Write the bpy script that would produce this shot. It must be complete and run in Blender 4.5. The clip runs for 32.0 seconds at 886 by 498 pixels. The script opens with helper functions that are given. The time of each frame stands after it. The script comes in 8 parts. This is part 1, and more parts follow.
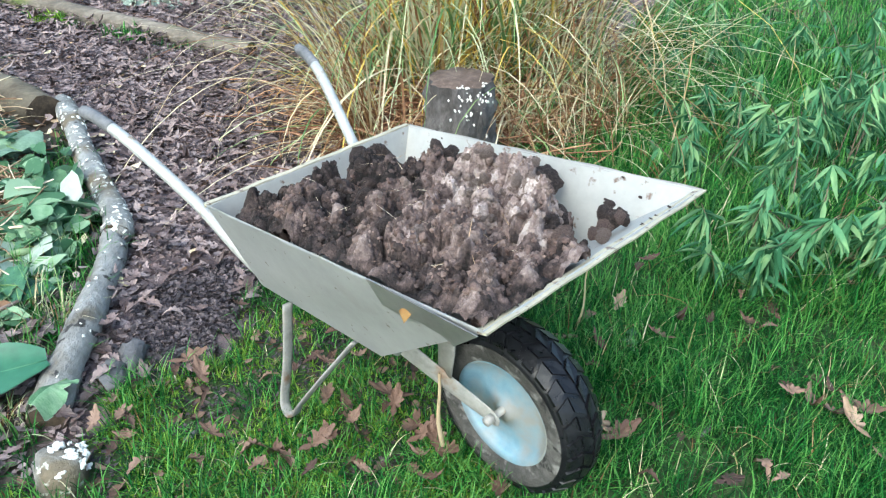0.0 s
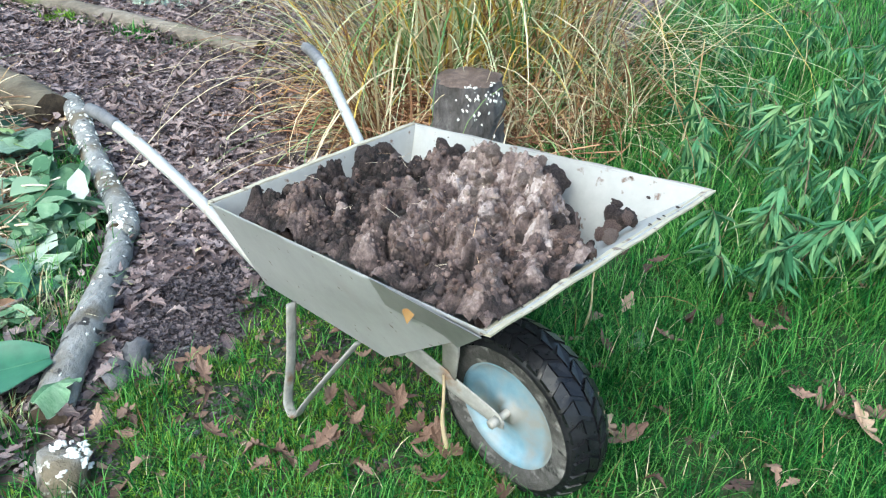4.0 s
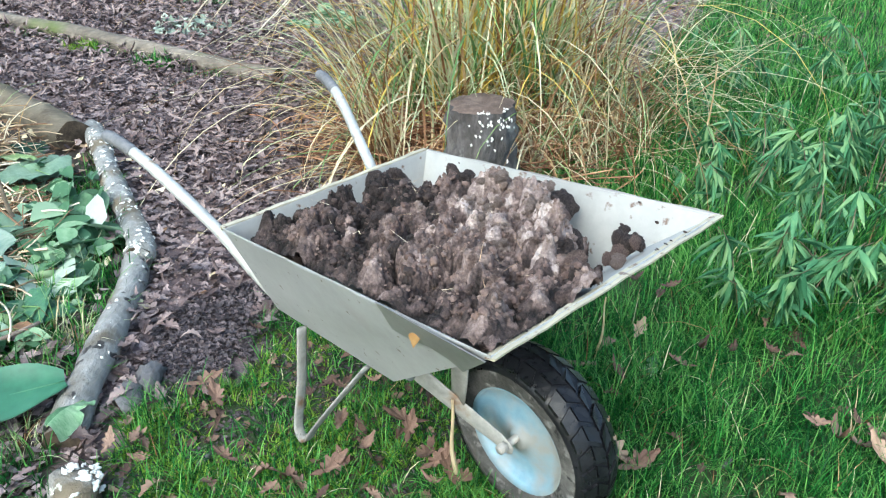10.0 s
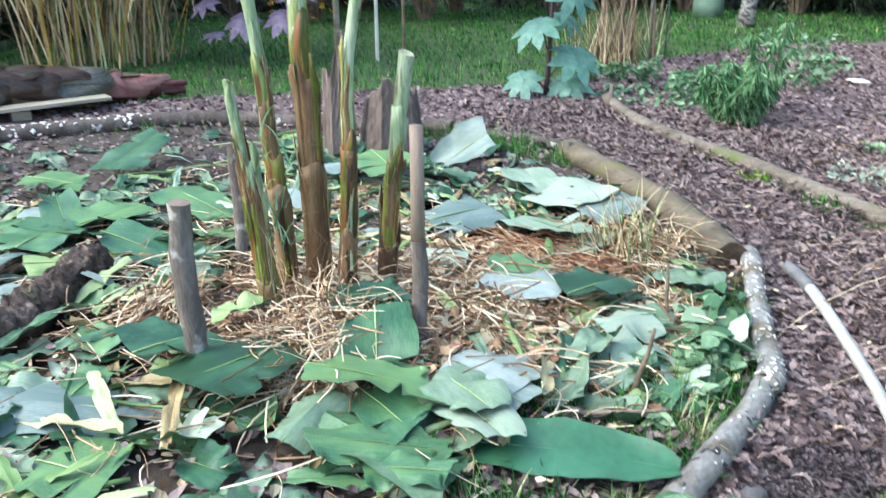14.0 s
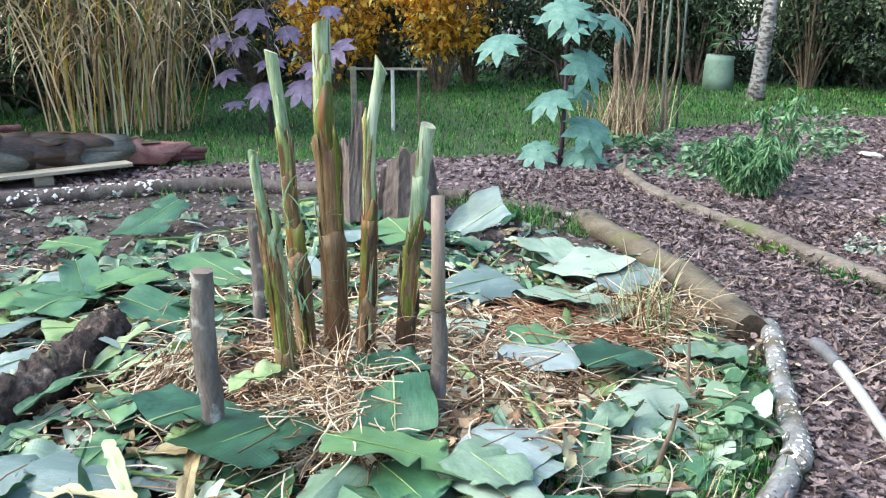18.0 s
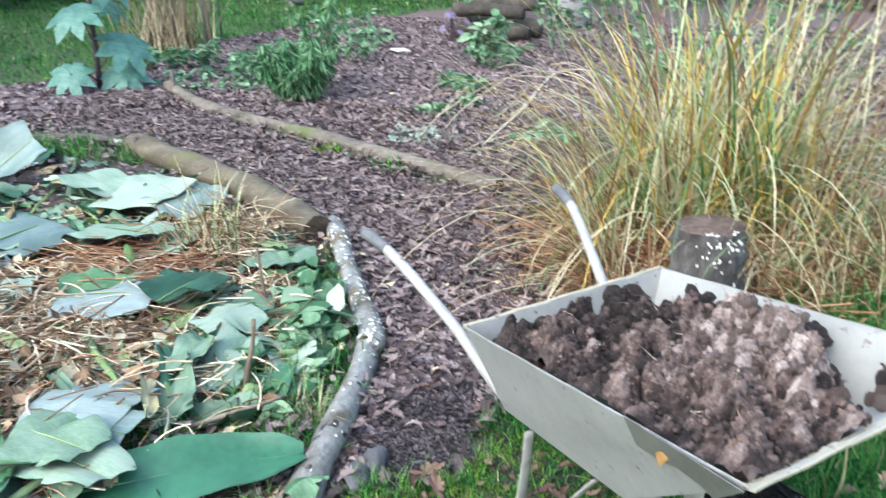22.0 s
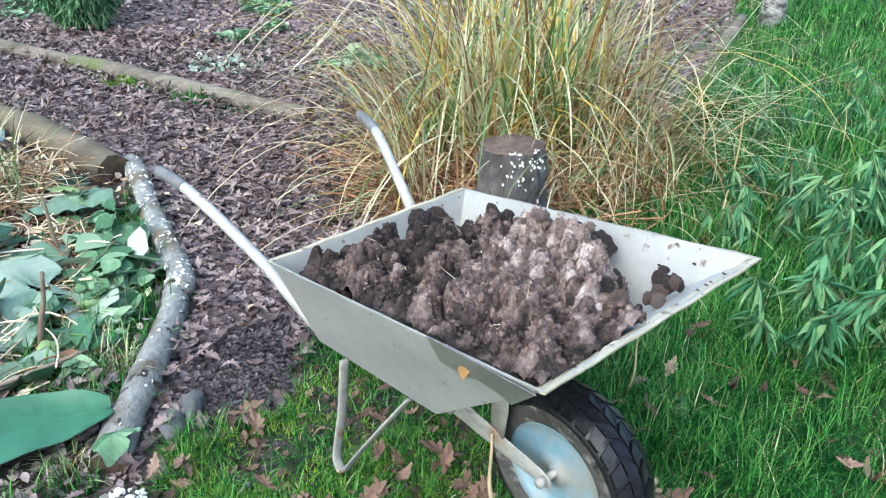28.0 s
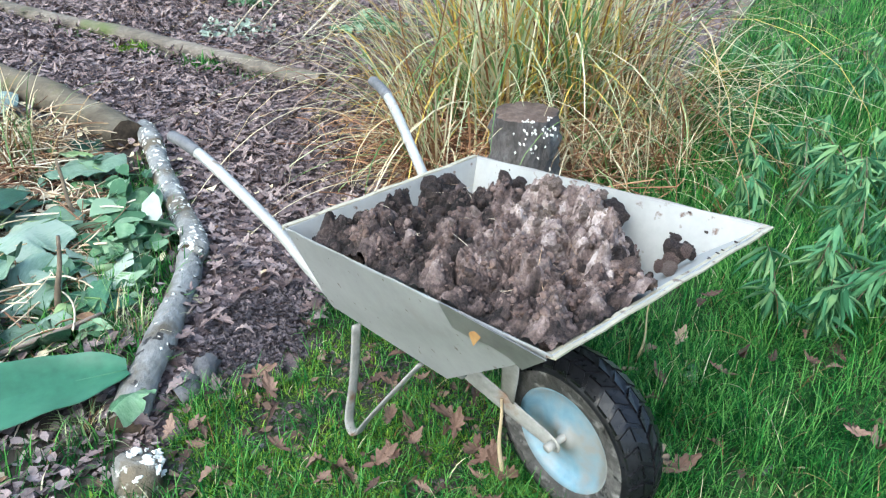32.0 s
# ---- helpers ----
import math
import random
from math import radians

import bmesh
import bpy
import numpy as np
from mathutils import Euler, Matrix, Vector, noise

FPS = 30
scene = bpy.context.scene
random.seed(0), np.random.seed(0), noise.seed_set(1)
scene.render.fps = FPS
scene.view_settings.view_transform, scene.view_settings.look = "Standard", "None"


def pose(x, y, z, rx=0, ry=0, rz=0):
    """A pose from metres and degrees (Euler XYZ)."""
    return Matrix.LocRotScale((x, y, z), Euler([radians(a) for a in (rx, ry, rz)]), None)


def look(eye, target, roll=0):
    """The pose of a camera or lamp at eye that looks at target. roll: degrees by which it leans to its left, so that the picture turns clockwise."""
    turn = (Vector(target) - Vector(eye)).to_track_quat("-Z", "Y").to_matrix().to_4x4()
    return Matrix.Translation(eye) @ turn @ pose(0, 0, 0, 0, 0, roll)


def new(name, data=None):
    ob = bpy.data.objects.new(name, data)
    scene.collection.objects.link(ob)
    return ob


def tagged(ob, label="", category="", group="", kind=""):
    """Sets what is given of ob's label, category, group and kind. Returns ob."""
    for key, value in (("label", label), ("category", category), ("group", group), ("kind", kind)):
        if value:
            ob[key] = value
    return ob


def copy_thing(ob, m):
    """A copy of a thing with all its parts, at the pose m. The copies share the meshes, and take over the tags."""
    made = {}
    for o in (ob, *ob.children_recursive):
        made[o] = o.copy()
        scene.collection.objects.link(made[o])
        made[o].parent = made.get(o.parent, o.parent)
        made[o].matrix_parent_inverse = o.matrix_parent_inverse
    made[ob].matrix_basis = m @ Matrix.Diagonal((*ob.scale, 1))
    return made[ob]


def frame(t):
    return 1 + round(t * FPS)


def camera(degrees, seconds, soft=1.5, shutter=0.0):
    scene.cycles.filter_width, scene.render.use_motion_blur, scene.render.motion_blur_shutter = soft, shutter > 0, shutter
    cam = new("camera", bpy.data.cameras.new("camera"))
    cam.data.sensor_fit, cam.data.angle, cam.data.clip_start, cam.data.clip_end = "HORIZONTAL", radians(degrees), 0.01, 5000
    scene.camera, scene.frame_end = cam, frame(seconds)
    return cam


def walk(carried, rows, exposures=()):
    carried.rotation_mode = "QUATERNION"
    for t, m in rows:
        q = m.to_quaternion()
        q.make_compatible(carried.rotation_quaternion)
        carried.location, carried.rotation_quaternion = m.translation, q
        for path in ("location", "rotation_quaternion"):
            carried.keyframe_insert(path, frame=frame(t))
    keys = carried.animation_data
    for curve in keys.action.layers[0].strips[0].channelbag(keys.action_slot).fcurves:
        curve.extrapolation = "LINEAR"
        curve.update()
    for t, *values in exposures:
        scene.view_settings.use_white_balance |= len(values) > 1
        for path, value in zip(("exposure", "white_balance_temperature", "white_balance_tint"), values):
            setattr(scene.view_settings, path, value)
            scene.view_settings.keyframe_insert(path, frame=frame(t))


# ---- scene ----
cam = camera(58.8, 32.0, soft=1.2, shutter=0.8)
PATH = [
    (0, (0.028, 0.039, 1.277), (0.139, 1.743, 0.236), 2.25),
    (0.5, (0.029, 0.042, 1.275), (0.128, 1.744, 0.229), 2.16),
    (1, (0.034, 0.045, 1.270), (0.134, 1.744, 0.220), 2.35),
    (1.5, (0.037, 0.046, 1.273), (0.138, 1.747, 0.226), 2.40),
    (2, (0.038, 0.049, 1.271), (0.134, 1.752, 0.227), 2.44),
    (2.5, (0.037, 0.048, 1.270), (0.135, 1.755, 0.233), 2.41),
    (3, (0.037, 0.047, 1.270), (0.133, 1.754, 0.233), 2.42),
    (3.5, (0.036, 0.050, 1.268), (0.129, 1.756, 0.228), 2.35),
    (5.5, (0.042, 0.056, 1.263), (0.116, 1.765, 0.228), 1.82),
    (6, (0.041, 0.058, 1.262), (0.124, 1.767, 0.226), 2.02),
    (6.5, (0.041, 0.057, 1.263), (0.117, 1.774, 0.240), 1.91),
    (7, (0.039, 0.054, 1.264), (0.111, 1.778, 0.253), 1.89),
    (7.5, (0.041, 0.044, 1.268), (0.104, 1.773, 0.263), 1.70),
    (8, (0.043, 0.042, 1.269), (0.115, 1.773, 0.271), 1.83),
    (8.5, (0.047, 0.042, 1.268), (0.124, 1.776, 0.274), 1.88),
    (9, (0.050, 0.039, 1.270), (0.115, 1.776, 0.281), 1.80),
    (9.5, (0.055, 0.038, 1.271), (0.103, 1.778, 0.285), 1.38),
    (10, (0.056, 0.045, 1.270), (0.095, 1.785, 0.284), 1.41),
    (10.5, (0.057, 0.041, 1.272), (0.094, 1.784, 0.292), 1.47),
    (11, (0.058, 0.036, 1.277), (0.072, 1.787, 0.312), 1.41),
    (11.5, (0.045, 0.016, 1.287), (-0.081, 1.797, 0.385), 1.56),
    (12, (0.034, -0.014, 1.295), (-0.241, 1.762, 0.418), 1.47),
    (12.5, (0.012, -0.055, 1.295), (-0.547, 1.686, 0.485), 1.51),
    (13, (-0.026, -0.069, 1.298), (-0.962, 1.517, 0.517), -0.31),
    (13.5, (-0.052, -0.077, 1.299), (-1.240, 1.333, 0.524), -1.31),
    (14, (-0.046, -0.115, 1.309), (-1.354, 1.223, 0.604), -0.12),
    (14.5, (-0.063, -0.104, 1.313), (-1.388, 1.232, 0.636), 0.19),
    (16.5, (-0.071, -0.116, 1.315), (-1.407, 1.233, 0.684), 0.26),
    (17, (-0.073, -0.123, 1.317), (-1.416, 1.239, 0.731), 0.30),
    (17.5, (-0.072, -0.129, 1.319), (-1.427, 1.237, 0.771), 0.42),
    (18, (-0.071, -0.133, 1.320), (-1.436, 1.224, 0.775), 0.26),
    (18.5, (-0.069, -0.138, 1.322), (-1.441, 1.214, 0.781), 0.56),
    (19, (-0.068, -0.139, 1.322), (-1.439, 1.216, 0.788), 0.18),
    (19.5, (-0.070, -0.132, 1.322), (-1.401, 1.256, 0.774), -0.32),
    (20, (-0.070, -0.103, 1.322), (-1.301, 1.372, 0.763), 0.39),
    (20.5, (-0.059, -0.078, 1.312), (-1.078, 1.531, 0.702), 0.55),
    (21, (-0.053, -0.048, 1.305), (-0.810, 1.685, 0.655), 0.90),
    (21.5, (-0.051, -0.031, 1.300), (-0.599, 1.757, 0.592), 0.62),
    (22, (-0.048, -0.020, 1.299), (-0.492, 1.782, 0.553), 0.01),
    (22.5, (-0.036, -0.016, 1.294), (-0.362, 1.783, 0.484), 0.04),
    (23, (-0.024, -0.010, 1.297), (-0.202, 1.791, 0.446), 1.32),
    (23.5, (-0.022, -0.007, 1.300), (-0.155, 1.789, 0.431), 0.98),
    (24, (-0.015, -0.007, 1.299), (-0.102, 1.790, 0.425), 0.83),
    (24.5, (-0.006, -0.003, 1.294), (-0.049, 1.785, 0.400), 0.80),
    (25, (0.000, 0.001, 1.288), (-0.016, 1.777, 0.370), 0.99),
    (25.5, (0.002, 0.005, 1.285), (0.011, 1.774, 0.352), 1.53),
    (27.5, (-0.001, -0.000, 1.292), (-0.001, 1.780, 0.381), 1.71),
    (28, (-0.001, -0.001, 1.294), (-0.001, 1.782, 0.390), 1.83),
    (28.5, (-0.002, -0.001, 1.295), (-0.010, 1.788, 0.401), 1.71),
    (29, (-0.001, -0.003, 1.295), (-0.011, 1.788, 0.406), 1.70),
    (29.5, (-0.002, -0.008, 1.298), (-0.030, 1.788, 0.418), 1.60),
    (30, (-0.007, -0.009, 1.298), (-0.063, 1.789, 0.424), 1.42),
    (30.5, (-0.008, -0.010, 1.299), (-0.066, 1.791, 0.430), 1.49),
    (31, (-0.005, -0.010, 1.295), (-0.058, 1.788, 0.421), 1.64),
    (31.5, (-0.005, -0.009, 1.295), (-0.036, 1.753, 0.350), 1.93),
    (32, (-0.003, -0.009, 1.294), (-0.028, 1.736, 0.318), 1.87),
]
walk(cam, [(t, look(eye, target, roll)) for t, eye, target, roll in PATH], [(0, 1.96, 6080, -2), (11.5, 1.96, 6080, -2), (13, 2.06, 6150, 2), (15, 2.00, 6350, 5), (18, 1.96, 6400, 6), (20, 2.00, 6350, 5), (21, 2.05, 6200, 4), (22.5, 1.95, 6000, 3), (24, 1.93, 5950, 1), (32, 1.94, 5980, 0)])

# ---- light: an overcast autumn day, soft light from the whole sky ----
world = bpy.data.worlds.new("world")
scene.world = world
world.use_nodes = True
wn, wl = world.node_tree.nodes, world.node_tree.links
sky = wn.new("ShaderNodeTexSky")
sky.sky_type = "NISHITA"
sky.sun_disc = False
sky.sun_elevation, sky.sun_rotation = radians(38), radians(-150)
sky.air_density, sky.dust_density, sky.ozone_density = 1.0, 2.0, 1.0
wn["Background"].inputs["Strength"].default_value = 0.15
wl.new(sky.outputs["Color"], wn["Background"].inputs["Color"])
sun_data = bpy.data.lights.new("sun", "SUN")
sun_data.energy, sun_data.angle, sun_data.color = 0.9, radians(60), (1.0, 0.985, 0.96)
sun = new("sun", sun_data)
sun.matrix_world = look((-6, -9, 15), (0, 0, 0))


# ---- materials ----
def mat(name, ramp, scale=8.0, fine=60.0, rough=0.7, bump=0.3, island=0.0, metal=0.0, sheen=0.0, stretch=(1, 1, 1), spec=0.4, rnd=0.0, trans=0.0, pleat=0.0):
    """ramp: colours from dark to light; two noises, and a shift per piece, choose among them."""
    m = bpy.data.materials.new(name)
    m.use_nodes = True
    n, l = m.node_tree.nodes, m.node_tree.links
    b = n["Principled BSDF"]
    tc, mp = n.new("ShaderNodeTexCoord"), n.new("ShaderNodeMapping")
    l.new(tc.outputs["Object"], mp.inputs["Vector"])
    mp.inputs["Scale"].default_value = stretch
    n1, n2 = n.new("ShaderNodeTexNoise"), n.new("ShaderNodeTexNoise")
    for nn, s, d in ((n1, scale, 4), (n2, fine, 5)):
        nn.inputs["Scale"].default_value, nn.inputs["Detail"].default_value, nn.inputs["Roughness"].default_value = s, d, 0.65
        l.new(mp.outputs["Vector"], nn.inputs["Vector"])

    def math_node(op, a, c):
        k = n.new("ShaderNodeMath")
        k.operation = op
        for i, v in enumerate((a, c)):
            if isinstance(v, (int, float)):
                k.inputs[i].default_value = v
            else:
                l.new(v, k.inputs[i])
        return k.outputs[0]

    f = math_node("ADD", math_node("MULTIPLY", n1.outputs["Fac"], 0.62), math_node("MULTIPLY", n2.outputs["Fac"], 0.38))
    f = math_node("ADD", math_node("MULTIPLY", math_node("SUBTRACT", f, 0.5), 2.2), 0.5)
    if island:
        g = n.new("ShaderNodeNewGeometry")
        f = math_node("ADD", f, math_node("MULTIPLY", math_node("SUBTRACT", g.outputs["Random Per Island"], 0.5), island))
    if rnd:
        oi = n.new("ShaderNodeObjectInfo")
        f = math_node("ADD", f, math_node("MULTIPLY", math_node("SUBTRACT", oi.outputs["Random"], 0.5), rnd))
    cr = n.new("ShaderNodeValToRGB")
    el = cr.color_ramp.elements
    while len(el) < len(ramp):
        el.new(0.5)
    for i, c in enumerate(ramp):
        el[i].position, el[i].color = (0.12 + 0.76 * i / max(1, len(ramp) - 1)), (*c, 1)
    l.new(f, cr.inputs["Fac"])
    l.new(cr.outputs["Color"], b.inputs["Base Color"])
    b.inputs["Metallic"].default_value, b.inputs["Specular IOR Level"].default_value = metal, spec
    rr = n.new("ShaderNodeMapRange")
    rr.inputs["To Min"].default_value, rr.inputs["To Max"].default_value = max(0.05, rough - 0.12), min(1.0, rough + 0.12)
    l.new(n2.outputs["Fac"], rr.inputs["Value"])
    l.new(rr.outputs["Result"], b.inputs["Roughness"])
    if bump:
        bp = n.new("ShaderNodeBump")
        bp.inputs["Strength"].default_value, bp.inputs["Distance"].default_value = bump, 0.01
        l.new(n2.outputs["Fac"], bp.inputs["Height"])
        l.new(bp.outputs["Normal"], b.inputs["Normal"])
        if pleat:
            # fine parallel veins across the blade
            wv, bw = n.new("ShaderNodeTexWave"), n.new("ShaderNodeBump")
            wv.inputs["Scale"].default_value, wv.inputs["Distortion"].default_value, wv.inputs["Detail"].default_value = pleat, 0.8, 2.0
            l.new(tc.outputs["Object"], wv.inputs["Vector"])
            bw.inputs["Strength"].default_value, bw.inputs["Distance"].default_value = 0.055, 0.006
            l.new(wv.outputs["Fac"], bw.inputs["Height"])
            l.new(bw.outputs["Normal"], bp.inputs["Normal"])
    if trans:
        tr, mx = n.new("ShaderNodeBsdfTranslucent"), n.new("ShaderNodeMixShader")
        l.new(cr.outputs["Color"], tr.inputs["Color"])
        mx.inputs["Fac"].default_value = trans
        l.new(b.outputs[0], mx.inputs[1])
        l.new(tr.outputs[0], mx.inputs[2])
        l.new(mx.outputs[0], n["Material Output"].inputs["Surface"])
    return m


def spotted(m, colour, scale, low, high, stretch=(1, 1, 1)):
    """Spots of another colour over a material: lichen, mud or rust with shapes of their own."""
    n, l = m.node_tree.nodes, m.node_tree.links
    b = n["Principled BSDF"]
    old = b.inputs["Base Color"].links[0].from_socket
    tc, no, mr, mx = n.new("ShaderNodeTexCoord"), n.new("ShaderNodeTexNoise"), n.new("ShaderNodeMapRange"), n.new("ShaderNodeMix")
    no.inputs["Scale"].default_value, no.inputs["Detail"].default_value = scale, 6
    mp = n.new("ShaderNodeMapping")
    mp.inputs["Scale"].default_value = stretch
    l.new(tc.outputs["Object"], mp.inputs["Vector"])
    l.new(mp.outputs["Vector"], no.inputs["Vector"])
    mr.inputs["From Min"].default_value, mr.inputs["From Max"].default_value = low, high
    l.new(no.outputs["Fac"], mr.inputs["Value"])
    mx.data_type = "RGBA"
    l.new(mr.outputs["Result"], mx.inputs["Factor"])
    l.new(old, mx.inputs[6])
    mx.inputs[7].default_value = (*colour, 1)
    l.new(mx.outputs[2], b.inputs["Base Color"])
    return m


M = {}
M["mulch"] = mat("leaf_litter", [(0.046, 0.032, 0.033), (0.115, 0.082, 0.081), (0.20, 0.150, 0.145), (0.31, 0.24, 0.23)], 9, 70, 0.5, 0.5, island=0.95, spec=0.45)
M["pathleaf"] = mat("damp_brown_path_leaf", [(0.060, 0.039, 0.036), (0.135, 0.092, 0.085), (0.21, 0.152, 0.140), (0.30, 0.23, 0.21)], 9, 70, 0.5, 0.3, island=1.0, spec=0.4)
M["tan_oak"] = mat("tan_oak_leaf", [(0.17, 0.105, 0.065), (0.30, 0.20, 0.13), (0.42, 0.31, 0.22)], 12, 80, 0.7, 0.3)
M["oakleaf"] = mat("oak_leaf", [(0.055, 0.030, 0.021), (0.120, 0.068, 0.046), (0.22, 0.14, 0.10)], 6, 80, 0.7, 0.3, island=1.0)
M["blade"] = mat("lawn_grass", [(0.0095, 0.058, 0.012), (0.021, 0.130, 0.022), (0.046, 0.216, 0.037), (0.145, 0.346, 0.078)], 1.2, 9, 0.5, 0, island=1.4, trans=0.35, spec=0.15)
M["drygrass"] = mat("dry_grass", [(0.20, 0.095, 0.040), (0.40, 0.26, 0.12), (0.55, 0.42, 0.23), (0.68, 0.60, 0.40)], 2, 20, 0.6, 0, island=1.7, trans=0.35)
M["greengrass"] = mat("green_reed_grass", [(0.093, 0.186, 0.056), (0.195, 0.316, 0.102), (0.335, 0.437, 0.186), (0.512, 0.558, 0.335)], 2, 20, 0.5, 0, island=1.6, trans=0.35)
M["tan_reed"] = mat("tan_reed", [(0.17, 0.11, 0.06), (0.36, 0.26, 0.15), (0.52, 0.41, 0.26), (0.60, 0.50, 0.34)], 2, 20, 0.7, 0, island=1.6, trans=0.2)
M["yellow_reed"] = mat("yellow_reed", [(0.45, 0.30, 0.05), (0.62, 0.45, 0.10)], 3, 20, 0.6, 0, island=1.0, trans=0.2)
M["straw"] = mat("straw", [(0.18, 0.10, 0.055), (0.40, 0.255, 0.145), (0.60, 0.44, 0.28), (0.78, 0.66, 0.48)], 3, 50, 0.7, 0.1, island=1.7)
M["red_straw"] = mat("reddish_straw", [(0.16, 0.065, 0.035), (0.32, 0.16, 0.085), (0.48, 0.28, 0.16)], 3, 50, 0.7, 0.1, island=1.5)
M["ban_top"] = mat("banana_leaf_upper", [(0.019, 0.062, 0.032), (0.038, 0.115, 0.060), (0.070, 0.170, 0.080), (0.125, 0.240, 0.095)], 2.5, 30, 0.4, 0.15, rnd=0.8, stretch=(1, 6, 1), spec=0.45, pleat=26.0)
M["long_leaf"] = mat("smooth_dark_green_leaf", [(0.020, 0.077, 0.039), (0.035, 0.127, 0.066), (0.055, 0.176, 0.094)], 3, 30, 0.4, 0.06, spec=0.5)
M["ban_under"] = mat("banana_leaf_underside", [(0.113, 0.183, 0.117), (0.177, 0.263, 0.180), (0.250, 0.336, 0.246), (0.330, 0.396, 0.306)], 2.5, 30, 0.55, 0.15, rnd=1.0, stretch=(1, 6, 1), pleat=26.0)
M["ban_grey"] = mat("grey_green_leaf_underside", [(0.119, 0.175, 0.159), (0.203, 0.262, 0.245), (0.305, 0.359, 0.336)], 2.5, 30, 0.5, 0.15, rnd=0.8, stretch=(1, 6, 1), pleat=26.0)
M["ban_dry"] = mat("brown_dying_leaf", [(0.14, 0.10, 0.05), (0.28, 0.22, 0.11), (0.36, 0.31, 0.17), (0.43, 0.39, 0.23)], 4, 40, 0.65, 0.25, rnd=1.0, stretch=(1, 4, 1))
M["ban_pale"] = mat("pale_yellow_green_leaf", [(0.131, 0.230, 0.074), (0.246, 0.344, 0.139), (0.361, 0.426, 0.238)], 2.5, 30, 0.55, 0.15, rnd=1.0, stretch=(1, 6, 1), pleat=26.0)
M["rib"] = mat("banana_midrib", [(0.10, 0.19, 0.055), (0.20, 0.30, 0.11), (0.34, 0.42, 0.21)], 4, 40, 0.5, 0.1, rnd=0.8)
M["stem"] = spotted(mat("banana_stem", [(0.065, 0.095, 0.022), (0.15, 0.20, 0.055), (0.27, 0.33, 0.15), (0.42, 0.47, 0.30)], 5, 40, 0.45, 0.25, rnd=0.5, stretch=(5, 5, 0.5)), (0.07, 0.032, 0.012), 18, 0.54, 0.60, (2.6, 2.6, 0.25))
M["palestem"] = spotted(mat("pale_green_banana_stem", [(0.12, 0.19, 0.10), (0.23, 0.31, 0.18), (0.34, 0.41, 0.28), (0.45, 0.50, 0.38)], 5, 40, 0.45, 0.2, rnd=0.4, stretch=(5, 5, 0.4)), (0.10, 0.13, 0.03), 14, 0.54, 0.66, (2.2, 2.2, 0.3))
M["palestem"] = spotted(M["palestem"], (0.10, 0.055, 0.020), 20, 0.60, 0.65, (3.0, 3.0, 0.22))
M["olive"] = spotted(mat("olive_banana_sheath", [(0.055, 0.062, 0.010), (0.13, 0.145, 0.022), (0.21, 0.215, 0.045), (0.30, 0.29, 0.09)], 5, 40, 0.45, 0.25, rnd=0.6, stretch=(5, 5, 0.5)), (0.17, 0.062, 0.018), 14, 0.52, 0.62, (2.2, 2.2, 0.35))
M["sheath_edge"] = mat("cut_sheath_edge", [(0.20, 0.11, 0.04), (0.36, 0.24, 0.11), (0.48, 0.40, 0.22)], 20, 80, 0.6, 0.2, rnd=0.8)
M["sheath"] = mat("brown_stem_sheath", [(0.022, 0.011, 0.007), (0.060, 0.030, 0.016), (0.125, 0.068, 0.030), (0.21, 0.14, 0.075)], 6, 50, 0.6, 0.4, stretch=(5, 5, 0.4), rnd=0.8)
M["stem_cut"] = mat("cut_stem_end", [(0.272, 0.286, 0.163), (0.422, 0.422, 0.286), (0.510, 0.503, 0.381)], 30, 120, 0.6, 0.3)
M["bark"] = spotted(mat("dark_bark", [(0.035, 0.028, 0.024), (0.09, 0.072, 0.062), (0.18, 0.15, 0.135)], 9, 60, 0.85, 0.8, stretch=(1, 1, 0.35)), (0.42, 0.42, 0.40), 14, 0.66, 0.70)
M["stakebark"] = spotted(mat("grey_stake_bark", [(0.06, 0.048, 0.042), (0.14, 0.117, 0.105), (0.25, 0.215, 0.195)], 9, 60, 0.85, 0.9, stretch=(1, 1, 0.35)), (0.36, 0.35, 0.32), 12, 0.62, 0.68)
M["stump_cut"] = mat("red_brown_stump_top", [(0.045, 0.030, 0.023), (0.11, 0.075, 0.058), (0.20, 0.145, 0.115)], 14, 70, 0.85, 0.8)
M["bark_stump"] = spotted(mat("dark_grey_stump_bark", [(0.030, 0.026, 0.025), (0.085, 0.076, 0.074), (0.17, 0.155, 0.15)], 12, 60, 0.9, 1.0, stretch=(1.5, 1.5, 0.5)), (0.24, 0.23, 0.22), 14, 0.62, 0.72)
M["bark_moss"] = spotted(mat("bare_mossy_log", [(0.055, 0.043, 0.028), (0.120, 0.099, 0.068), (0.20, 0.172, 0.125)], 9, 60, 0.75, 0.7, stretch=(0.35, 1, 1)), (0.11, 0.12, 0.035), 5, 0.54, 0.72)
M["bark_grey"] = spotted(mat("grey_brown_log", [(0.055, 0.046, 0.036), (0.140, 0.119, 0.094), (0.26, 0.228, 0.188)], 9, 60, 0.8, 0.5, stretch=(0.35, 1, 1)), (0.09, 0.115, 0.035), 3, 0.60, 0.76)
M["birch"] = spotted(spotted(spotted(mat("smooth_grey_birch_bark", [(0.120, 0.117, 0.109), (0.239, 0.236, 0.223), (0.380, 0.380, 0.358)], 9, 70, 0.7, 0.8), (0.15, 0.12, 0.08), 7, 0.48, 0.62), (0.48, 0.48, 0.41), 45, 0.60, 0.66), (0.04, 0.036, 0.03), 16, 0.62, 0.68)
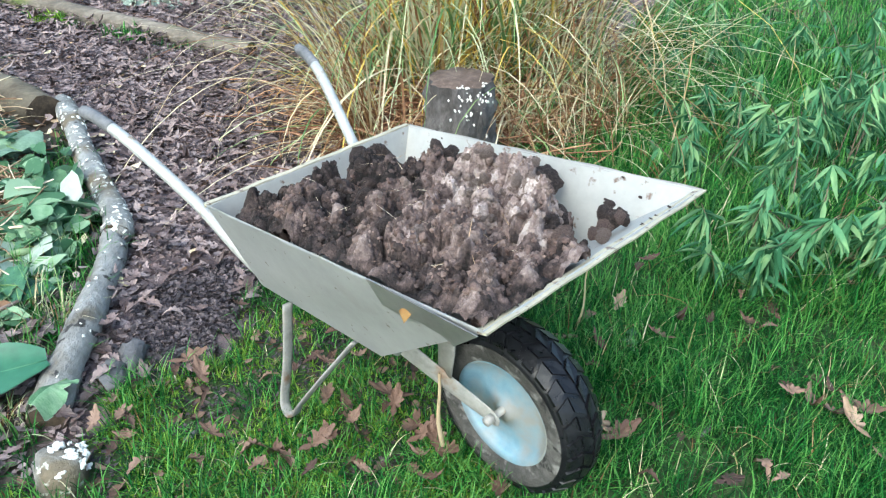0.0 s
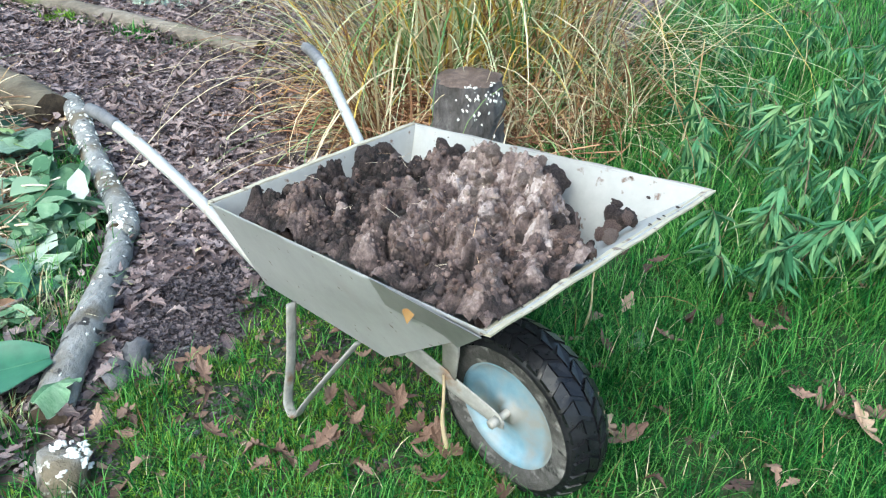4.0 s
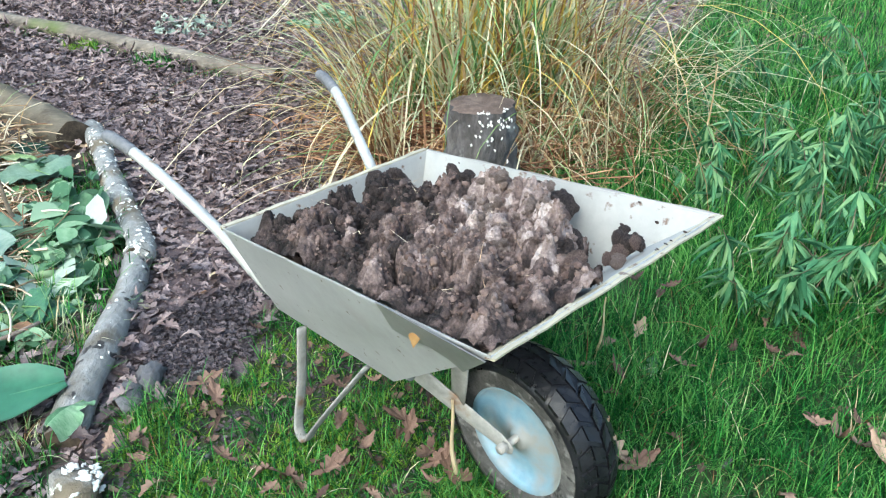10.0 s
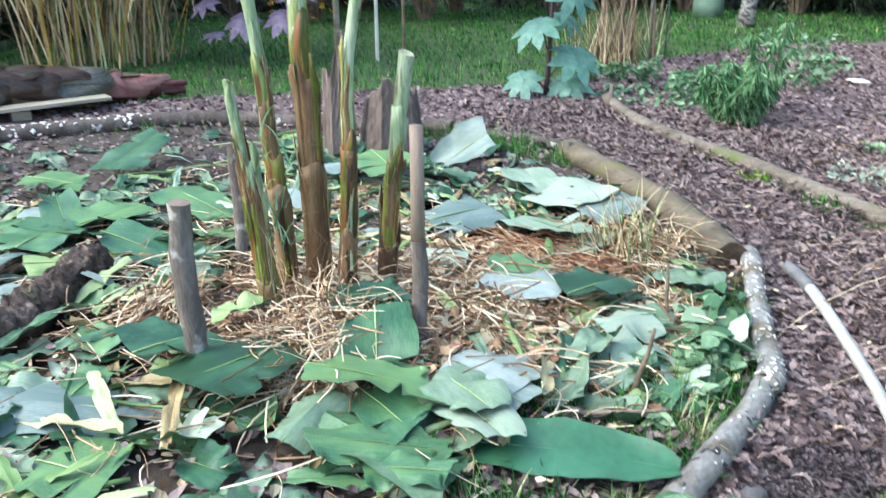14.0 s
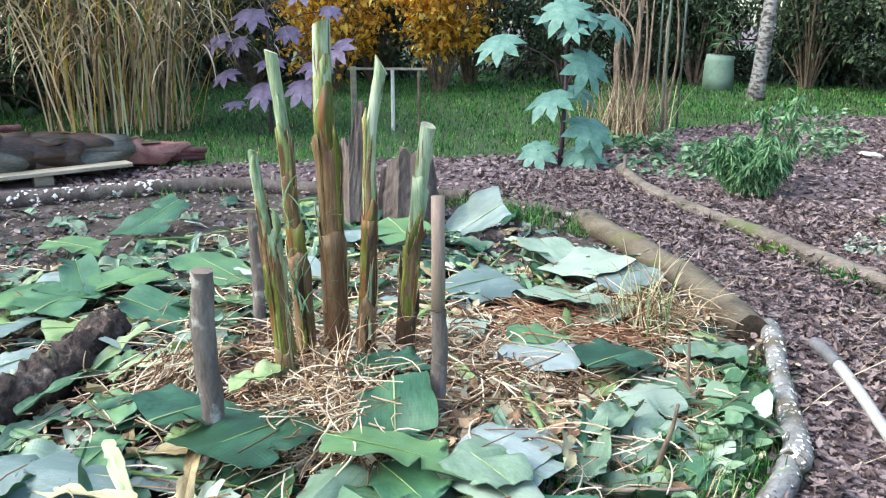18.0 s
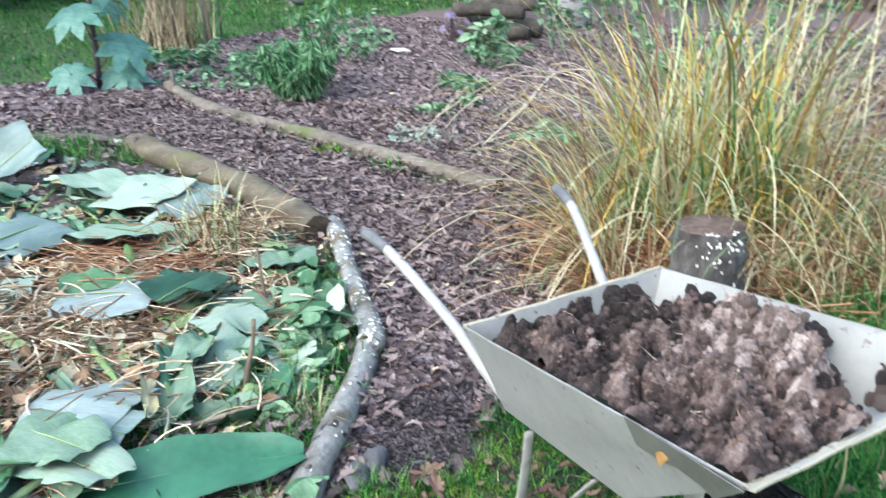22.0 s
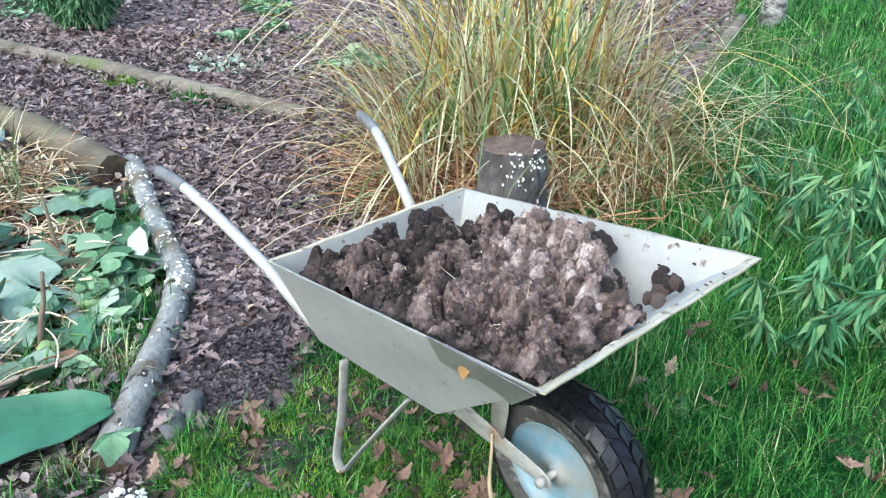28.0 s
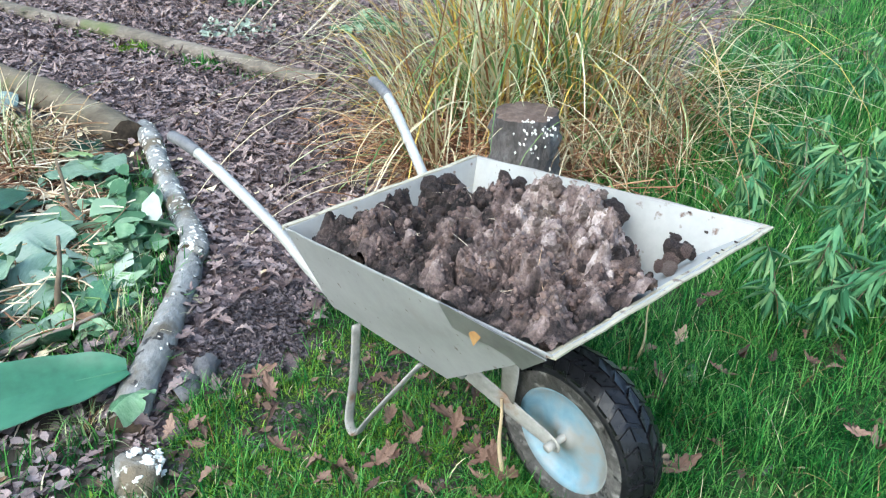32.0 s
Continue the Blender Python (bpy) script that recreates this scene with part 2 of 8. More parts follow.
M["birch_smooth"] = spotted(spotted(mat("smooth_pale_grey_bark", [(0.115, 0.112, 0.104), (0.235, 0.230, 0.216), (0.37, 0.366, 0.348)], 9, 70, 0.7, 0.9, stretch=(1, 0.6, 1)), (0.115, 0.095, 0.068), 7, 0.57, 0.68), (0.035, 0.032, 0.030), 24, 0.63, 0.67)
M["birch_tree"] = spotted(mat("grey_birch_bark", [(0.13, 0.126, 0.122), (0.26, 0.255, 0.247), (0.42, 0.415, 0.40)], 6, 30, 0.7, 0.4, stretch=(1, 1, 2)), (0.06, 0.055, 0.05), 9, 0.47, 0.58, (1, 1, 1.8))
M["endgrain"] = mat("log_end_grain", [(0.02, 0.014, 0.009), (0.06, 0.042, 0.026), (0.13, 0.09, 0.058)], 20, 90, 0.85, 0.6)
M["pale_wood"] = mat("pale_stick_wood", [(0.13, 0.095, 0.072), (0.23, 0.175, 0.14), (0.33, 0.26, 0.21)], 6, 70, 0.75, 0.3, stretch=(3, 3, 0.4))
M["plank"] = mat("weathered_plank", [(0.16, 0.14, 0.10), (0.30, 0.27, 0.20), (0.44, 0.40, 0.31)], 4, 70, 0.8, 0.3, stretch=(3, 0.4, 3))
M["rotwood"] = spotted(mat("rotten_wood", [(0.010, 0.007, 0.006), (0.030, 0.021, 0.017), (0.085, 0.060, 0.048), (0.26, 0.22, 0.19)], 11, 50, 0.9, 1.0), (0.10, 0.13, 0.03), 5, 0.62, 0.75)
M["stumpwood"] = spotted(mat("weathered_stump_wood", [(0.05, 0.035, 0.03), (0.15, 0.115, 0.10), (0.28, 0.23, 0.21)], 7, 60, 0.9, 0.9, stretch=(3, 3, 0.4)), (0.10, 0.14, 0.03), 4, 0.60, 0.75)
M["fungus"] = mat("white_bracket_fungus", [(0.55, 0.53, 0.46), (0.76, 0.74, 0.68), (0.86, 0.85, 0.80)], 20, 90, 0.7, 0.3)
M["trunkpile"] = spotted(mat("felled_banana_trunk", [(0.016, 0.016, 0.008), (0.046, 0.045, 0.022), (0.095, 0.088, 0.052), (0.17, 0.145, 0.105)], 5, 40, 0.42, 0.12, stretch=(3, 0.35, 3), rnd=0.6), (0.16, 0.06, 0.05), 5, 0.48, 0.66)
M["trunkdark"] = mat("dark_brown_trunk_sheath", [(0.014, 0.010, 0.008), (0.045, 0.028, 0.020), (0.11, 0.066, 0.048)], 5, 40, 0.42, 0.12, stretch=(3, 0.35, 3))
M["trunkgrey"] = mat("grey_green_trunk_sheath", [(0.040, 0.040, 0.030), (0.100, 0.098, 0.080), (0.20, 0.185, 0.160)], 5, 40, 0.42, 0.12, stretch=(3, 0.35, 3))
M["red_end"] = mat("reddish_stem_end", [(0.08, 0.025, 0.025), (0.18, 0.06, 0.058), (0.30, 0.15, 0.125)], 8, 60, 0.55, 0.3, rnd=0.8)
M["patch_steel"] = mat("darker_glossy_steel", [(0.10, 0.098, 0.095), (0.15, 0.148, 0.142), (0.21, 0.205, 0.195)], 6, 50, 0.35, 0.05, metal=0.2, spec=0.6)
M["dry_manure"] = mat("dry_light_brown_manure", [(0.08, 0.056, 0.047), (0.17, 0.122, 0.104), (0.28, 0.215, 0.187), (0.42, 0.34, 0.30)], 20, 130, 0.95, 1.0, island=0.3)
M["mid_manure"] = mat("brown_manure", [(0.045, 0.027, 0.022), (0.115, 0.072, 0.060), (0.20, 0.138, 0.118), (0.32, 0.24, 0.21)], 9, 120, 0.9, 1.0, island=0.3)
M["galv"] = spotted(spotted(mat("dull_galvanised_steel", [(0.242, 0.242, 0.238), (0.310, 0.310, 0.306), (0.373, 0.373, 0.369)], 3, 45, 0.5, 0.06, metal=0.25, spec=0.5), (0.24, 0.22, 0.20), 5, 0.60, 0.78), (0.12, 0.09, 0.07), 55, 0.665, 0.71)
M["galv_in"] = spotted(mat("pale_steel_tray_inside", [(0.323, 0.323, 0.307), (0.376, 0.376, 0.360), (0.429, 0.429, 0.409)], 4, 50, 0.5, 0.05, metal=0.1), (0.16, 0.11, 0.085), 38, 0.64, 0.71)
M["rimcream"] = spotted(mat("cream_worn_rim", [(0.294, 0.267, 0.197), (0.376, 0.343, 0.259), (0.441, 0.403, 0.312)], 6, 60, 0.55, 0.08), (0.14, 0.10, 0.08), 45, 0.60, 0.67)
M["tube"] = spotted(mat("worn_painted_tube", [(0.247, 0.247, 0.237), (0.342, 0.342, 0.328), (0.427, 0.423, 0.399)], 8, 60, 0.5, 0.1, metal=0.15), (0.25, 0.20, 0.15), 20, 0.62, 0.70)
M["legsteel"] = spotted(mat("dirty_flat_steel", [(0.18, 0.174, 0.163), (0.30, 0.29, 0.272), (0.41, 0.40, 0.375)], 9, 60, 0.6, 0.2, metal=0.2), (0.20, 0.12, 0.07), 18, 0.58, 0.70)
M["grip"] = mat("grey_rubber_grip", [(0.07, 0.07, 0.075), (0.13, 0.13, 0.135), (0.20, 0.20, 0.205)], 12, 80, 0.6, 0.2)
M["rubber"] = spotted(mat("black_tyre_rubber", [(0.004, 0.004, 0.005), (0.008, 0.008, 0.010), (0.018, 0.018, 0.021)], 12, 60, 0.30, 0.15, spec=0.28), (0.035, 0.032, 0.028), 16, 0.74, 0.9)
M["sidewall"] = spotted(spotted(mat("muddy_tyre_sidewall", [(0.020, 0.019, 0.018), (0.060, 0.056, 0.052), (0.13, 0.124, 0.117)], 10, 60, 0.8, 0.6), (0.22, 0.21, 0.20), 26, 0.56, 0.68), (0.012, 0.011, 0.011), 34, 0.60, 0.66)
M["rim"] = spotted(mat("pale_blue_wheel_rim", [(0.11, 0.20, 0.26), (0.17, 0.28, 0.35), (0.23, 0.35, 0.42)], 7, 50, 0.5, 0.08), (0.22, 0.22, 0.21), 12, 0.40, 0.60)
M["manure"] = mat("dark_wet_manure", [(0.012, 0.008, 0.007), (0.034, 0.022, 0.019), (0.075, 0.051, 0.045), (0.14, 0.10, 0.09)], 9, 120, 0.75, 1.0, island=0.3)
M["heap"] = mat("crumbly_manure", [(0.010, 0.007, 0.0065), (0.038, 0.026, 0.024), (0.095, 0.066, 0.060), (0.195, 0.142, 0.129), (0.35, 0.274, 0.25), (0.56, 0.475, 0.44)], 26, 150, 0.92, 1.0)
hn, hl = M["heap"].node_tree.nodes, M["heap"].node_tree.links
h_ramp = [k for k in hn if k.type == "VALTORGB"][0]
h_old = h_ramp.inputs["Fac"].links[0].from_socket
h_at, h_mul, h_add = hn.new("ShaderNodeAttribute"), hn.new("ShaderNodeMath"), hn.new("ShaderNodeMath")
h_at.attribute_name = "heap_tone"
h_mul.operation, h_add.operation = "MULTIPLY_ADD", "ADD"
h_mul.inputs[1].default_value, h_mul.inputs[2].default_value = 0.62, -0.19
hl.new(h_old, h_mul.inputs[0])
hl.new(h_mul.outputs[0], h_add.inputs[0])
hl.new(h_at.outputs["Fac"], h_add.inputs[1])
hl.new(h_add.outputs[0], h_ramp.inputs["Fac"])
M["bamboo"] = mat("bamboo_leaf", [(0.045, 0.140, 0.065), (0.088, 0.235, 0.112), (0.145, 0.32, 0.16), (0.25, 0.41, 0.19)], 3, 20, 0.75, 0, island=1.0, trans=0.4, spec=0.06)
M["fern"] = mat("pale_feathery_leaf", [(0.040, 0.120, 0.050), (0.090, 0.220, 0.098), (0.165, 0.335, 0.16), (0.27, 0.44, 0.24)], 3, 20, 0.65, 0, island=1.2, trans=0.25, spec=0.15)
M["plume"] = mat("pale_grass_plume", [(0.36, 0.30, 0.23), (0.50, 0.45, 0.36), (0.62, 0.58, 0.49)], 8, 60, 0.8, 0.3, rnd=0.8)
M["dark_soil"] = mat("dark_trodden_soil", [(0.022, 0.016, 0.018), (0.052, 0.040, 0.043), (0.100, 0.078, 0.082)], 9, 70, 0.6, 0.5, island=1.0)
M["dark_rib"] = mat("fine_green_midrib", [(0.05, 0.14, 0.07), (0.09, 0.20, 0.11)], 4, 40, 0.5, 0.1)
M["moss"] = mat("bright_moss", [(0.090, 0.197, 0.013), (0.170, 0.323, 0.027), (0.269, 0.430, 0.054)], 4, 30, 0.7, 0, island=1.2, trans=0.3)
M["lichen"] = mat("pale_lichen", [(0.187, 0.238, 0.187), (0.302, 0.360, 0.295), (0.403, 0.446, 0.374)], 6, 40, 0.8, 0, island=1.2)
M["twig"] = mat("brown_twig", [(0.07, 0.05, 0.035), (0.16, 0.12, 0.085), (0.28, 0.22, 0.16)], 8, 50, 0.8, 0.2)
M["weed"] = mat("weed_leaf", [(0.075, 0.165, 0.085), (0.135, 0.26, 0.135), (0.205, 0.34, 0.195), (0.29, 0.41, 0.26)], 9, 60, 0.6, 0, island=1.2, trans=0.25, spec=0.20)
M["castor"] = mat("blue_green_castor_leaf", [(0.038, 0.115, 0.086), (0.085, 0.200, 0.155), (0.165, 0.305, 0.25)], 7, 60, 0.5, 0.1, island=0.9, trans=0.15)
M["castor_purple"] = mat("purple_castor_leaf", [(0.080, 0.058, 0.100), (0.160, 0.122, 0.195), (0.27, 0.22, 0.315)], 7, 60, 0.5, 0.1, island=0.9, trans=0.15)
M["purple_stem"] = mat("dark_plant_stem", [(0.03, 0.02, 0.03), (0.08, 0.05, 0.06)], 6, 40, 0.6, 0.1)
M["conifer"] = mat("dark_conifer_needles", [(0.010, 0.020, 0.013), (0.024, 0.048, 0.028), (0.045, 0.085, 0.048), (0.085, 0.13, 0.07)], 1, 8, 0.7, 0, island=1.0, trans=0.1)
M["hedge"] = mat("dark_hedge_leaf", [(0.010, 0.020, 0.012), (0.020, 0.042, 0.022), (0.042, 0.080, 0.038), (0.085, 0.13, 0.06)], 1, 8, 0.7, 0, island=1.2, trans=0.1)
M["orange"] = mat("orange_autumn_leaf", [(0.414, 0.196, 0.022), (0.713, 0.380, 0.044), (0.897, 0.540, 0.066), (0.920, 0.690, 0.143)], 1.5, 10, 0.6, 0, island=1.3, trans=0.5)
M["treebark"] = mat("dark_tree_bark", [(0.02, 0.017, 0.014), (0.05, 0.042, 0.035), (0.11, 0.09, 0.075)], 5, 30, 0.9, 0.6, stretch=(1, 1, 0.3))
M["pole"] = mat("grey_green_pole", [(0.06, 0.09, 0.075), (0.11, 0.15, 0.125), (0.17, 0.21, 0.18)], 5, 40, 0.6, 0.1)
M["sack"] = mat("pale_green_planter", [(0.10, 0.18, 0.13), (0.16, 0.25, 0.19), (0.22, 0.31, 0.25)], 3, 30, 0.6, 0.1)
M["whitepaint"] = mat("off_white_paint", [(0.50, 0.50, 0.46), (0.66, 0.66, 0.62), (0.74, 0.74, 0.70)], 5, 40, 0.6, 0.1)
M["dark_pot"] = mat("dark_glazed_pot", [(0.015, 0.013, 0.016), (0.035, 0.03, 0.038), (0.07, 0.06, 0.07)], 5, 40, 0.5, 0.1)
M["mauve_pot"] = mat("mauve_pot", [(0.14, 0.11, 0.18), (0.22, 0.18, 0.27), (0.30, 0.26, 0.35)], 5, 40, 0.6, 0.1)
M["stone"] = mat("grey_stone", [(0.060, 0.057, 0.060), (0.114, 0.111, 0.114), (0.180, 0.174, 0.174)], 10, 60, 0.8, 0.5)
M["pale_leaf"] = mat("pale_dead_leaf", [(0.20, 0.265, 0.215), (0.30, 0.37, 0.315), (0.38, 0.44, 0.39)], 5, 50, 0.6, 0.15, rnd=0.6)
M["yellow_leaf"] = mat("yellow_dead_leaf", [(0.187, 0.094, 0.030), (0.328, 0.194, 0.075)], 20, 80, 0.6, 0.2)


# ---- helpers of this scene ----
rng = np.random.default_rng(7)


def wob(x, y, s=1.0, k=0.0):
    """A smooth wavy value of about -1 to 1."""
    return (np.sin(x * 1.7 * s + 1.3 + k) * np.cos(y * 2.1 * s - 0.4 + k) + 0.6 * np.sin(x * 3.9 * s - y * 3.1 * s + 2 * k) + 0.4 * np.cos(x * 7.7 * s + y * 6.3 * s + k)) / 2


def gh(x, y):
    """The ground's height: nearly level, with the planting bed heaped a little round the banana plants."""
    x, y = np.asarray(x, float), np.asarray(y, float)
    near = np.exp(-(x ** 2 + y ** 2) / 900)
    mound = 0.11 * np.exp(-(((x + 2.15) / 1.1) ** 2 + ((y - 1.4) / 0.9) ** 2))
    return 0.014 * wob(x, y, 1.3) * near + 0.007 * wob(x, y, 5.1, 2.0) * near + mound - 0.006


def mesh(name, verts, faces, mats, idx=None, smooth=True):
    me = bpy.data.meshes.new(name)
    verts = np.asarray(verts, np.float32)
    me.vertices.add(len(verts))
    me.vertices.foreach_set("co", verts.ravel())
    if isinstance(faces, np.ndarray):
        flat, total = faces.ravel().astype(np.int32), np.full(len(faces), faces.shape[1], np.int32)
    else:
        flat = np.fromiter((i for f in faces for i in f), np.int32)
        total = np.fromiter((len(f) for f in faces), np.int32)
    me.loops.add(len(flat))
    me.loops.foreach_set("vertex_index", flat)
    me.polygons.add(len(total))
    me.polygons.foreach_set("loop_start", np.concatenate([[0], np.cumsum(total)[:-1]]).astype(np.int32))
    me.polygons.foreach_set("loop_total", total)
    for m in (mats if isinstance(mats, (list, tuple)) else [mats]):
        me.materials.append(m)
    if idx is not None:
        me.polygons.foreach_set("material_index", np.asarray(idx, np.int32))
    me.polygons.foreach_set("use_smooth", np.full(len(total), smooth, bool))
    me.update(calc_edges=True)
    return me


def part(name, data, parent=None, label="", m=None):
    """data: a mesh, or a bmesh's mesh. One object, under its thing where one is given."""
    ob = new(name, data)
    if parent is not None:
        ob.parent = parent
    if m is not None:
        ob.matrix_basis = m
    if label:
        tagged(ob, label)
    return ob


def thing(name, label, category, m=None, data=None, group="", kind=""):
    ob = new(name, data)
    if m is not None:
        ob.matrix_basis = m
    return tagged(ob, label, category, group, kind)


def rot_to(d):
    return Vector(d).to_track_quat("Z", "Y").to_matrix()


def tube(points, radii, segs=10, cap=True, rough=0.0, k=0.0, flat=1.0, thin=1.0):
    """Verts and faces of a tube along points; its caps are the last faces."""
    pts = np.asarray(points, float)
    n = len(pts)
    radii = np.full(n, radii) if np.isscalar(radii) else np.asarray(radii, float)
    tan = np.gradient(pts, axis=0)
    tan /= np.linalg.norm(tan, axis=1)[:, None] + 1e-9
    side = np.cross(tan[0], (0, 0, 1.0) if abs(tan[0][2]) < 0.9 else (0, 1.0, 0))
    verts, faces = [], []
    ang = np.linspace(0, 2 * math.pi, segs, endpoint=False)
    for i in range(n):
        side = side - tan[i] * (side @ tan[i])
        side /= np.linalg.norm(side) + 1e-9
        up = np.cross(side, tan[i])
        rr = radii[i] * (1 + rough * np.sin(ang * 2 + i * 0.7 + k) * 0.6 + rough * np.sin(ang * 5 + i * 1.9 + k * 3))
        verts.append(pts[i] + np.outer(np.cos(ang) * rr * thin, side) + np.outer(np.sin(ang) * rr * flat, up))
    verts = np.vstack(verts)
    for i in range(n - 1):
        for j in range(segs):
            a, b = i * segs + j, i * segs + (j + 1) % segs
            faces.append((a, b, b + segs, a + segs))
    if cap:
        faces.append(tuple(range(segs - 1, -1, -1)))
        faces.append(tuple((n - 1) * segs + j for j in range(segs)))
    return verts, faces


def joined(*pieces):
    vs, fs, o = [], [], 0
    for v, f in pieces:
        vs.append(np.asarray(v, float))
        fs += [tuple(i + o for i in q) for q in f]
        o += len(v)
    return np.vstack(vs), fs


def spline(points, n):
    """n points along a smooth line through points."""
    p = np.asarray(points, float)
    q = np.vstack([2 * p[0] - p[1], p, 2 * p[-1] - p[-2]])
    out = []
    for u in np.linspace(0, len(p) - 1, n):
        i = min(int(u), len(p) - 2)
        t = u - i
        a, b, c, d = q[i], q[i + 1], q[i + 2], q[i + 3]
        out.append(0.5 * (2 * b + (c - a) * t + (2 * a - 5 * b + 4 * c - d) * t * t + (3 * b - a - 3 * c + d) * t ** 3))
    return np.array(out)


def many(name, shape, faces, places, mats, idx=None, smooth=True):
    """One mesh of many pieces: shape (n, 3) or (count, n, 3), each turned by its 3 x 3 matrix and moved to its place."""
    pos, turn = places
    shape = np.asarray(shape, float)
    v = np.einsum("nij,nkj->nki", turn, shape) if shape.ndim == 3 else np.einsum("nij,kj->nki", turn, shape)
    v = v + pos[:, None, :]
    n, k = v.shape[0], v.shape[1]
    f = np.asarray(faces)
    allf = (f[None] + (np.arange(n) * k)[:, None, None]).reshape(-1, f.shape[1])
    return mesh(name, v.reshape(-1, 3), allf, mats, None if idx is None else np.repeat(idx, len(f)), smooth)


def turns(yaw, pitch, roll, scale=1.0):
    """3 x 3 matrices for many pieces: roll about x, then pitch about y, then yaw about z."""
    cy, sy, cp, sp, cr, sr = np.cos(yaw), np.sin(yaw), np.cos(pitch), np.sin(pitch), np.cos(roll), np.sin(roll)
    m = np.empty((len(yaw), 3, 3))
    m[:, 0] = np.stack([cy * cp, cy * sp * sr - sy * cr, cy * sp * cr + sy * sr], 1)
    m[:, 1] = np.stack([sy * cp, sy * sp * sr + cy * cr, sy * sp * cr - cy * sr], 1)
    m[:, 2] = np.stack([-sp, cp * sr, cp * cr], 1)
    return m * (np.asarray(scale)[:, None, None] if np.ndim(scale) else scale)


def blades(name, base, yaw, length, width, lean, droop, mats, segs=4, idx=None):
    """Grass-like blades: each rises from base and bends over towards yaw. lean: starting angle from upright; droop: added bend."""
    n = len(base)
    t = np.linspace(0, 1, segs + 1)
    ang = lean[:, None] + droop[:, None] * t[None, :] ** 1.4
    step = length[:, None] / segs
    out = np.concatenate([np.zeros((n, 1)), np.cumsum(np.sin(ang[:, :-1]) * step, 1)], 1)
    up = np.concatenate([np.zeros((n, 1)), np.cumsum(np.cos(ang[:, :-1]) * step, 1)], 1)
    d = np.stack([np.cos(yaw), np.sin(yaw)], 1)
    s = np.stack([-np.sin(yaw), np.cos(yaw)], 1)
    w = width[:, None] * (1 - t[None, :] ** 2 * 0.92) / 2
    c = np.concatenate([base[:, None, :2] + out[..., None] * d[:, None], base[:, None, 2:] + up[..., None]], 2)
    off = np.concatenate([w[..., None] * s[:, None], np.zeros((n, segs + 1, 1))], 2)
    v = np.stack([c - off, c + off], 2).reshape(n, -1, 3)
    f = np.array([(2 * i, 2 * i + 1, 2 * i + 3, 2 * i + 2) for i in range(segs)])
    allf = (f[None] + (np.arange(n) * 2 * (segs + 1))[:, None, None]).reshape(-1, 4)
    return mesh(name, v.reshape(-1, 3), allf, mats, None if idx is None else np.repeat(idx, segs))


def inside(poly, x, y):
    x, y = np.asarray(x, float), np.asarray(y, float)
    r = np.zeros(x.shape, bool)
    for (x1, y1), (x2, y2) in zip(poly, poly[1:] + poly[:1]):
        c = (y1 > y) != (y2 > y)
        r ^= c & (x < (x2 - x1) * (y - y1) / (y2 - y1 + 1e-12) + x1)
    return r


# ---- the plan: path, bed and lawns ----
BIRCH_LINE = [(-1.37, 3.20), (-1.16, 2.80), (-0.965, 2.45), (-0.835, 2.18), (-0.800, 2.02), (-0.785, 1.82), (-0.760, 1.62), (-0.742, 1.48), (-0.735, 1.34)]
LOG_LINE = [(-3.12, 4.26), (-2.15, 3.70), (-1.39, 3.08)]
BACK_LINE = [(-3.2, 4.22), (-4.2, 4.24), (-5.28, 3.62), (-5.80, 3.20), (-6.08, 2.77), (-6.53, 1.55), (-6.8, 0.6)]
RIGHT_LINE = [(-4.12, 6.27), (-3.62, 5.76), (-3.10, 5.36), (-2.60, 5.07), (-2.11, 4.79), (-1.66, 4.53), (-1.27, 4.30), (-0.98, 4.12), (-0.73, 4.02)]
BED = [(-0.8, 1.1)] + BIRCH_LINE[::-1] + LOG_LINE[::-1] + BACK_LINE + [(-6.6, -0.4), (-5.7, -1.2), (-4.2, -1.5), (-2.6, -1.25), (-1.5, -0.5), (-0.95, 0.4)]
LAWN = [(-0.8, 1.1), (-0.60, 1.46), (-0.40, 1.66), (-0.33, 1.98), (-0.02, 2.45), (0.55, 2.9), (0.95, 3.3), (1.5, 4.8), (1.95, 5.7), (2.5, 7.0), (4.0, 12), (9, 22), (60, 40), (60, -40), (-30, -40), (-9.5, -3), (-7.3, -0.6), (-6.6, -0.4), (-5.7, -1.2), (-4.2, -1.5), (-2.6, -1.25), (-1.5, -0.5), (-0.95, 0.4)]
BACKLAWN = [(-9.5, -3), (-7.9, 1.0), (-7.5, 2.5), (-7.1, 3.7), (-5.9, 5.7), (-5.0, 7.2), (-5.4, 9.2), (-5.0, 12), (-3.3, 15.2), (0, 18), (0, 60), (-80, 60), (-80, -20)]


def axis_steps(a, b, fine, far):
    mid = list(np.arange(a, b, fine))
    lo, hi, s = [], [], fine
    x = a
    while x > -far:
        s *= 1.3
        x -= s
        lo.append(x)
    x, s = mid[-1], fine
    while x < far:
        s *= 1.3
        x += s
        hi.append(x)
    return np.array(lo[::-1] + mid + hi)


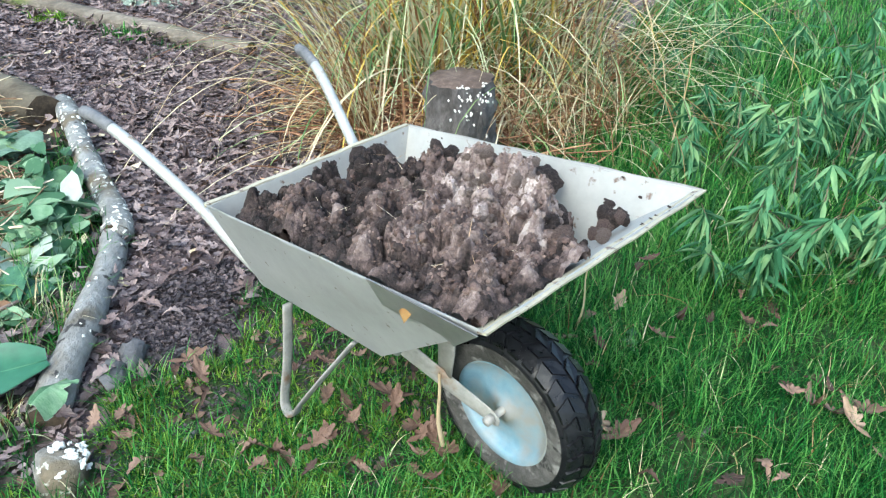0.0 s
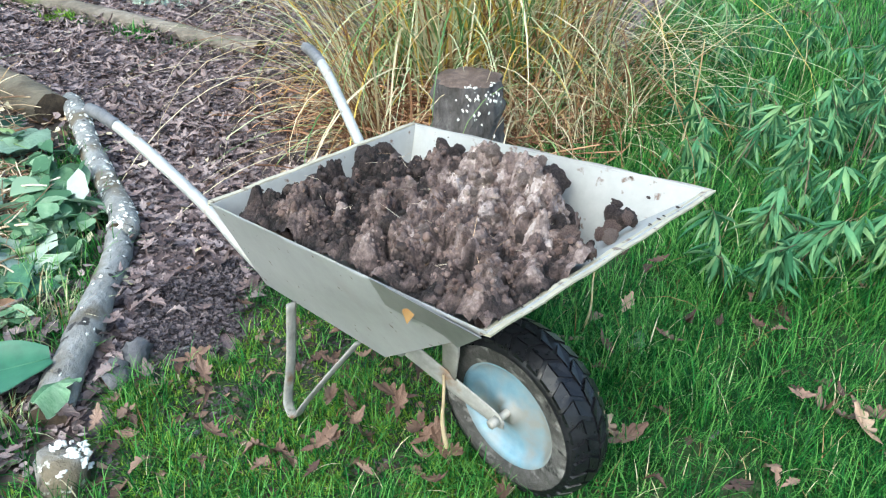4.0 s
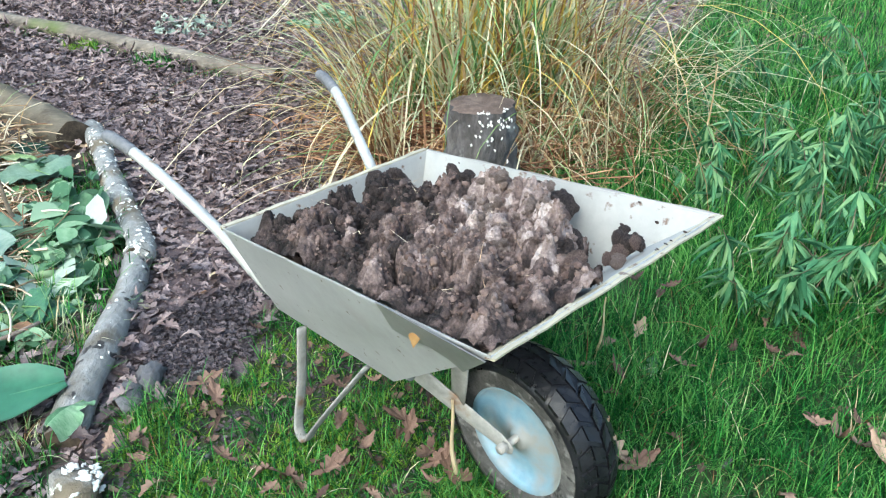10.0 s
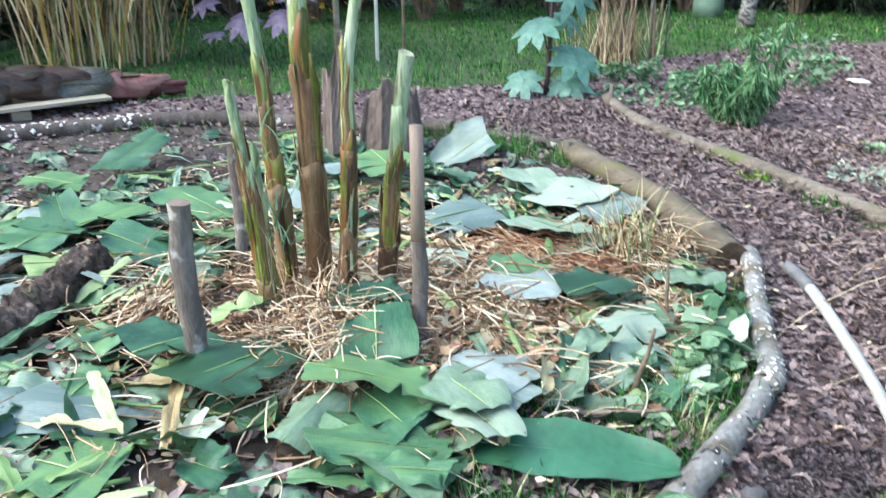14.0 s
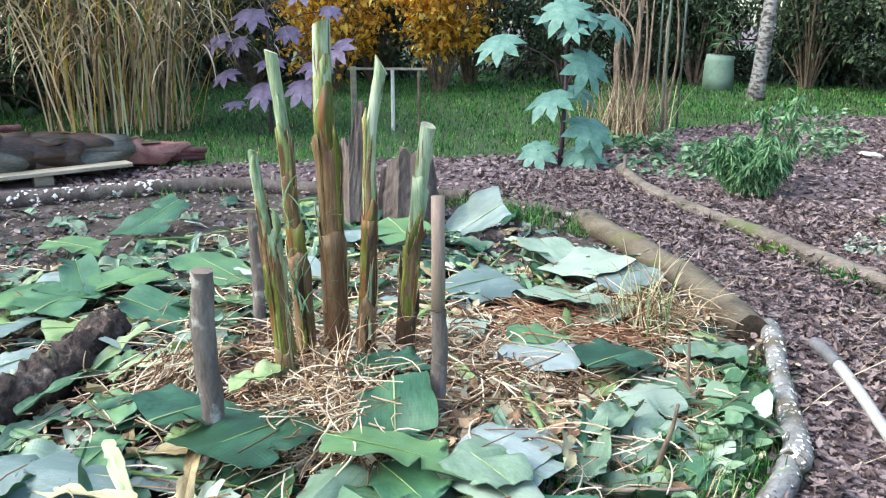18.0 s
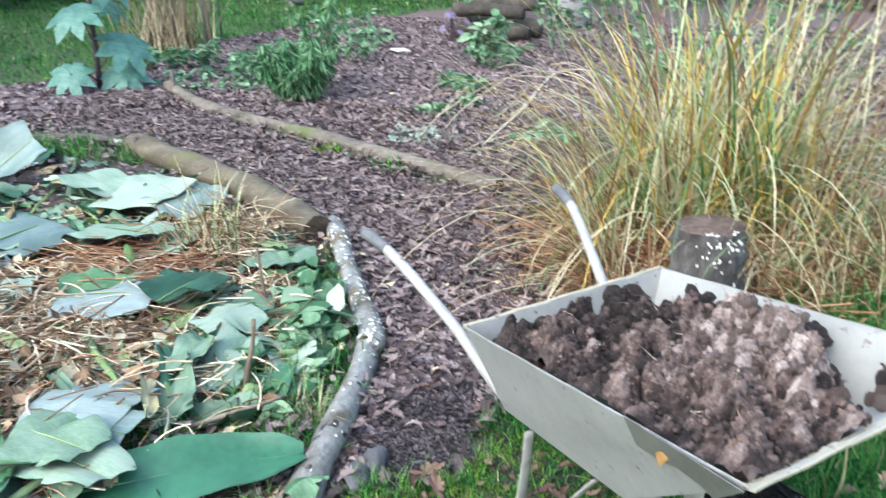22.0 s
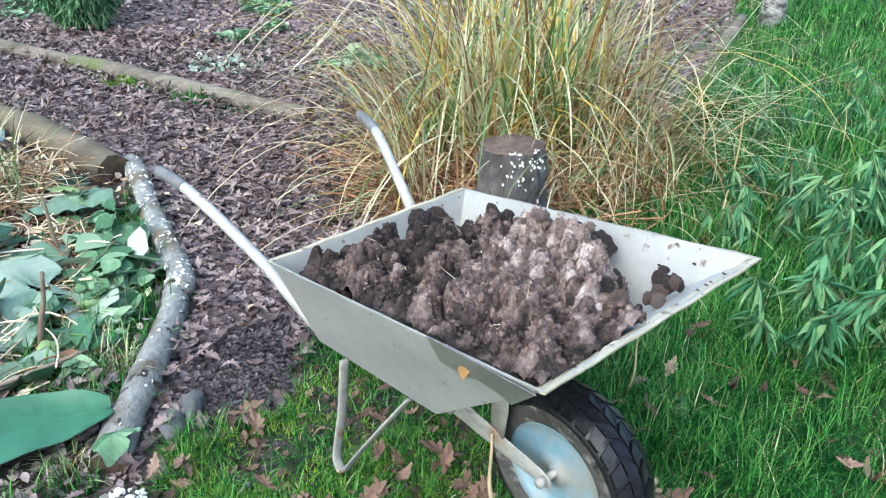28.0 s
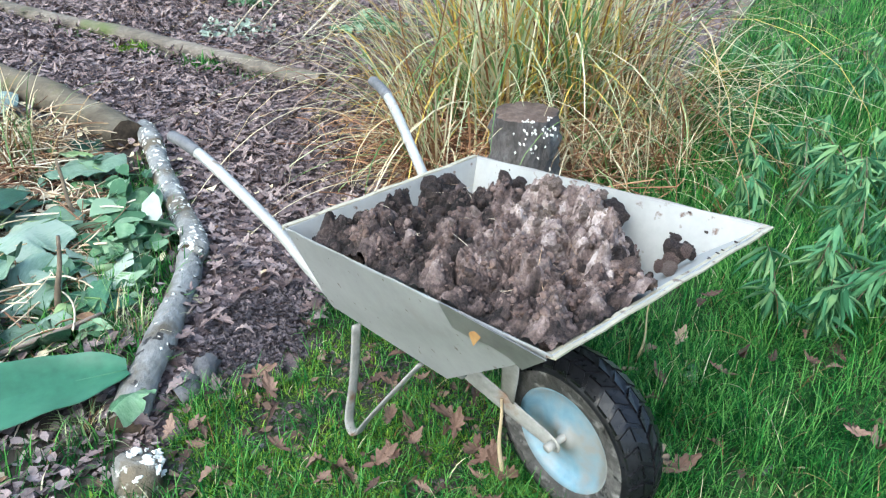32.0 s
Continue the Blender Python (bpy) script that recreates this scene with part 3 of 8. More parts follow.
gx, gy = axis_steps(-8.5, 3.5, 0.055, 600), axis_steps(-1.0, 8.5, 0.055, 600)
GX, GY = np.meshgrid(gx, gy)
JX, JY = GX + 0.05 * wob(GX, GY, 4) + 0.03 * wob(GX, GY, 11, 1), GY + 0.05 * wob(GX, GY, 4, 3) + 0.03 * wob(GX, GY, 11, 4)
lawn_mask = (inside(LAWN, JX, JY) | inside(BACKLAWN, JX, JY)).astype(np.float32)
bed_mask = inside(BED, JX, JY).astype(np.float32)
nx, ny = len(gx), len(gy)
ii, jj = np.meshgrid(np.arange(nx - 1), np.arange(ny - 1))
a0 = (jj * nx + ii).ravel()
gm = bpy.data.materials.new("ground_soil")
gm.use_nodes = True
gn, gl = gm.node_tree.nodes, gm.node_tree.links


def ramp_of(scale, cols, detail=8.0, vec=None):
    no, cr = gn.new("ShaderNodeTexNoise"), gn.new("ShaderNodeValToRGB")
    no.inputs["Scale"].default_value, no.inputs["Detail"].default_value, no.inputs["Roughness"].default_value = scale, detail, 0.7
    gl.new(gpos.outputs["Object"], no.inputs["Vector"])
    el = cr.color_ramp.elements
    while len(el) < len(cols):
        el.new(0.5)
    for i, c in enumerate(cols):
        el[i].position, el[i].color = 0.28 + 0.44 * i / (len(cols) - 1), (*c, 1)
    gl.new(no.outputs["Fac"], cr.inputs["Fac"])
    return no, cr


gpos = gn.new("ShaderNodeTexCoord")
_, c_mulch = ramp_of(14, [(0.07, 0.048, 0.048), (0.14, 0.098, 0.098), (0.22, 0.16, 0.16)])
_, c_lawn = ramp_of(24, [(0.055, 0.040, 0.028), (0.040, 0.052, 0.018), (0.035, 0.080, 0.018), (0.06, 0.13, 0.03)])
bumpn, c_bed = ramp_of(11, [(0.020, 0.015, 0.011), (0.055, 0.042, 0.032), (0.115, 0.092, 0.070)])
gb = gn["Principled BSDF"]
at1, at2, mx1, mx2 = gn.new("ShaderNodeAttribute"), gn.new("ShaderNodeAttribute"), gn.new("ShaderNodeMix"), gn.new("ShaderNodeMix")
at1.attribute_name, at2.attribute_name, mx1.data_type, mx2.data_type = "lawn", "bed", "RGBA", "RGBA"
gl.new(at1.outputs["Fac"], mx1.inputs["Factor"])
gl.new(c_mulch.outputs["Color"], mx1.inputs[6])
gl.new(c_lawn.outputs["Color"], mx1.inputs[7])
gl.new(at2.outputs["Fac"], mx2.inputs["Factor"])
gl.new(mx1.outputs[2], mx2.inputs[6])
gl.new(c_bed.outputs["Color"], mx2.inputs[7])
gl.new(mx2.outputs[2], gb.inputs["Base Color"])
gb.inputs["Roughness"].default_value = 0.85
gbp = gn.new("ShaderNodeBump")
gbp.inputs["Strength"].default_value, gbp.inputs["Distance"].default_value = 0.8, 0.02
gl.new(bumpn.outputs["Fac"], gbp.inputs["Height"])
gl.new(gbp.outputs["Normal"], gb.inputs["Normal"])
gme = mesh("ground", np.stack([GX.ravel(), GY.ravel(), gh(GX, GY).ravel()], 1), np.stack([a0, a0 + 1, a0 + nx + 1, a0 + nx], 1), gm)
for nm, v in (("lawn", lawn_mask), ("bed", bed_mask)):
    gme.attributes.new(nm, "FLOAT", "POINT").data.foreach_set("value", v.ravel())
thing("ground", "garden soil with grass, leaf mulch path and planting bed", "ground", None, gme, kind="structure")

# ---- logs that edge the bed and the path ----
def log(name, label, line, radius, material, z=0.0, rough=0.06, n=40, k=0.0, taper=0.85, segs=14):
    pts = spline([(x, y, gh(x, y) + radius * 0.7 + z) for x, y in line], n)
    pts[:, 2] += 0.006 * np.sin(np.linspace(0, 9, n) + k)
    pts[:, :2] += 0.008 * np.stack([np.sin(np.linspace(0, 11, n) + k), np.cos(np.linspace(0, 13, n) + k)], 1)
    rad = np.linspace(1, taper, n) * radius * (1 + 0.05 * np.sin(np.linspace(0, 21, n) + k))
    v, f = tube(pts, rad, segs, True, rough, k)
    ob = thing(name, label, "log", None, mesh(name, v, f[:-2], material))
    for cap, at in ((f[-2], 0), (f[-1], -1)):
        c = [v[i] for i in cap]
        mid = np.mean(c, 0)
        d = pts[0] - pts[1] if at == 0 else pts[-1] - pts[-2]
        d = d / np.linalg.norm(d)
        ring = np.array(c)
        inner = mid + (ring - mid) * 0.55 + d * 0.004
        vv = np.vstack([ring + d * 0.001, inner, [mid + d * 0.002]])
        s = len(c)
        ff = [(i, (i + 1) % s, s + (i + 1) % s, s + i) for i in range(s)] + [(s + i, s + (i + 1) % s, 2 * s) for i in range(s)]
        part("cut_end", mesh("cut_end", vv, ff, M["endgrain"]), ob, "dark cut end grain")
    return ob, pts, rad


def fungus_mesh(seed, n=7):
    """One lumpy white bracket."""
    r = np.random.default_rng(seed)
    m = 12
    u = np.linspace(0, 2 * math.pi, m, endpoint=False)
    lob = 1 + 0.3 * np.sin(u * (2 + seed % 3) + seed) + 0.2 * np.sin(u * 5 + 2 * seed)
    v = [(0.018 * q * lob[k] * math.cos(a), 0.014 * q * lob[k] * math.sin(a), 0.012 * h + r.normal(0, 0.0012)) for q, h in ((0.7, -0.5), (1.0, 0.0), (0.85, 0.45), (0.45, 0.75)) for k, a in enumerate(u)] + [(0, 0, 0.009)]
    f = [(k * m + i, k * m + (i + 1) % m, (k + 1) * m + (i + 1) % m, (k + 1) * m + i) for k in range(3) for i in range(m)] + [(3 * m + i, 3 * m + (i + 1) % m, 4 * m) for i in range(m)]
    return mesh("fungus", v, f, M["fungus"])


FUNGI = [fungus_mesh(i, 4 + i) for i in range(4)]


def grow_fungus(parent, pts, rad, n, seed, lo=0.0, hi=1.0, size=1.0, spread=1.2):
    r = np.random.default_rng(seed)
    for i in range(n):
        u = r.uniform(lo, hi) * (len(pts) - 1)
        a, w = int(min(u, len(pts) - 2)), u % 1
        p = pts[a] * (1 - w) + pts[a + 1] * w
        t = pts[a + 1] - pts[a]
        t = t / np.linalg.norm(t)
        side = np.cross(t, (0, 0, 1.0))
        side /= np.linalg.norm(side) + 1e-9
        up = np.cross(side, t)
        ang = r.normal(0, spread)
        d = up * math.cos(ang) + side * math.sin(ang)
        q = p + d * rad[a] * 1.0
        mt = Matrix.Translation(q) @ rot_to(d).to_4x4() @ Matrix.Diagonal((*(size * r.uniform(0.25, 0.8, 3) * (1, 1.2, 0.8)), 1))
        part("bracket_fungus", FUNGI[i % 4], parent, "", mt)


birch_log, bp_, br_ = log("birch_log", "lichened grey birch log crusted with white fungus, edging the bed", BIRCH_LINE[:4] + [(-0.820, 2.12)], 0.042, M["birch"], rough=0.07, n=40, taper=1.0, z=0.008)
grow_fungus(birch_log, bp_, br_, 170, 3, 0.02, 1.0, 0.60, 1.4)
lower_log, lp_, lr_ = log("birch_log", "smooth grey birch log with dark scars, edging the bed", [(-0.862, 2.22), (-0.832, 2.12)] + BIRCH_LINE[4:], 0.038, M["birch_smooth"], rough=0.04, n=40, taper=1.12, z=0.004, k=1.3)
grow_fungus(lower_log, lp_, lr_, 26, 4, 0.05, 0.95, 0.40, 1.4)
bark_chip, _, _ = log("bark_piece", "curled grey piece of bark lying beside the birch log", [(-0.655, 1.46), (-0.635, 1.53), (-0.62, 1.60)], 0.034, M["stone"], n=12, rough=0.25, z=-0.012)
v, f = tube([(-0.655, 1.18, -0.02), (-0.655, 1.20, 0.05), (-0.65, 1.21, 0.075)], [0.05, 0.05, 0.042], 14, True, 0.1)
small_stump = thing("small_stump", "low grey stump covered with white fungus", "stump", None, mesh("small_stump", v, f, M["birch"]))
r_ = np.random.default_rng(11)
for i in range(80):
    a, q = r_.uniform(0, 6.28), r_.uniform(0.1, 1) ** 0.5
    part("bracket_fungus", FUNGI[i % 4], small_stump, "", Matrix.Translation((-0.652 + 0.05 * q * math.cos(a), 1.205 + 0.05 * q * math.sin(a), 0.078 - 0.02 * q ** 3 - (0.03 if i % 5 == 0 else 0))) @ pose(0, 0, 0, 20 * math.sin(i), 20 * math.cos(2 * i), 50 * i) @ Matrix.Scale(0.18 + 0.5 * ((i * 37) % 80 / 80) ** 2, 4))
mossy_log, mp_, mr_ = log("mossy_log", "bare brown log with greenish moss, edging the mulch path", LOG_LINE, 0.079, M["bark_moss"], n=36, rough=0.05, k=1.0, taper=0.92)
right_log, rp_, rr_ = log("path_edge_log", "long thin grey-brown log edging the mulch path", RIGHT_LINE, 0.052, M["bark_grey"], n=60, k=2.0, taper=0.9)
back_log, kp_, kr_ = log("back_edge_log", "long dark log with white fungus patches behind the bed", BACK_LINE[1:], 0.060, M["bark"], n=60, k=3.0, taper=1.2)
grow_fungus(back_log, kp_, kr_, 110, 5, 0.62, 0.9, 1.6, 0.8)
log("thin_back_log", "thin dark branch edging the bed near the path", [(-3.08, 4.30), (-3.55, 4.38), (-4.15, 4.32)], 0.04, M["bark"], n=20, k=4.0)
for i, (x, y, h) in enumerate(((-6.02, 2.9, 0.17), (-5.62, 3.4, 0.15), (-3.95, 6.06, 0.2), (-3.05, 4.16, 0.13))):
    v, f = tube([(x, y, -0.03), (x, y, h)], [0.022, 0.019], 8, True, 0.08, i)
    thing("peg", "short wooden peg holding the edging log", "peg", None, mesh("peg", v, f, M["stakebark"]), group="pegs along the edging logs")

# rotten log at the edge of the bed
rl_pts = spline([(-3.16, 1.02, 0.13), (-2.92, 0.74, 0.11), (-2.72, 0.42, 0.10), (-2.55, 0.0, 0.09)], 90)
v, f = tube(rl_pts, 0.082 * (1 + 0.05 * np.sin(np.linspace(0, 23, 90)) + 0.05 * np.cos(np.linspace(0, 57, 90))), 40, True, 0.03, 2.0)
v[:, 2] += 0.026 * wob(v[:, 0], v[:, 1], 12) + 0.016 * wob(v[:, 0] + v[:, 2] * 2, v[:, 1], 34, 1.0)
v[:, 0] += 0.012 * wob(v[:, 1], v[:, 2], 17, 2.0)
v += rng.normal(0, 0.0042, v.shape)
thing("rotten_log", "crumbling dark rotten log lying on the cut leaves", "log", None, mesh("rotten_log", v, f, M["rotwood"]))


# ---- stakes round the banana plants ----
def stake(x, y, z0, z1, r, material, label, lean=(0, 0), top=None):
    n = 14
    t = np.linspace(0, 1, n)
    pts = np.stack([x + lean[0] * t + 0.004 * np.sin(t * 9 + x * 7), y + lean[1] * t + 0.004 * np.cos(t * 8 + y * 5), z0 + (z1 - z0) * t], 1)
    v, f = tube(pts, r * (1.03 - 0.1 * t + 0.04 * np.sin(t * 21 + x)), 12, True, 0.06, x)
    ob = thing("wooden_stake", label, "stake", None, mesh("wooden_stake", v, f[:-2], material), group="stakes round the banana plants")
    c = v[[i for i in f[-1]]]
    m = c.mean(0)
    vv = np.vstack([c + (0, 0, 0.001), m + (c - m) * 0.5 + (0, 0, 0.004), [m + (0, 0, 0.003)]])
    s = len(c)
    ff = [(i, (i + 1) % s, s + (i + 1) % s, s + i) for i in range(s)] + [(s + i, s + (i + 1) % s, 2 * s) for i in range(s)]
    part("top_end", mesh("top_end", vv, ff, M["endgrain"] if top is None else top), ob, "sawn top end")
    return ob


stake(-2.05, 0.87, 0.02, 0.655, 0.035, M["stakebark"], "thick dark stake with bark, driven into the bed", (0.0, 0.0), M["pale_wood"])
stake(-2.88, 1.55, 0.0, 0.575, 0.027, M["stakebark"], "dark wooden stake standing behind the banana stems", (0.0, 0.0))
rs = stake(-1.705, 1.475, 0.03, 0.475, 0.027, M["stakebark"], "dark stake with a pale stick fixed on top", (0.0, 0.0))
v, f = tube([(-1.712, 1.478, 0.46), (-1.716, 1.482, 0.65), (-1.722, 1.486, 0.83)], [0.023, 0.022, 0.021], 12, True, 0.04)
part("upper_stick", mesh("upper_stick", v, f, M["pale_wood"]), rs, "smooth pale upper stick")


# ---- banana plants, cut down to stumps ----
def wrap(line, rad, u0, u1, a0, span, slant, flare, mats, seed, frame_up=(1.0, 0, 0), n=12, m=13, thick=0.004):
    """A leaf sheath wrapped about a stem: from u0 to u1 along it, its free edge slanting and flared, with real thickness. mats: outside, cut edge."""
    q = np.random.default_rng(seed)
    count = len(line)
    tan = np.gradient(line, axis=0)
    tan /= np.linalg.norm(tan, axis=1)[:, None]
    vs = []
    for side in (0, 1):
        for i in range(n):
            t = i / (n - 1)
            for j in range(m):
                w = j / (m - 1)
                a = a0 + span * (1 - 0.12 * t) * (w - 0.5)
                uu = (u0 + (u1 + slant * (2 * w - 1 + 0.5 * math.sin(9 * w + seed)) - u0) * t) * (count - 1)
                uu = min(max(uu, 0), count - 1.001)
                k = int(uu)
                p = line[k] + (line[k + 1] - line[k]) * (uu - k)
                d = tan[k]
                e1 = np.array(frame_up) - d * np.dot(frame_up, d)
                e1 /= np.linalg.norm(e1)
                e2 = np.cross(d, e1)
                r = (rad[k] + (rad[k + 1] - rad[k]) * (uu - k)) + flare * max(0, t - 0.72) / 0.28 + 0.0012 * math.sin(5 * a + 3 * t + seed) - side * thick
                vs.append(p + r * (math.cos(a) * e1 + math.sin(a) * e2) + (0 if side else 1) * q.normal(0, 0.0006, 3))
    o = n * m
    fs, ix = [], []
    for i in range(n - 1):
        for j in range(m - 1):
            k = i * m + j
            fs += [(k, k + 1, k + m + 1, k + m), (o + k, o + k + m, o + k + m + 1, o + k + 1)]
            ix += [0, 0]
    for j in range(m - 1):
        k = (n - 1) * m + j
        fs.append((k, k + 1, o + k + 1, o + k))
        ix.append(1)
    for i in range(n - 1):
        for k, flip in ((i * m, 0), (i * m + m - 1, 1)):
            f = (k, k + m, o + k + m, o + k)
            fs.append(f[::-1] if flip else f)
            ix.append(1)
    return mesh("sheath", vs, fs, mats, ix)


SHEATH_WORDS = {"sheath": "dried dark brown leaf sheath", "olive": "yellowish olive leaf sheath, cut short", "stem": "", "palestem": "pale green leaf sheath"}


def banana(x, y, points, radii, seed, layers, label, slant=0.02, turn=0.0):
    """points: the stem's line as (dx, dy, z). layers: sheaths from the outermost in, as (end along the stem, colour, where it faces, how far it wraps)."""
    pts = spline([(x + a, y + b, c) for a, b, c in points], 30)
    rad = 0.9 * np.interp(np.linspace(0, 1, 30), np.linspace(0, 1, len(radii)), radii)
    top = np.interp(np.linspace(0, 1, 30), [0, 0.8, 1], [0.74, 0.86, 0.92])
    v, f = tube(pts, rad * top, 18, True, 0.04, seed)
    ang = np.arange(18) * 2 * math.pi / 18
    v[-18:, 2] += slant * np.cos(ang + turn)
    ob = part("banana_stem", mesh("banana_stem", v, f[:-2], M["palestem"]), plant, label)
    ring = v[-18:]
    m, s = ring.mean(0), 18
    d = pts[-1] - pts[-2]
    d = d / np.linalg.norm(d)
    vv = np.vstack([ring, m + (ring - m) * 0.80 + d * 0.003, m + (ring - m) * 0.66 - d * 0.030, m + (ring - m) * 0.3 - d * 0.034, [m - d * 0.034]])
    ff = [(q * s + i, q * s + (i + 1) % s, (q + 1) * s + (i + 1) % s, (q + 1) * s + i) for q in range(3) for i in range(s)] + [(3 * s + i, 3 * s + (i + 1) % s, 4 * s) for i in range(s)]
    part("cut_top", mesh("cut_top", vv, ff, M["stem_cut"]), ob, "pale freshly cut top")
    r = np.random.default_rng(seed)
    for k, (u1, key, face, span) in enumerate(layers):
        grow = 1.0 - 0.05 * k
        me = wrap(pts, rad * grow, 0.0 if k < 3 else 0.1, u1, math.radians(face), span, r.uniform(0.03, 0.09) * r.choice([-1, 1]), r.uniform(0.002, 0.009), [M[key], M["sheath_edge"]], seed * 31 + k)
        part("sheath", me, ob, SHEATH_WORDS[key])
    for k in range(7):
        # narrow split strips that peel away from the stem
        u = r.uniform(0.0, 0.5)
        me = wrap(pts, rad * 1.03, u, min(0.97, u + r.uniform(0.15, 0.35)), r.uniform(-2.4, 1.2), r.uniform(0.35, 0.9), r.uniform(-0.06, 0.06), r.uniform(0.0, 0.016), [M[("sheath", "olive", "sheath", "stem")[k % 4]], M["sheath_edge"]], seed * 77 + k, (1.0, 0, 0), 9, 5, 0.003)
        part("sheath", me, ob, "narrow split strip of sheath")
    return ob


plant = thing("banana_plant", "clump of banana stems cut back to bare green-brown stumps", "banana plant", Matrix.Translation((0, 0, 0)))
banana(-2.227, 1.262, [(0, 0, 0.03), (-0.012, -0.016, 0.30), (-0.024, -0.036, 0.61), (-0.037, -0.058, 0.82), (-0.043, -0.068, 0.93)], [0.040, 0.034, 0.028, 0.021, 0.018], 1, [(0.22, "sheath", -30, 5.0), (0.50, "sheath", 60, 3.0), (0.60, "stem", -60, 3.4), (0.66, "olive", 190, 3.6), (0.96, "palestem", -30, 4.6)], "slender green stem with brown sheaths", 0.012, 2.0)
banana(-2.37, 1.44, [(0, 0, 0.03), (-0.006, -0.01, 0.38), (-0.02, -0.03, 0.69), (-0.03, -0.04, 0.96), (-0.045, -0.065, 1.235)], [0.044, 0.040, 0.034, 0.028, 0.026], 2, [(0.36, "sheath", -40, 5.2), (0.44, "olive", 30, 4.0), (0.56, "olive", -70, 4.6), (0.74, "stem", -20, 3.6), (0.80, "palestem", 30, 3.2)], "tall slender green stem with split sheaths", 0.01, 1.0)
banana(-2.284, 1.516, [(0, 0, 0.03), (-0.003, -0.004, 0.39), (-0.006, -0.008, 0.75), (-0.014, -0.018, 1.05), (-0.012, -0.016, 1.325)], [0.056, 0.050, 0.047, 0.043, 0.036], 3, [(0.40, "sheath", -50, 5.6), (0.62, "sheath", 25, 3.4), (0.77, "olive", -80, 4.4), (0.74, "olive", 40, 3.4), (0.88, "stem", -40, 4.8)], "tallest brown and green banana stem", 0.016, 3.0)
banana(-2.131, 1.528, [(0, 0, 0.03), (0.003, 0.004, 0.34), (0.014, 0.017, 0.67), (0.02, 0.024, 0.965), (0.044, 0.054, 1.20)], [0.038, 0.034, 0.030, 0.024, 0.024], 4, [(0.28, "sheath", -30, 4.8), (0.52, "olive", -90, 3.0), (0.58, "sheath", 40, 3.6), (0.66, "stem", -70, 3.0)], "green stem with brown patches and a slanting cut", 0.03, 0.8)
banana(-2.116, 1.689, [(0, 0, 0.03), (0.011, 0.012, 0.30), (0.026, 0.029, 0.54), (0.045, 0.049, 0.77), (0.066, 0.071, 0.99)], [0.043, 0.038, 0.035, 0.032, 0.033], 5, [(0.26, "sheath", -30, 4.4), (0.46, "olive", 20, 4.0), (0.60, "olive", -80, 3.2), (0.78, "palestem", -20, 3.4)], "green stem with brown lower sheaths", 0.008, 0.0)
banana(-2.30, 1.33, [(0, 0, 0.05), (-0.02, -0.02, 0.4), (-0.02, -0.03, 0.70)], [0.030, 0.024, 0.017], 6, [(0.40, "olive", -30, 4.4), (0.74, "stem", 40, 3.2)], "short split green stem", 0.02, 1.6)
n = 34
wx, wy = rng.normal(-2.26, 0.05, n), rng.normal(1.34, 0.06, n)
part("shoot_tuft", blades("shoot_tuft", np.stack([wx, wy, rng.uniform(0.25, 0.75, n)], 1), rng.uniform(0, 6.28, n), rng.uniform(0.08, 0.22, n), rng.uniform(0.004, 0.010, n), rng.uniform(0.2, 0.8, n), rng.uniform(0.4, 1.8, n), M["weed"], 6), plant, "thin green shoots between the stems")["kind"] = "stuff"

# ---- wheelbarrow: x towards its wheel, standing on its legs ----
BARROW = pose(0.375, 1.105, 0.001, 3.18, 2.817, -48.416)
barrow = thing("wheelbarrow", "dull galvanised wheelbarrow with a pale blue wheel, standing on grass", "wheelbarrow", BARROW)
RT, FT, FB, RB = (-0.798, 0.279, 0.472), (-0.023, 0.282, 0.639), (-0.345, 0.197, 0.316), (-0.753, 0.203, 0.252)


def sheet(name, corners, material, under, label="", nu=14, nv=10, dent=0.004, k=0.0, t=0.003):
    """A slightly uneven steel sheet between four corners, with real thickness: outside and inside faces."""
    a, b, c, d = (np.array(q, float) for q in corners)
    nrm = np.cross(b - a, d - a)
    nrm /= np.linalg.norm(nrm)
    vs, fs, ix = [], [], []
    for side in (0, 1):
        for j in range(nv + 1):
            for i in range(nu + 1):
                u, w = i / nu, j / nv
                p = (a * (1 - u) + b * u) * (1 - w) + (d * (1 - u) + c * u) * w
                e = dent * math.sin(math.pi * u) * math.sin(math.pi * w) * math.sin(5 * u + 3 * w + k)
                vs.append(p + nrm * (e + (t if side else 0)))
    m = (nu + 1) * (nv + 1)
    for j in range(nv):
        for i in range(nu):
            q = j * (nu + 1) + i
            fs.append((q, q + nu + 1, q + nu + 2, q + 1))
            ix.append(0)
            fs.append((m + q, m + q + 1, m + q + nu + 2, m + q + nu + 1))
            ix.append(1)
    edge = [i for i in range(nu)] + [nu + j * (nu + 1) for j in range(nv)] + [nv * (nu + 1) + nu - i for i in range(nu)] + [(nv - j) * (nu + 1) for j in range(nv)]
    for q in range(len(edge)):
        x, y = edge[q], edge[(q + 1) % len(edge)]
        fs.append((x, y, y + m, x + m))
        ix.append(0)
    return part(name, mesh(name, vs, fs, [material, under], ix, False), tray, label)


def mir(p):
    return (p[0], -p[1], p[2])


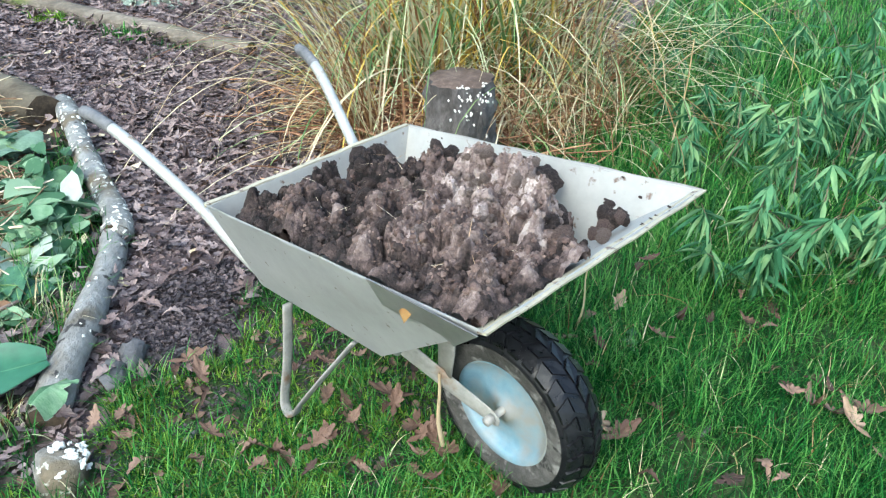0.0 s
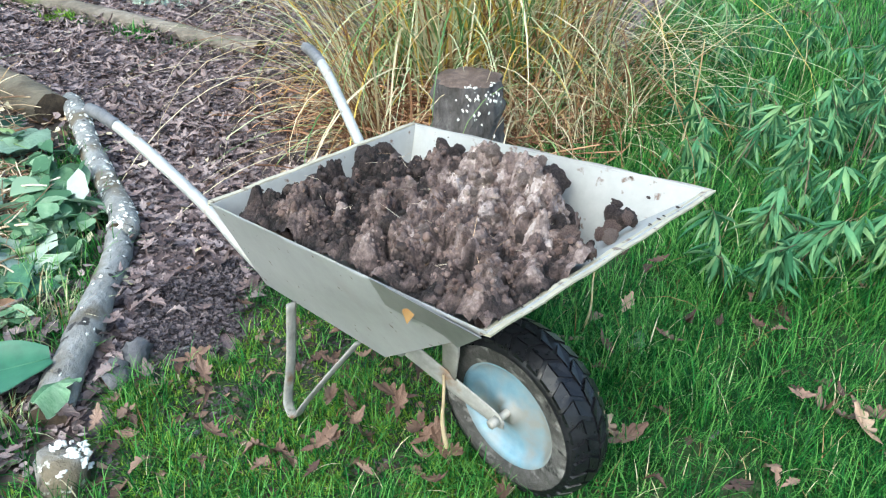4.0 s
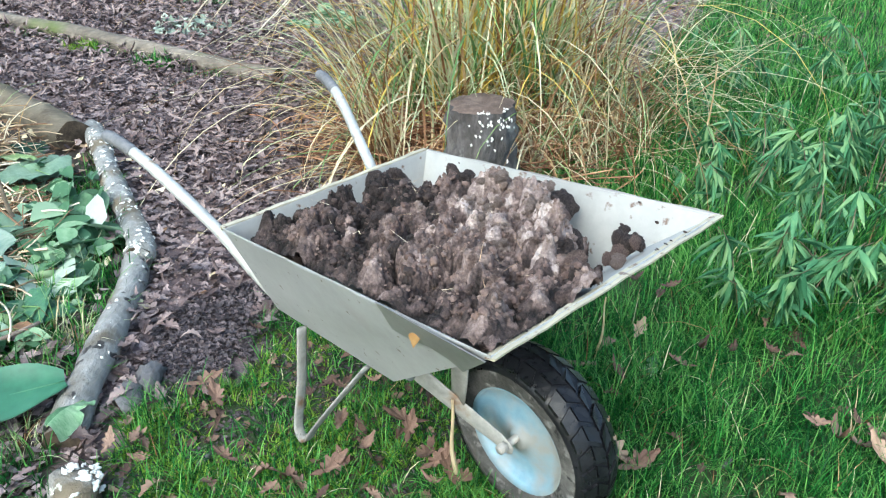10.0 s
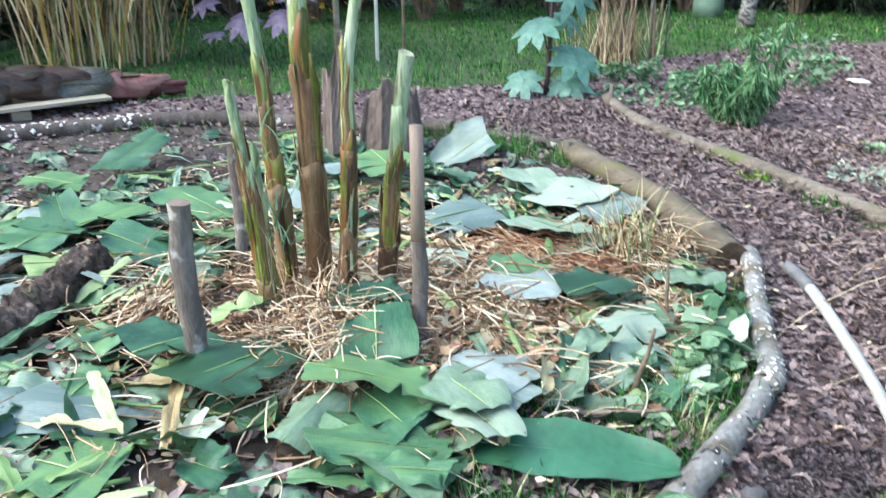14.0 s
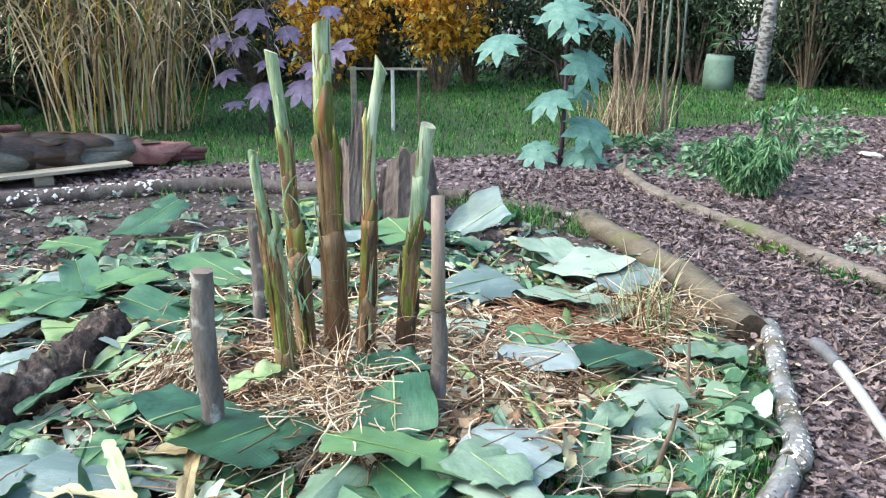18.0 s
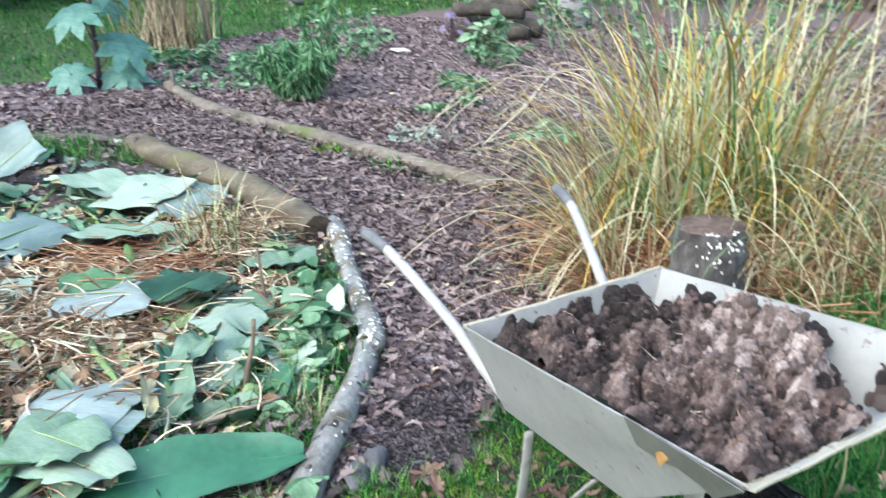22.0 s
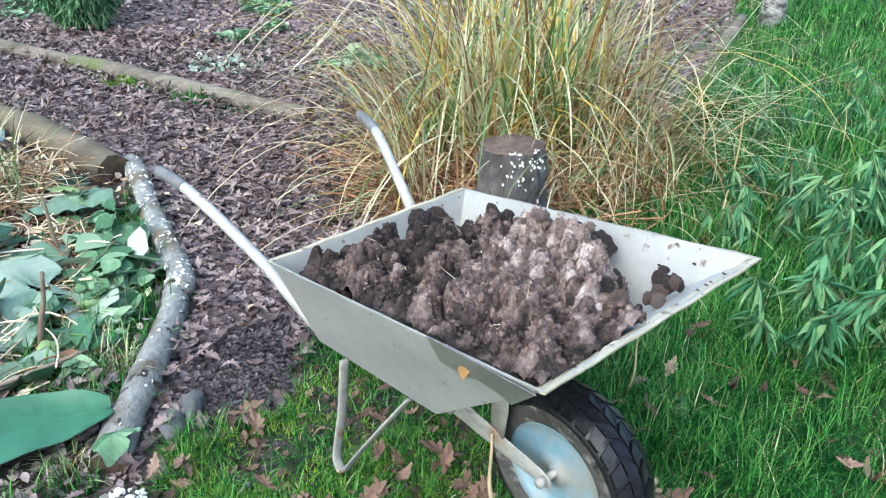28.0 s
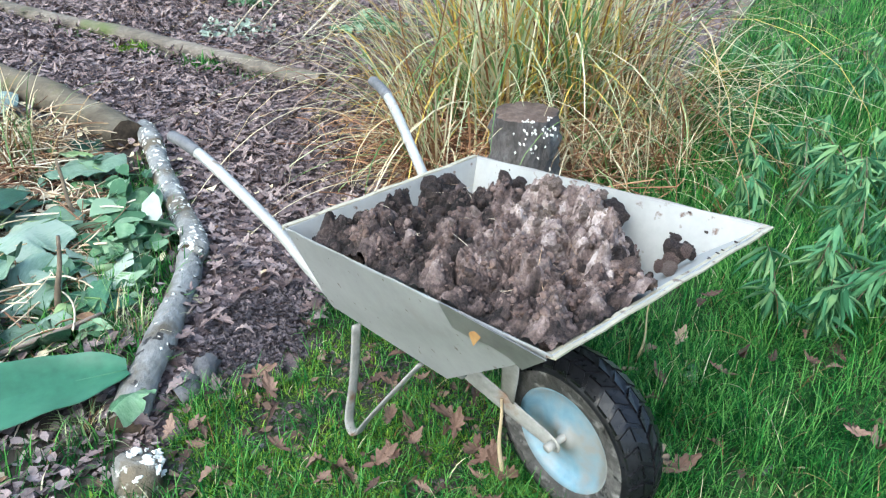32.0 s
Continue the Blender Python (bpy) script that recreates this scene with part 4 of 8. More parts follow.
tray = part("tray", None, barrow, "deep steel tray of folded sheets")
sheet("side_panel", [mir(RT), mir(FT), mir(FB), mir(RB)], M["galv"], M["galv_in"], "dull grey side panel with dents", k=1)
sheet("side_panel", [FT, RT, RB, FB], M["galv"], M["galv_in"], "dull grey side panel with dents", k=2)
sheet("front_panel", [mir(FT), FT, FB, mir(FB)], M["galv"], M["galv_in"], "sloping front panel over the wheel", k=3)
sheet("rear_panel", [RT, mir(RT), mir(RB), RB], M["galv"], M["galv_in"], "upright rear panel", k=4)
sheet("tray_floor", [mir(RB), mir(FB), FB, RB], M["galv"], M["galv_in"], "", k=5)


def lip(name, p, q, w, h, out, material=M["rimcream"]):
    """A folded rim strip along the edge from p to q."""
    p, q, out = np.array(p), np.array(q), np.array(out)
    n, vs = 16, []
    for i in range(n + 1):
        c = p + (q - p) * i / n + np.array((0, 0, 0.0015 * math.sin(i * 1.7)))
        vs += [c + (0, 0, 0.003), c + out * w + (0, 0, 0.001), c + out * w - (0, 0, h), c + out * (w - 0.004) - (0, 0, h), c + out * (w - 0.005) - (0, 0, 0.003), c - (0, 0, 0.002)]
    fs = [(i * 6 + j, i * 6 + (j + 1) % 6, (i + 1) * 6 + (j + 1) % 6, (i + 1) * 6 + j) for i in range(n) for j in range(6)] + [tuple(range(6)), tuple(n * 6 + 5 - j for j in range(6))]
    part(name, mesh(name, vs, fs, material, None, False), tray, "folded pale rim")


# thin plate of darker, glossier steel just off the near side panel
w_ = [np.array(q) - np.array((-0.0638, 0.9476, 0.3129)) * 0.0065 for q in ((-0.267, -0.285, 0.600), (-0.248, -0.267, 0.547), (-0.208, -0.265, 0.551), (-0.159, -0.268, 0.569), (-0.117, -0.266, 0.571), (-0.091, -0.261, 0.561), (-0.030, -0.280, 0.632))]
part("wet_patch", mesh("wet_patch", w_ + [q * 1.0 + np.array((-0.0638, 0.9476, 0.3129)) * 0.002 for q in w_], [tuple(range(7)), tuple(range(13, 6, -1))] + [(i, (i + 1) % 7, 7 + (i + 1) % 7, 7 + i) for i in range(7)], M["patch_steel"], None, False), tray, "dark glossy patch on the side panel")
lip("rim", tuple(np.array(mir(FT)) - (0.012, 0, 0.006)), tuple(np.array(FT) - (0.012, 0, 0.006)), 0.019, 0.003, (1, 0, 0.42))
lip("rim", RT, mir(RT), 0.012, 0.010, (-1, 0, 0.05))
lip("rim", FT, RT, 0.0006, 0.002, (0, 1, 0.05), M["galv"])
lip("rim", mir(RT), mir(FT), 0.0006, 0.002, (0, -1, 0.05), M["galv"])
for s in (-1, 1):
    line = spline([(-0.36, 0.14 * s, 0.288), (-0.56, 0.16 * s, 0.262), (-0.74, 0.172 * s, 0.242), (-0.84, 0.196 * s, 0.292), (-0.937, 0.220 * s, 0.366), (-1.02, 0.242 * s, 0.415), (-1.10, 0.264 * s, 0.459), (-1.16, 0.280 * s, 0.488), (-1.205, 0.291 * s, 0.503)], 44)
    part("handle", mesh("handle", *tube(line, 0.0138, 14), M["tube"]), barrow, "worn pale handle tube")
    grip = spline([(-1.195, 0.289 * s, 0.500), (-1.25, 0.300 * s, 0.511), (-1.302, 0.309 * s, 0.512)], 18)
    part("grip", mesh("grip", *tube(grip, np.concatenate([[0.0145], 0.0152 + 0.0006 * np.sin(np.arange(15) * 2.2), [0.0145, 0.0105]]), 14), M["grip"]), barrow, "grey rubber grip")
    # one bent strip of flat steel makes the leg
    q = spline([(-0.632, 0.216 * s, 0.280), (-0.622, 0.236 * s, 0.150), (-0.623, 0.254 * s, 0.045), (-0.618, 0.259 * s, 0.014), (-0.600, 0.260 * s, -0.002), (-0.580, 0.258 * s, 0.016), (-0.563, 0.255 * s, 0.052), (-0.50, 0.235 * s, 0.165), (-0.425, 0.20 * s, 0.300)], 60)
    part("leg", mesh("leg", *tube(q, 0.0128, 10, thin=0.30), M["legsteel"]), barrow, "bent flat steel leg")
    w = spline([(-0.43, 0.128 * s, 0.290), (-0.33, 0.098 * s, 0.243), (-0.25, 0.078 * s, 0.212), (-0.19, 0.070 * s, 0.200), (-0.148, 0.070 * s, 0.196)], 18)
    st = part("wheel_strut", mesh("wheel_strut", *tube(w, np.concatenate([np.linspace(0.027, 0.017, 16), [0.015, 0.008]]), 12, thin=0.16), M["legsteel"]), barrow, "flat steel strut to the axle")
    part("bracket", mesh("bracket", *tube([(-0.285, 0.086 * s, 0.375), (-0.284, 0.085 * s, 0.31), (-0.288, 0.083 * s, 0.225)], [0.026, 0.024, 0.019], 12, flat=0.15), M["legsteel"]), barrow, "upright steel bracket")
    b = [(-0.166, (0.066 + e) * s, 0.198) for e in (0, 0.022)]
    part("axle_nut", mesh("axle_nut", *tube(b, [0.012, 0.011], 6), M["legsteel"]), st, "rusty axle nut")

# wheel
wheel = part("wheel", None, barrow, "pneumatic wheel", Matrix.Translation((-0.166, 0, 0.190)))
prof = [(0.112, -0.040), (0.120, -0.047), (0.140, -0.053), (0.158, -0.053), (0.170, -0.048), (0.180, -0.036), (0.186, -0.018), (0.188, 0), (0.186, 0.018), (0.180, 0.036), (0.170, 0.048), (0.158, 0.053), (0.140, 0.053), (0.120, 0.047), (0.112, 0.040)]


def lathe(prof, segs=56):
    v = [(r * math.cos(a), y, r * math.sin(a)) for a in np.linspace(0, 2 * math.pi, segs, endpoint=False) for r, y in prof]
    n = len(prof)
    f = [(i * n + j, i * n + j + 1, ((i + 1) % segs) * n + j + 1, ((i + 1) % segs) * n + j) for i in range(segs) for j in range(n - 1)]
    return np.array(v), f, n


v, f, n = lathe(prof)
tyre = part("tyre", mesh("tyre", v, f, [M["rubber"], M["sidewall"]], [1 if (i % (n - 1)) in (0, 1, 2, n - 4, n - 3, n - 2) else 0 for i in range(len(f))]), wheel, "black tyre with muddy sidewall")
pcs = []
for i in range(30):
    for s in (-1, 1):
        for y0, y1, sk in ((0.0025, 0.0245, 0.085), (0.0275, 0.049, -0.07)):
            q = []
            for yy, rr in ((y0, 0), (y1, 0)):
                base = np.interp(yy, [0, 0.018, 0.036, 0.048], [0.188, 0.186, 0.180, 0.170])
                for da in (-0.078, 0.078):
                    a = 2 * math.pi * i / 30 + da + (sk if yy == y1 else 0) + (0.105 if s > 0 else 0) + (0.08 if y0 > 0.02 else 0)
                    for up in (-0.002, 0.0055):
                        q.append(((base + up) * math.cos(a), yy * s, (base + up) * math.sin(a)))
            pcs.append((q, [(0, 2, 3, 1), (4, 5, 7, 6), (1, 3, 7, 5), (0, 1, 5, 4), (2, 6, 7, 3)]))
part("tread", mesh("tread", *joined(*pcs), M["rubber"], None, False), tyre, "zigzag tread blocks")
prof2 = [(0.0, -0.040), (0.02, -0.040), (0.022, -0.033), (0.045, -0.030), (0.075, -0.022), (0.098, -0.024), (0.108, -0.036), (0.117, -0.046), (0.119, -0.040), (0.112, 0.0), (0.119, 0.040), (0.117, 0.046), (0.108, 0.036), (0.098, 0.024), (0.075, 0.022), (0.045, 0.030), (0.022, 0.033), (0.0, 0.040)]
v, f, n = lathe(prof2, 40)
part("rim", mesh("rim", v, f, M["rim"]), wheel, "pale blue dusty steel rim")
part("axle", mesh("axle", *tube([(0, -0.09, 0.008), (0, 0.09, 0.008)], 0.008, 10), M["legsteel"]), wheel)
leaf_v = [(0, -0.012, 0.0), (0.016, -0.006, 0.002), (0.03, 0.0, 0), (0.014, 0.008, 0.003), (-0.004, 0.006, 0.001), (0.012, 0.0, 0.006)]
thing("yellow_leaf", "small wet yellow leaf stuck to the barrow's side", "leaf", BARROW @ Matrix.Translation((-0.200, -0.2745, 0.562)) @ pose(0, 0, 0, 70, -40, 5) @ Matrix.Scale(1.6, 4), mesh("yellow_leaf", leaf_v, [(0, 1, 5), (1, 2, 5), (2, 3, 5), (3, 4, 5), (4, 0, 5)], M["yellow_leaf"]))

# ---- the heap in the tray ----
hr = np.random.default_rng(21)
NX, NY = 400, 290
hx, hy = np.meshgrid(np.linspace(-0.785, -0.027, NX), np.linspace(-0.276, 0.276, NY))
rimz = 0.472 + (hx + 0.798) * 0.2155
# outline on the open side: it leaves the rear wall and the far front corner bare
OPEN_SIDE = [(-0.735, -0.29), (-0.745, -0.20), (-0.70, -0.15), (-0.738, -0.08), (-0.70, -0.02), (-0.73, 0.04), (-0.69, 0.10), (-0.63, 0.11), (-0.63, 0.16), (-0.56, 0.20), (-0.50, 0.17), (-0.40, 0.20), (-0.345, 0.245), (-0.30, 0.215), (-0.225, 0.145), (-0.15, 0.085), (-0.06, 0.02), (-0.02, 0.0)]
HEAP_LINE = OPEN_SIDE + [(0.0, -0.29)]


def soft(v, a, b):
    t = np.clip((v - a) / (b - a), 0, 1)
    return t * t * (3 - 2 * t)


def line_distance(line, x, y):
    d = np.full(x.shape, 9.0)
    for (x1, y1), (x2, y2) in zip(line, line[1:]):
        t = np.clip(((x - x1) * (x2 - x1) + (y - y1) * (y2 - y1)) / ((x2 - x1) ** 2 + (y2 - y1) ** 2), 0, 1)
        d = np.minimum(d, np.hypot(x - x1 - t * (x2 - x1), y - y1 - t * (y2 - y1)))
    return d


def lumps(n, r, seed):
    """Rounded lumps of about one size side by side: their height, and which lump lies on top."""
    q = np.random.default_rng(seed)
    h, who = np.zeros_like(hx), np.zeros(hx.shape, int)
    dx, dy = 0.758 / (NX - 1), 0.552 / (NY - 1)
    for i in range(n):
        cx, cy, rr = q.uniform(-0.78, -0.025), q.uniform(-0.275, 0.275), r * q.uniform(0.65, 1.35)
        i0, i1 = max(0, int((cx - rr * 1.4 + 0.785) / dx)), int((cx + rr * 1.4 + 0.785) / dx) + 2
        j0, j1 = max(0, int((cy - rr * 1.4 + 0.276) / dy)), int((cy + rr * 1.4 + 0.276) / dy) + 2
        a, e, tilt = q.uniform(0, 3.14), q.uniform(0.75, 1.3), q.normal(0, 0.25, 2)
        lx, ly = hx[j0:j1, i0:i1] - cx, hy[j0:j1, i0:i1] - cy
        u, v = (lx * math.cos(a) + ly * math.sin(a)) * e, (ly * math.cos(a) - lx * math.sin(a)) / e
        k = np.sqrt(np.clip(1 - (u * u + v * v) / rr ** 2, 0, 1)) * (rr * q.uniform(0.7, 1.0)) + (lx * tilt[0] + ly * tilt[1]) * (u * u + v * v < rr ** 2)
        w = k > h[j0:j1, i0:i1]
        h[j0:j1, i0:i1][w] = k[w]
        who[j0:j1, i0:i1][w] = i + 1
    return h, who


in_heap = inside(HEAP_LINE, hx, hy)
d_open = line_distance(OPEN_SIDE, hx, hy) * np.where(in_heap, 1, -1) + 0.010 * wob(hx, hy, 22)
d_wall = np.minimum(hy + 0.270, (-0.032 - hx) * 0.9)
edge = soft(d_open, -0.01, 0.03)
crest = 0.026 + 0.024 * np.exp(-(((hx + 0.685) / 0.05) ** 2 + ((hy - 0.065) / 0.05) ** 2)) + 0.020 * np.exp(-(((hx + 0.40) / 0.12) ** 2 + ((hy - 0.13) / 0.09) ** 2)) - 0.014 * np.exp(-(((hx + 0.55) / 0.1) ** 2 + ((hy - 0.10) / 0.06) ** 2)) + 0.008 * wob(hx, hy, 9)
rel = np.minimum(np.minimum(crest, 0.010 + 0.45 * np.maximum(d_wall, 0)), -0.10 + 0.14 * soft(d_open, -0.02, 0.065))
l1, w1 = lumps(90, 0.036, 211)
l2, w2 = lumps(330, 0.021, 212)
l3, w3 = lumps(1000, 0.012, 213)
l4, w4 = lumps(3600, 0.0062, 214)
ease = 0.60 + 0.50 * soft(d_wall, 0.0, 0.05)
knobs = (0.90 * l1 + 1.0 * l2 + 1.05 * l3 + 1.0 * l4 - 0.040) * ease
hz = rimz + rel + knobs + hr.normal(0, 0.0011, hx.shape)
hv = np.stack([hx.ravel(), hy.ravel(), hz.ravel()], 1)
i2, j2 = np.meshgrid(np.arange(NX - 1), np.arange(NY - 1))
b0 = (j2 * NX + i2).ravel()
hf = np.stack([b0, b0 + 1, b0 + NX + 1, b0 + NX], 1)
# keep what lies inside the tray's walls
low = np.maximum(rimz - hz, 0)
keep = (np.abs(hy) < 0.2745 - 0.28 * low) & (hx < -0.029 - 0.997 * np.maximum(0.639 - hz, 0)) & (hx > -0.785 + 0.2 * low) & (d_open > -0.03)
kf = keep.ravel()[hf].all(1)
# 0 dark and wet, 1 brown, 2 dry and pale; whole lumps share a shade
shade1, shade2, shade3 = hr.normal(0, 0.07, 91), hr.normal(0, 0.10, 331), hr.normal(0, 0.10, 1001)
# paler dry middle, darker rear; the last term darkens hollows between the larger lumps
heap_tone = 0.40 + 0.50 * np.exp(-(((hx + 0.31) / 0.24) ** 2 + ((hy - 0.03 + 0.45 * (hx + 0.31)) / 0.15) ** 2)) - 0.36 * soft(-hx + 0.5 * hy, 0.40, 0.66) - 0.25 * np.exp(-(((hx + 0.34) / 0.06) ** 2 + ((hy - 0.22) / 0.06) ** 2)) + 0.08 * wob(hx, hy, 9) + shade1[w1] + shade2[w2] + shade3[w3] - 0.30 * soft(0.034 - l1 * 0.85 - l2 * 0.8, 0.0, 0.03)
dry = (heap_tone > 0.22).astype(int) + (heap_tone > 0.60)
HEAP_M = [M["manure"], M["mid_manure"], M["dry_manure"]]
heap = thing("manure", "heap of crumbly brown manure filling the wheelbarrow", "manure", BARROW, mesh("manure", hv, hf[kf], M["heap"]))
heap.data.attributes.new("heap_tone", "FLOAT", "POINT").data.foreach_set("value", np.clip(0.10 + 0.62 * heap_tone, 0.0, 0.95).astype(np.float32).ravel())


def clod_mesh(seed, res=14, material=M["manure"]):
    """A crumbly lump: a rough ball with knobs and pits of several sizes."""
    r = np.random.default_rng(seed)
    w = res * 2
    th, ph = np.meshgrid(np.linspace(0, math.pi, res + 1), np.arange(w) * math.pi / res, indexing="ij")
    d = np.stack([np.sin(th) * np.cos(ph), np.sin(th) * np.sin(ph), np.cos(th)], 2).reshape(-1, 3)
    rad = np.full(len(d), 0.62)
    for count, sharp, height in ((7, 5, 0.34), (26, 26, 0.22), (60, 80, 0.16)):
        c = r.normal(0, 1, (count, 3))
        c /= np.linalg.norm(c, axis=1)[:, None]
        rad += height * (np.clip(d @ c.T, 0, 1) ** sharp * r.uniform(-0.35, 1.0, count)).max(1)
    rad += r.normal(0, 0.03, len(d))
    vs = d * rad[:, None] * r.uniform(0.7, 1.25, 3)
    fs = [(j * w + i, (j + 1) * w + i, (j + 1) * w + (i + 1) % w, j * w + (i + 1) % w) for j in range(res) for i in range(w)]
    return mesh("clod", vs, fs, material, None, res < 8)


CLODS = [clod_mesh(s, 13) for s in range(40, 46)]
CLOD_SETS = [CLODS, [clod_mesh(s, 13, M["mid_manure"]) for s in range(56, 60)], [clod_mesh(s, 13, M["dry_manure"]) for s in range(46, 50)]]
SMALL = [np.array([v.co for v in clod_mesh(s, 3).vertices]) for s in range(50, 56)]
SMALL_F = [tuple(p.vertices) for p in clod_mesh(50, 3).polygons]


def cell(x, y):
    return int(np.clip((y + 0.276) / 0.552 * (NY - 1), 0, NY - 1)), int(np.clip((x + 0.785) / 0.758 * (NX - 1), 0, NX - 1))


def heap_z(x, y):
    return hz[cell(x, y)]


def tone_level(x, y):
    return int(dry[cell(x, y)])


# single clods: those that stand out, then smaller ones all over the heap
spots = [(-0.705, -0.215, 0.478, 0.042, 0), (-0.66, -0.245, 0.472, 0.034, 0), (-0.705, -0.245, 0.462, 0.030, 0), (-0.62, -0.250, 0.492, 0.026, 0), (-0.585, -0.252, 0.500, 0.022, 1), (-0.645, -0.250, 0.484, 0.024, 0), (-0.55, -0.256, 0.510, 0.018, 1), (-0.685, -0.09, 0.492, 0.036, 0), (-0.695, 0.045, 0.508, 0.036, 0), (-0.665, 0.085, 0.515, 0.034, 0), (-0.60, 0.185, 0.520, 0.030, 0), (-0.565, 0.195, 0.525, 0.022, 0), (-0.36, 0.205, 0.565, 0.036, 0), (-0.32, 0.215, 0.552, 0.034, 0), (-0.30, 0.19, 0.550, 0.030, 1), (-0.42, 0.165, 0.565, 0.030, 1), (-0.120, 0.150, 0.588, 0.032, 0), (-0.105, 0.166, 0.594, 0.022, 0), (-0.128, 0.134, 0.604, 0.019, 0), (-0.098, 0.146, 0.606, 0.017, 1), (-0.134, 0.164, 0.606, 0.014, 0), (-0.112, 0.128, 0.584, 0.018, 1), (-0.098, 0.105, 0.588, 0.022, 2), (-0.090, 0.086, 0.592, 0.015, 2), (-0.114, 0.096, 0.584, 0.017, 1), (-0.205, 0.115, 0.560, 0.028, 0), (-0.185, 0.070, 0.578, 0.026, 0), (-0.140, 0.040, 0.588, 0.032, 1), (-0.110, -0.02, 0.600, 0.036, 1), (-0.105, -0.09, 0.605, 0.028, 2), (-0.14, -0.13, 0.605, 0.026, 1), (-0.075, -0.235, 0.605, 0.020, 1)]
for i in range(300):
    x, y = hr.uniform(-0.73, -0.08), hr.uniform(-0.235, 0.22)
    if d_open[cell(x, y)] > 0.012:
        r = hr.choice([0.009, 0.013, 0.019, 0.026], p=[0.38, 0.34, 0.2, 0.08])
        spots.append((x, y, heap_z(x, y) - 0.25 * r, r, tone_level(x, y)))
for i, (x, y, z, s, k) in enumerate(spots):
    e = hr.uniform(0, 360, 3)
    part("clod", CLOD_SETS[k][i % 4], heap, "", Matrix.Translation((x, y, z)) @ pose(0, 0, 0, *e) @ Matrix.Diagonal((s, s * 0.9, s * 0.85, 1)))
# crumbs: too many and too small to pick apart
n = 5200
cx, cy = hr.uniform(-0.75, -0.06, n), hr.uniform(-0.25, 0.22, n)
ok = np.array([d_open[cell(a, b)] > 0.0 and keep[cell(a, b - 0.012)] and keep[cell(min(a + 0.012, -0.04), b)] for a, b in zip(cx, cy)])
cx, cy = cx[ok], cy[ok]
n = len(cx)
cz = np.array([heap_z(a, b) for a, b in zip(cx, cy)])
cs = hr.choice([0.0035, 0.0055, 0.009, 0.014], n, p=[0.50, 0.32, 0.14, 0.04]) * hr.uniform(0.8, 1.2, n)
shapes = np.stack([SMALL[i % 6] for i in range(n)]) * cs[:, None, None] * hr.uniform(0.7, 1.2, (n, 1, 3))
crumb = many("crumb_layer", shapes, SMALL_F, (np.stack([cx, cy, cz], 1), turns(hr.uniform(0, 6.28, n), hr.uniform(0, 6.28, n), hr.uniform(0, 6.28, n))), HEAP_M, np.array([tone_level(a, b) for a, b in zip(cx, cy)]))
tagged(part("crumb_layer", crumb, heap, "loose crumbs of manure"), kind="stuff")
# straw bits in the heap
n = 110
px, py = hr.uniform(-0.65, -0.12, n), hr.uniform(-0.2, 0.1, n)
pz = np.array([heap_z(a, b) for a, b in zip(px, py)]) + 0.002
part("straw_scatter", blades("straw_scatter", np.stack([px, py, pz], 1), hr.uniform(0, 6.28, n), hr.uniform(0.012, 0.05, n), np.full(n, 0.0010), hr.uniform(0.9, 1.5, n), hr.uniform(-0.3, 0.6, n), M["straw"], 3), heap, "thin bits of straw")["kind"] = "stuff"

for i in range(16):
    # specks of manure on the far wall and the front lip
    u = hr.uniform(0.1, 0.95)
    far_top, far_low = np.array(RT) * (1 - u) + np.array(FT) * u, np.array(RB) * (1 - u) + np.array(FB) * u
    w = hr.uniform(0.02, 0.3)
    q = far_top * (1 - w) + far_low * w - (0, 0.003, 0) if i < 10 else np.array((-0.030, hr.uniform(-0.25, 0.26), 0.643))
    k = hr.uniform(0.0015, 0.0042)
    part("speck", CLOD_SETS[0][i % 4], heap, "", Matrix.Translation(q) @ Matrix.Diagonal((k * 1.6, k * 0.6 if i < 10 else k, k if i < 10 else k * 0.6, 1)))

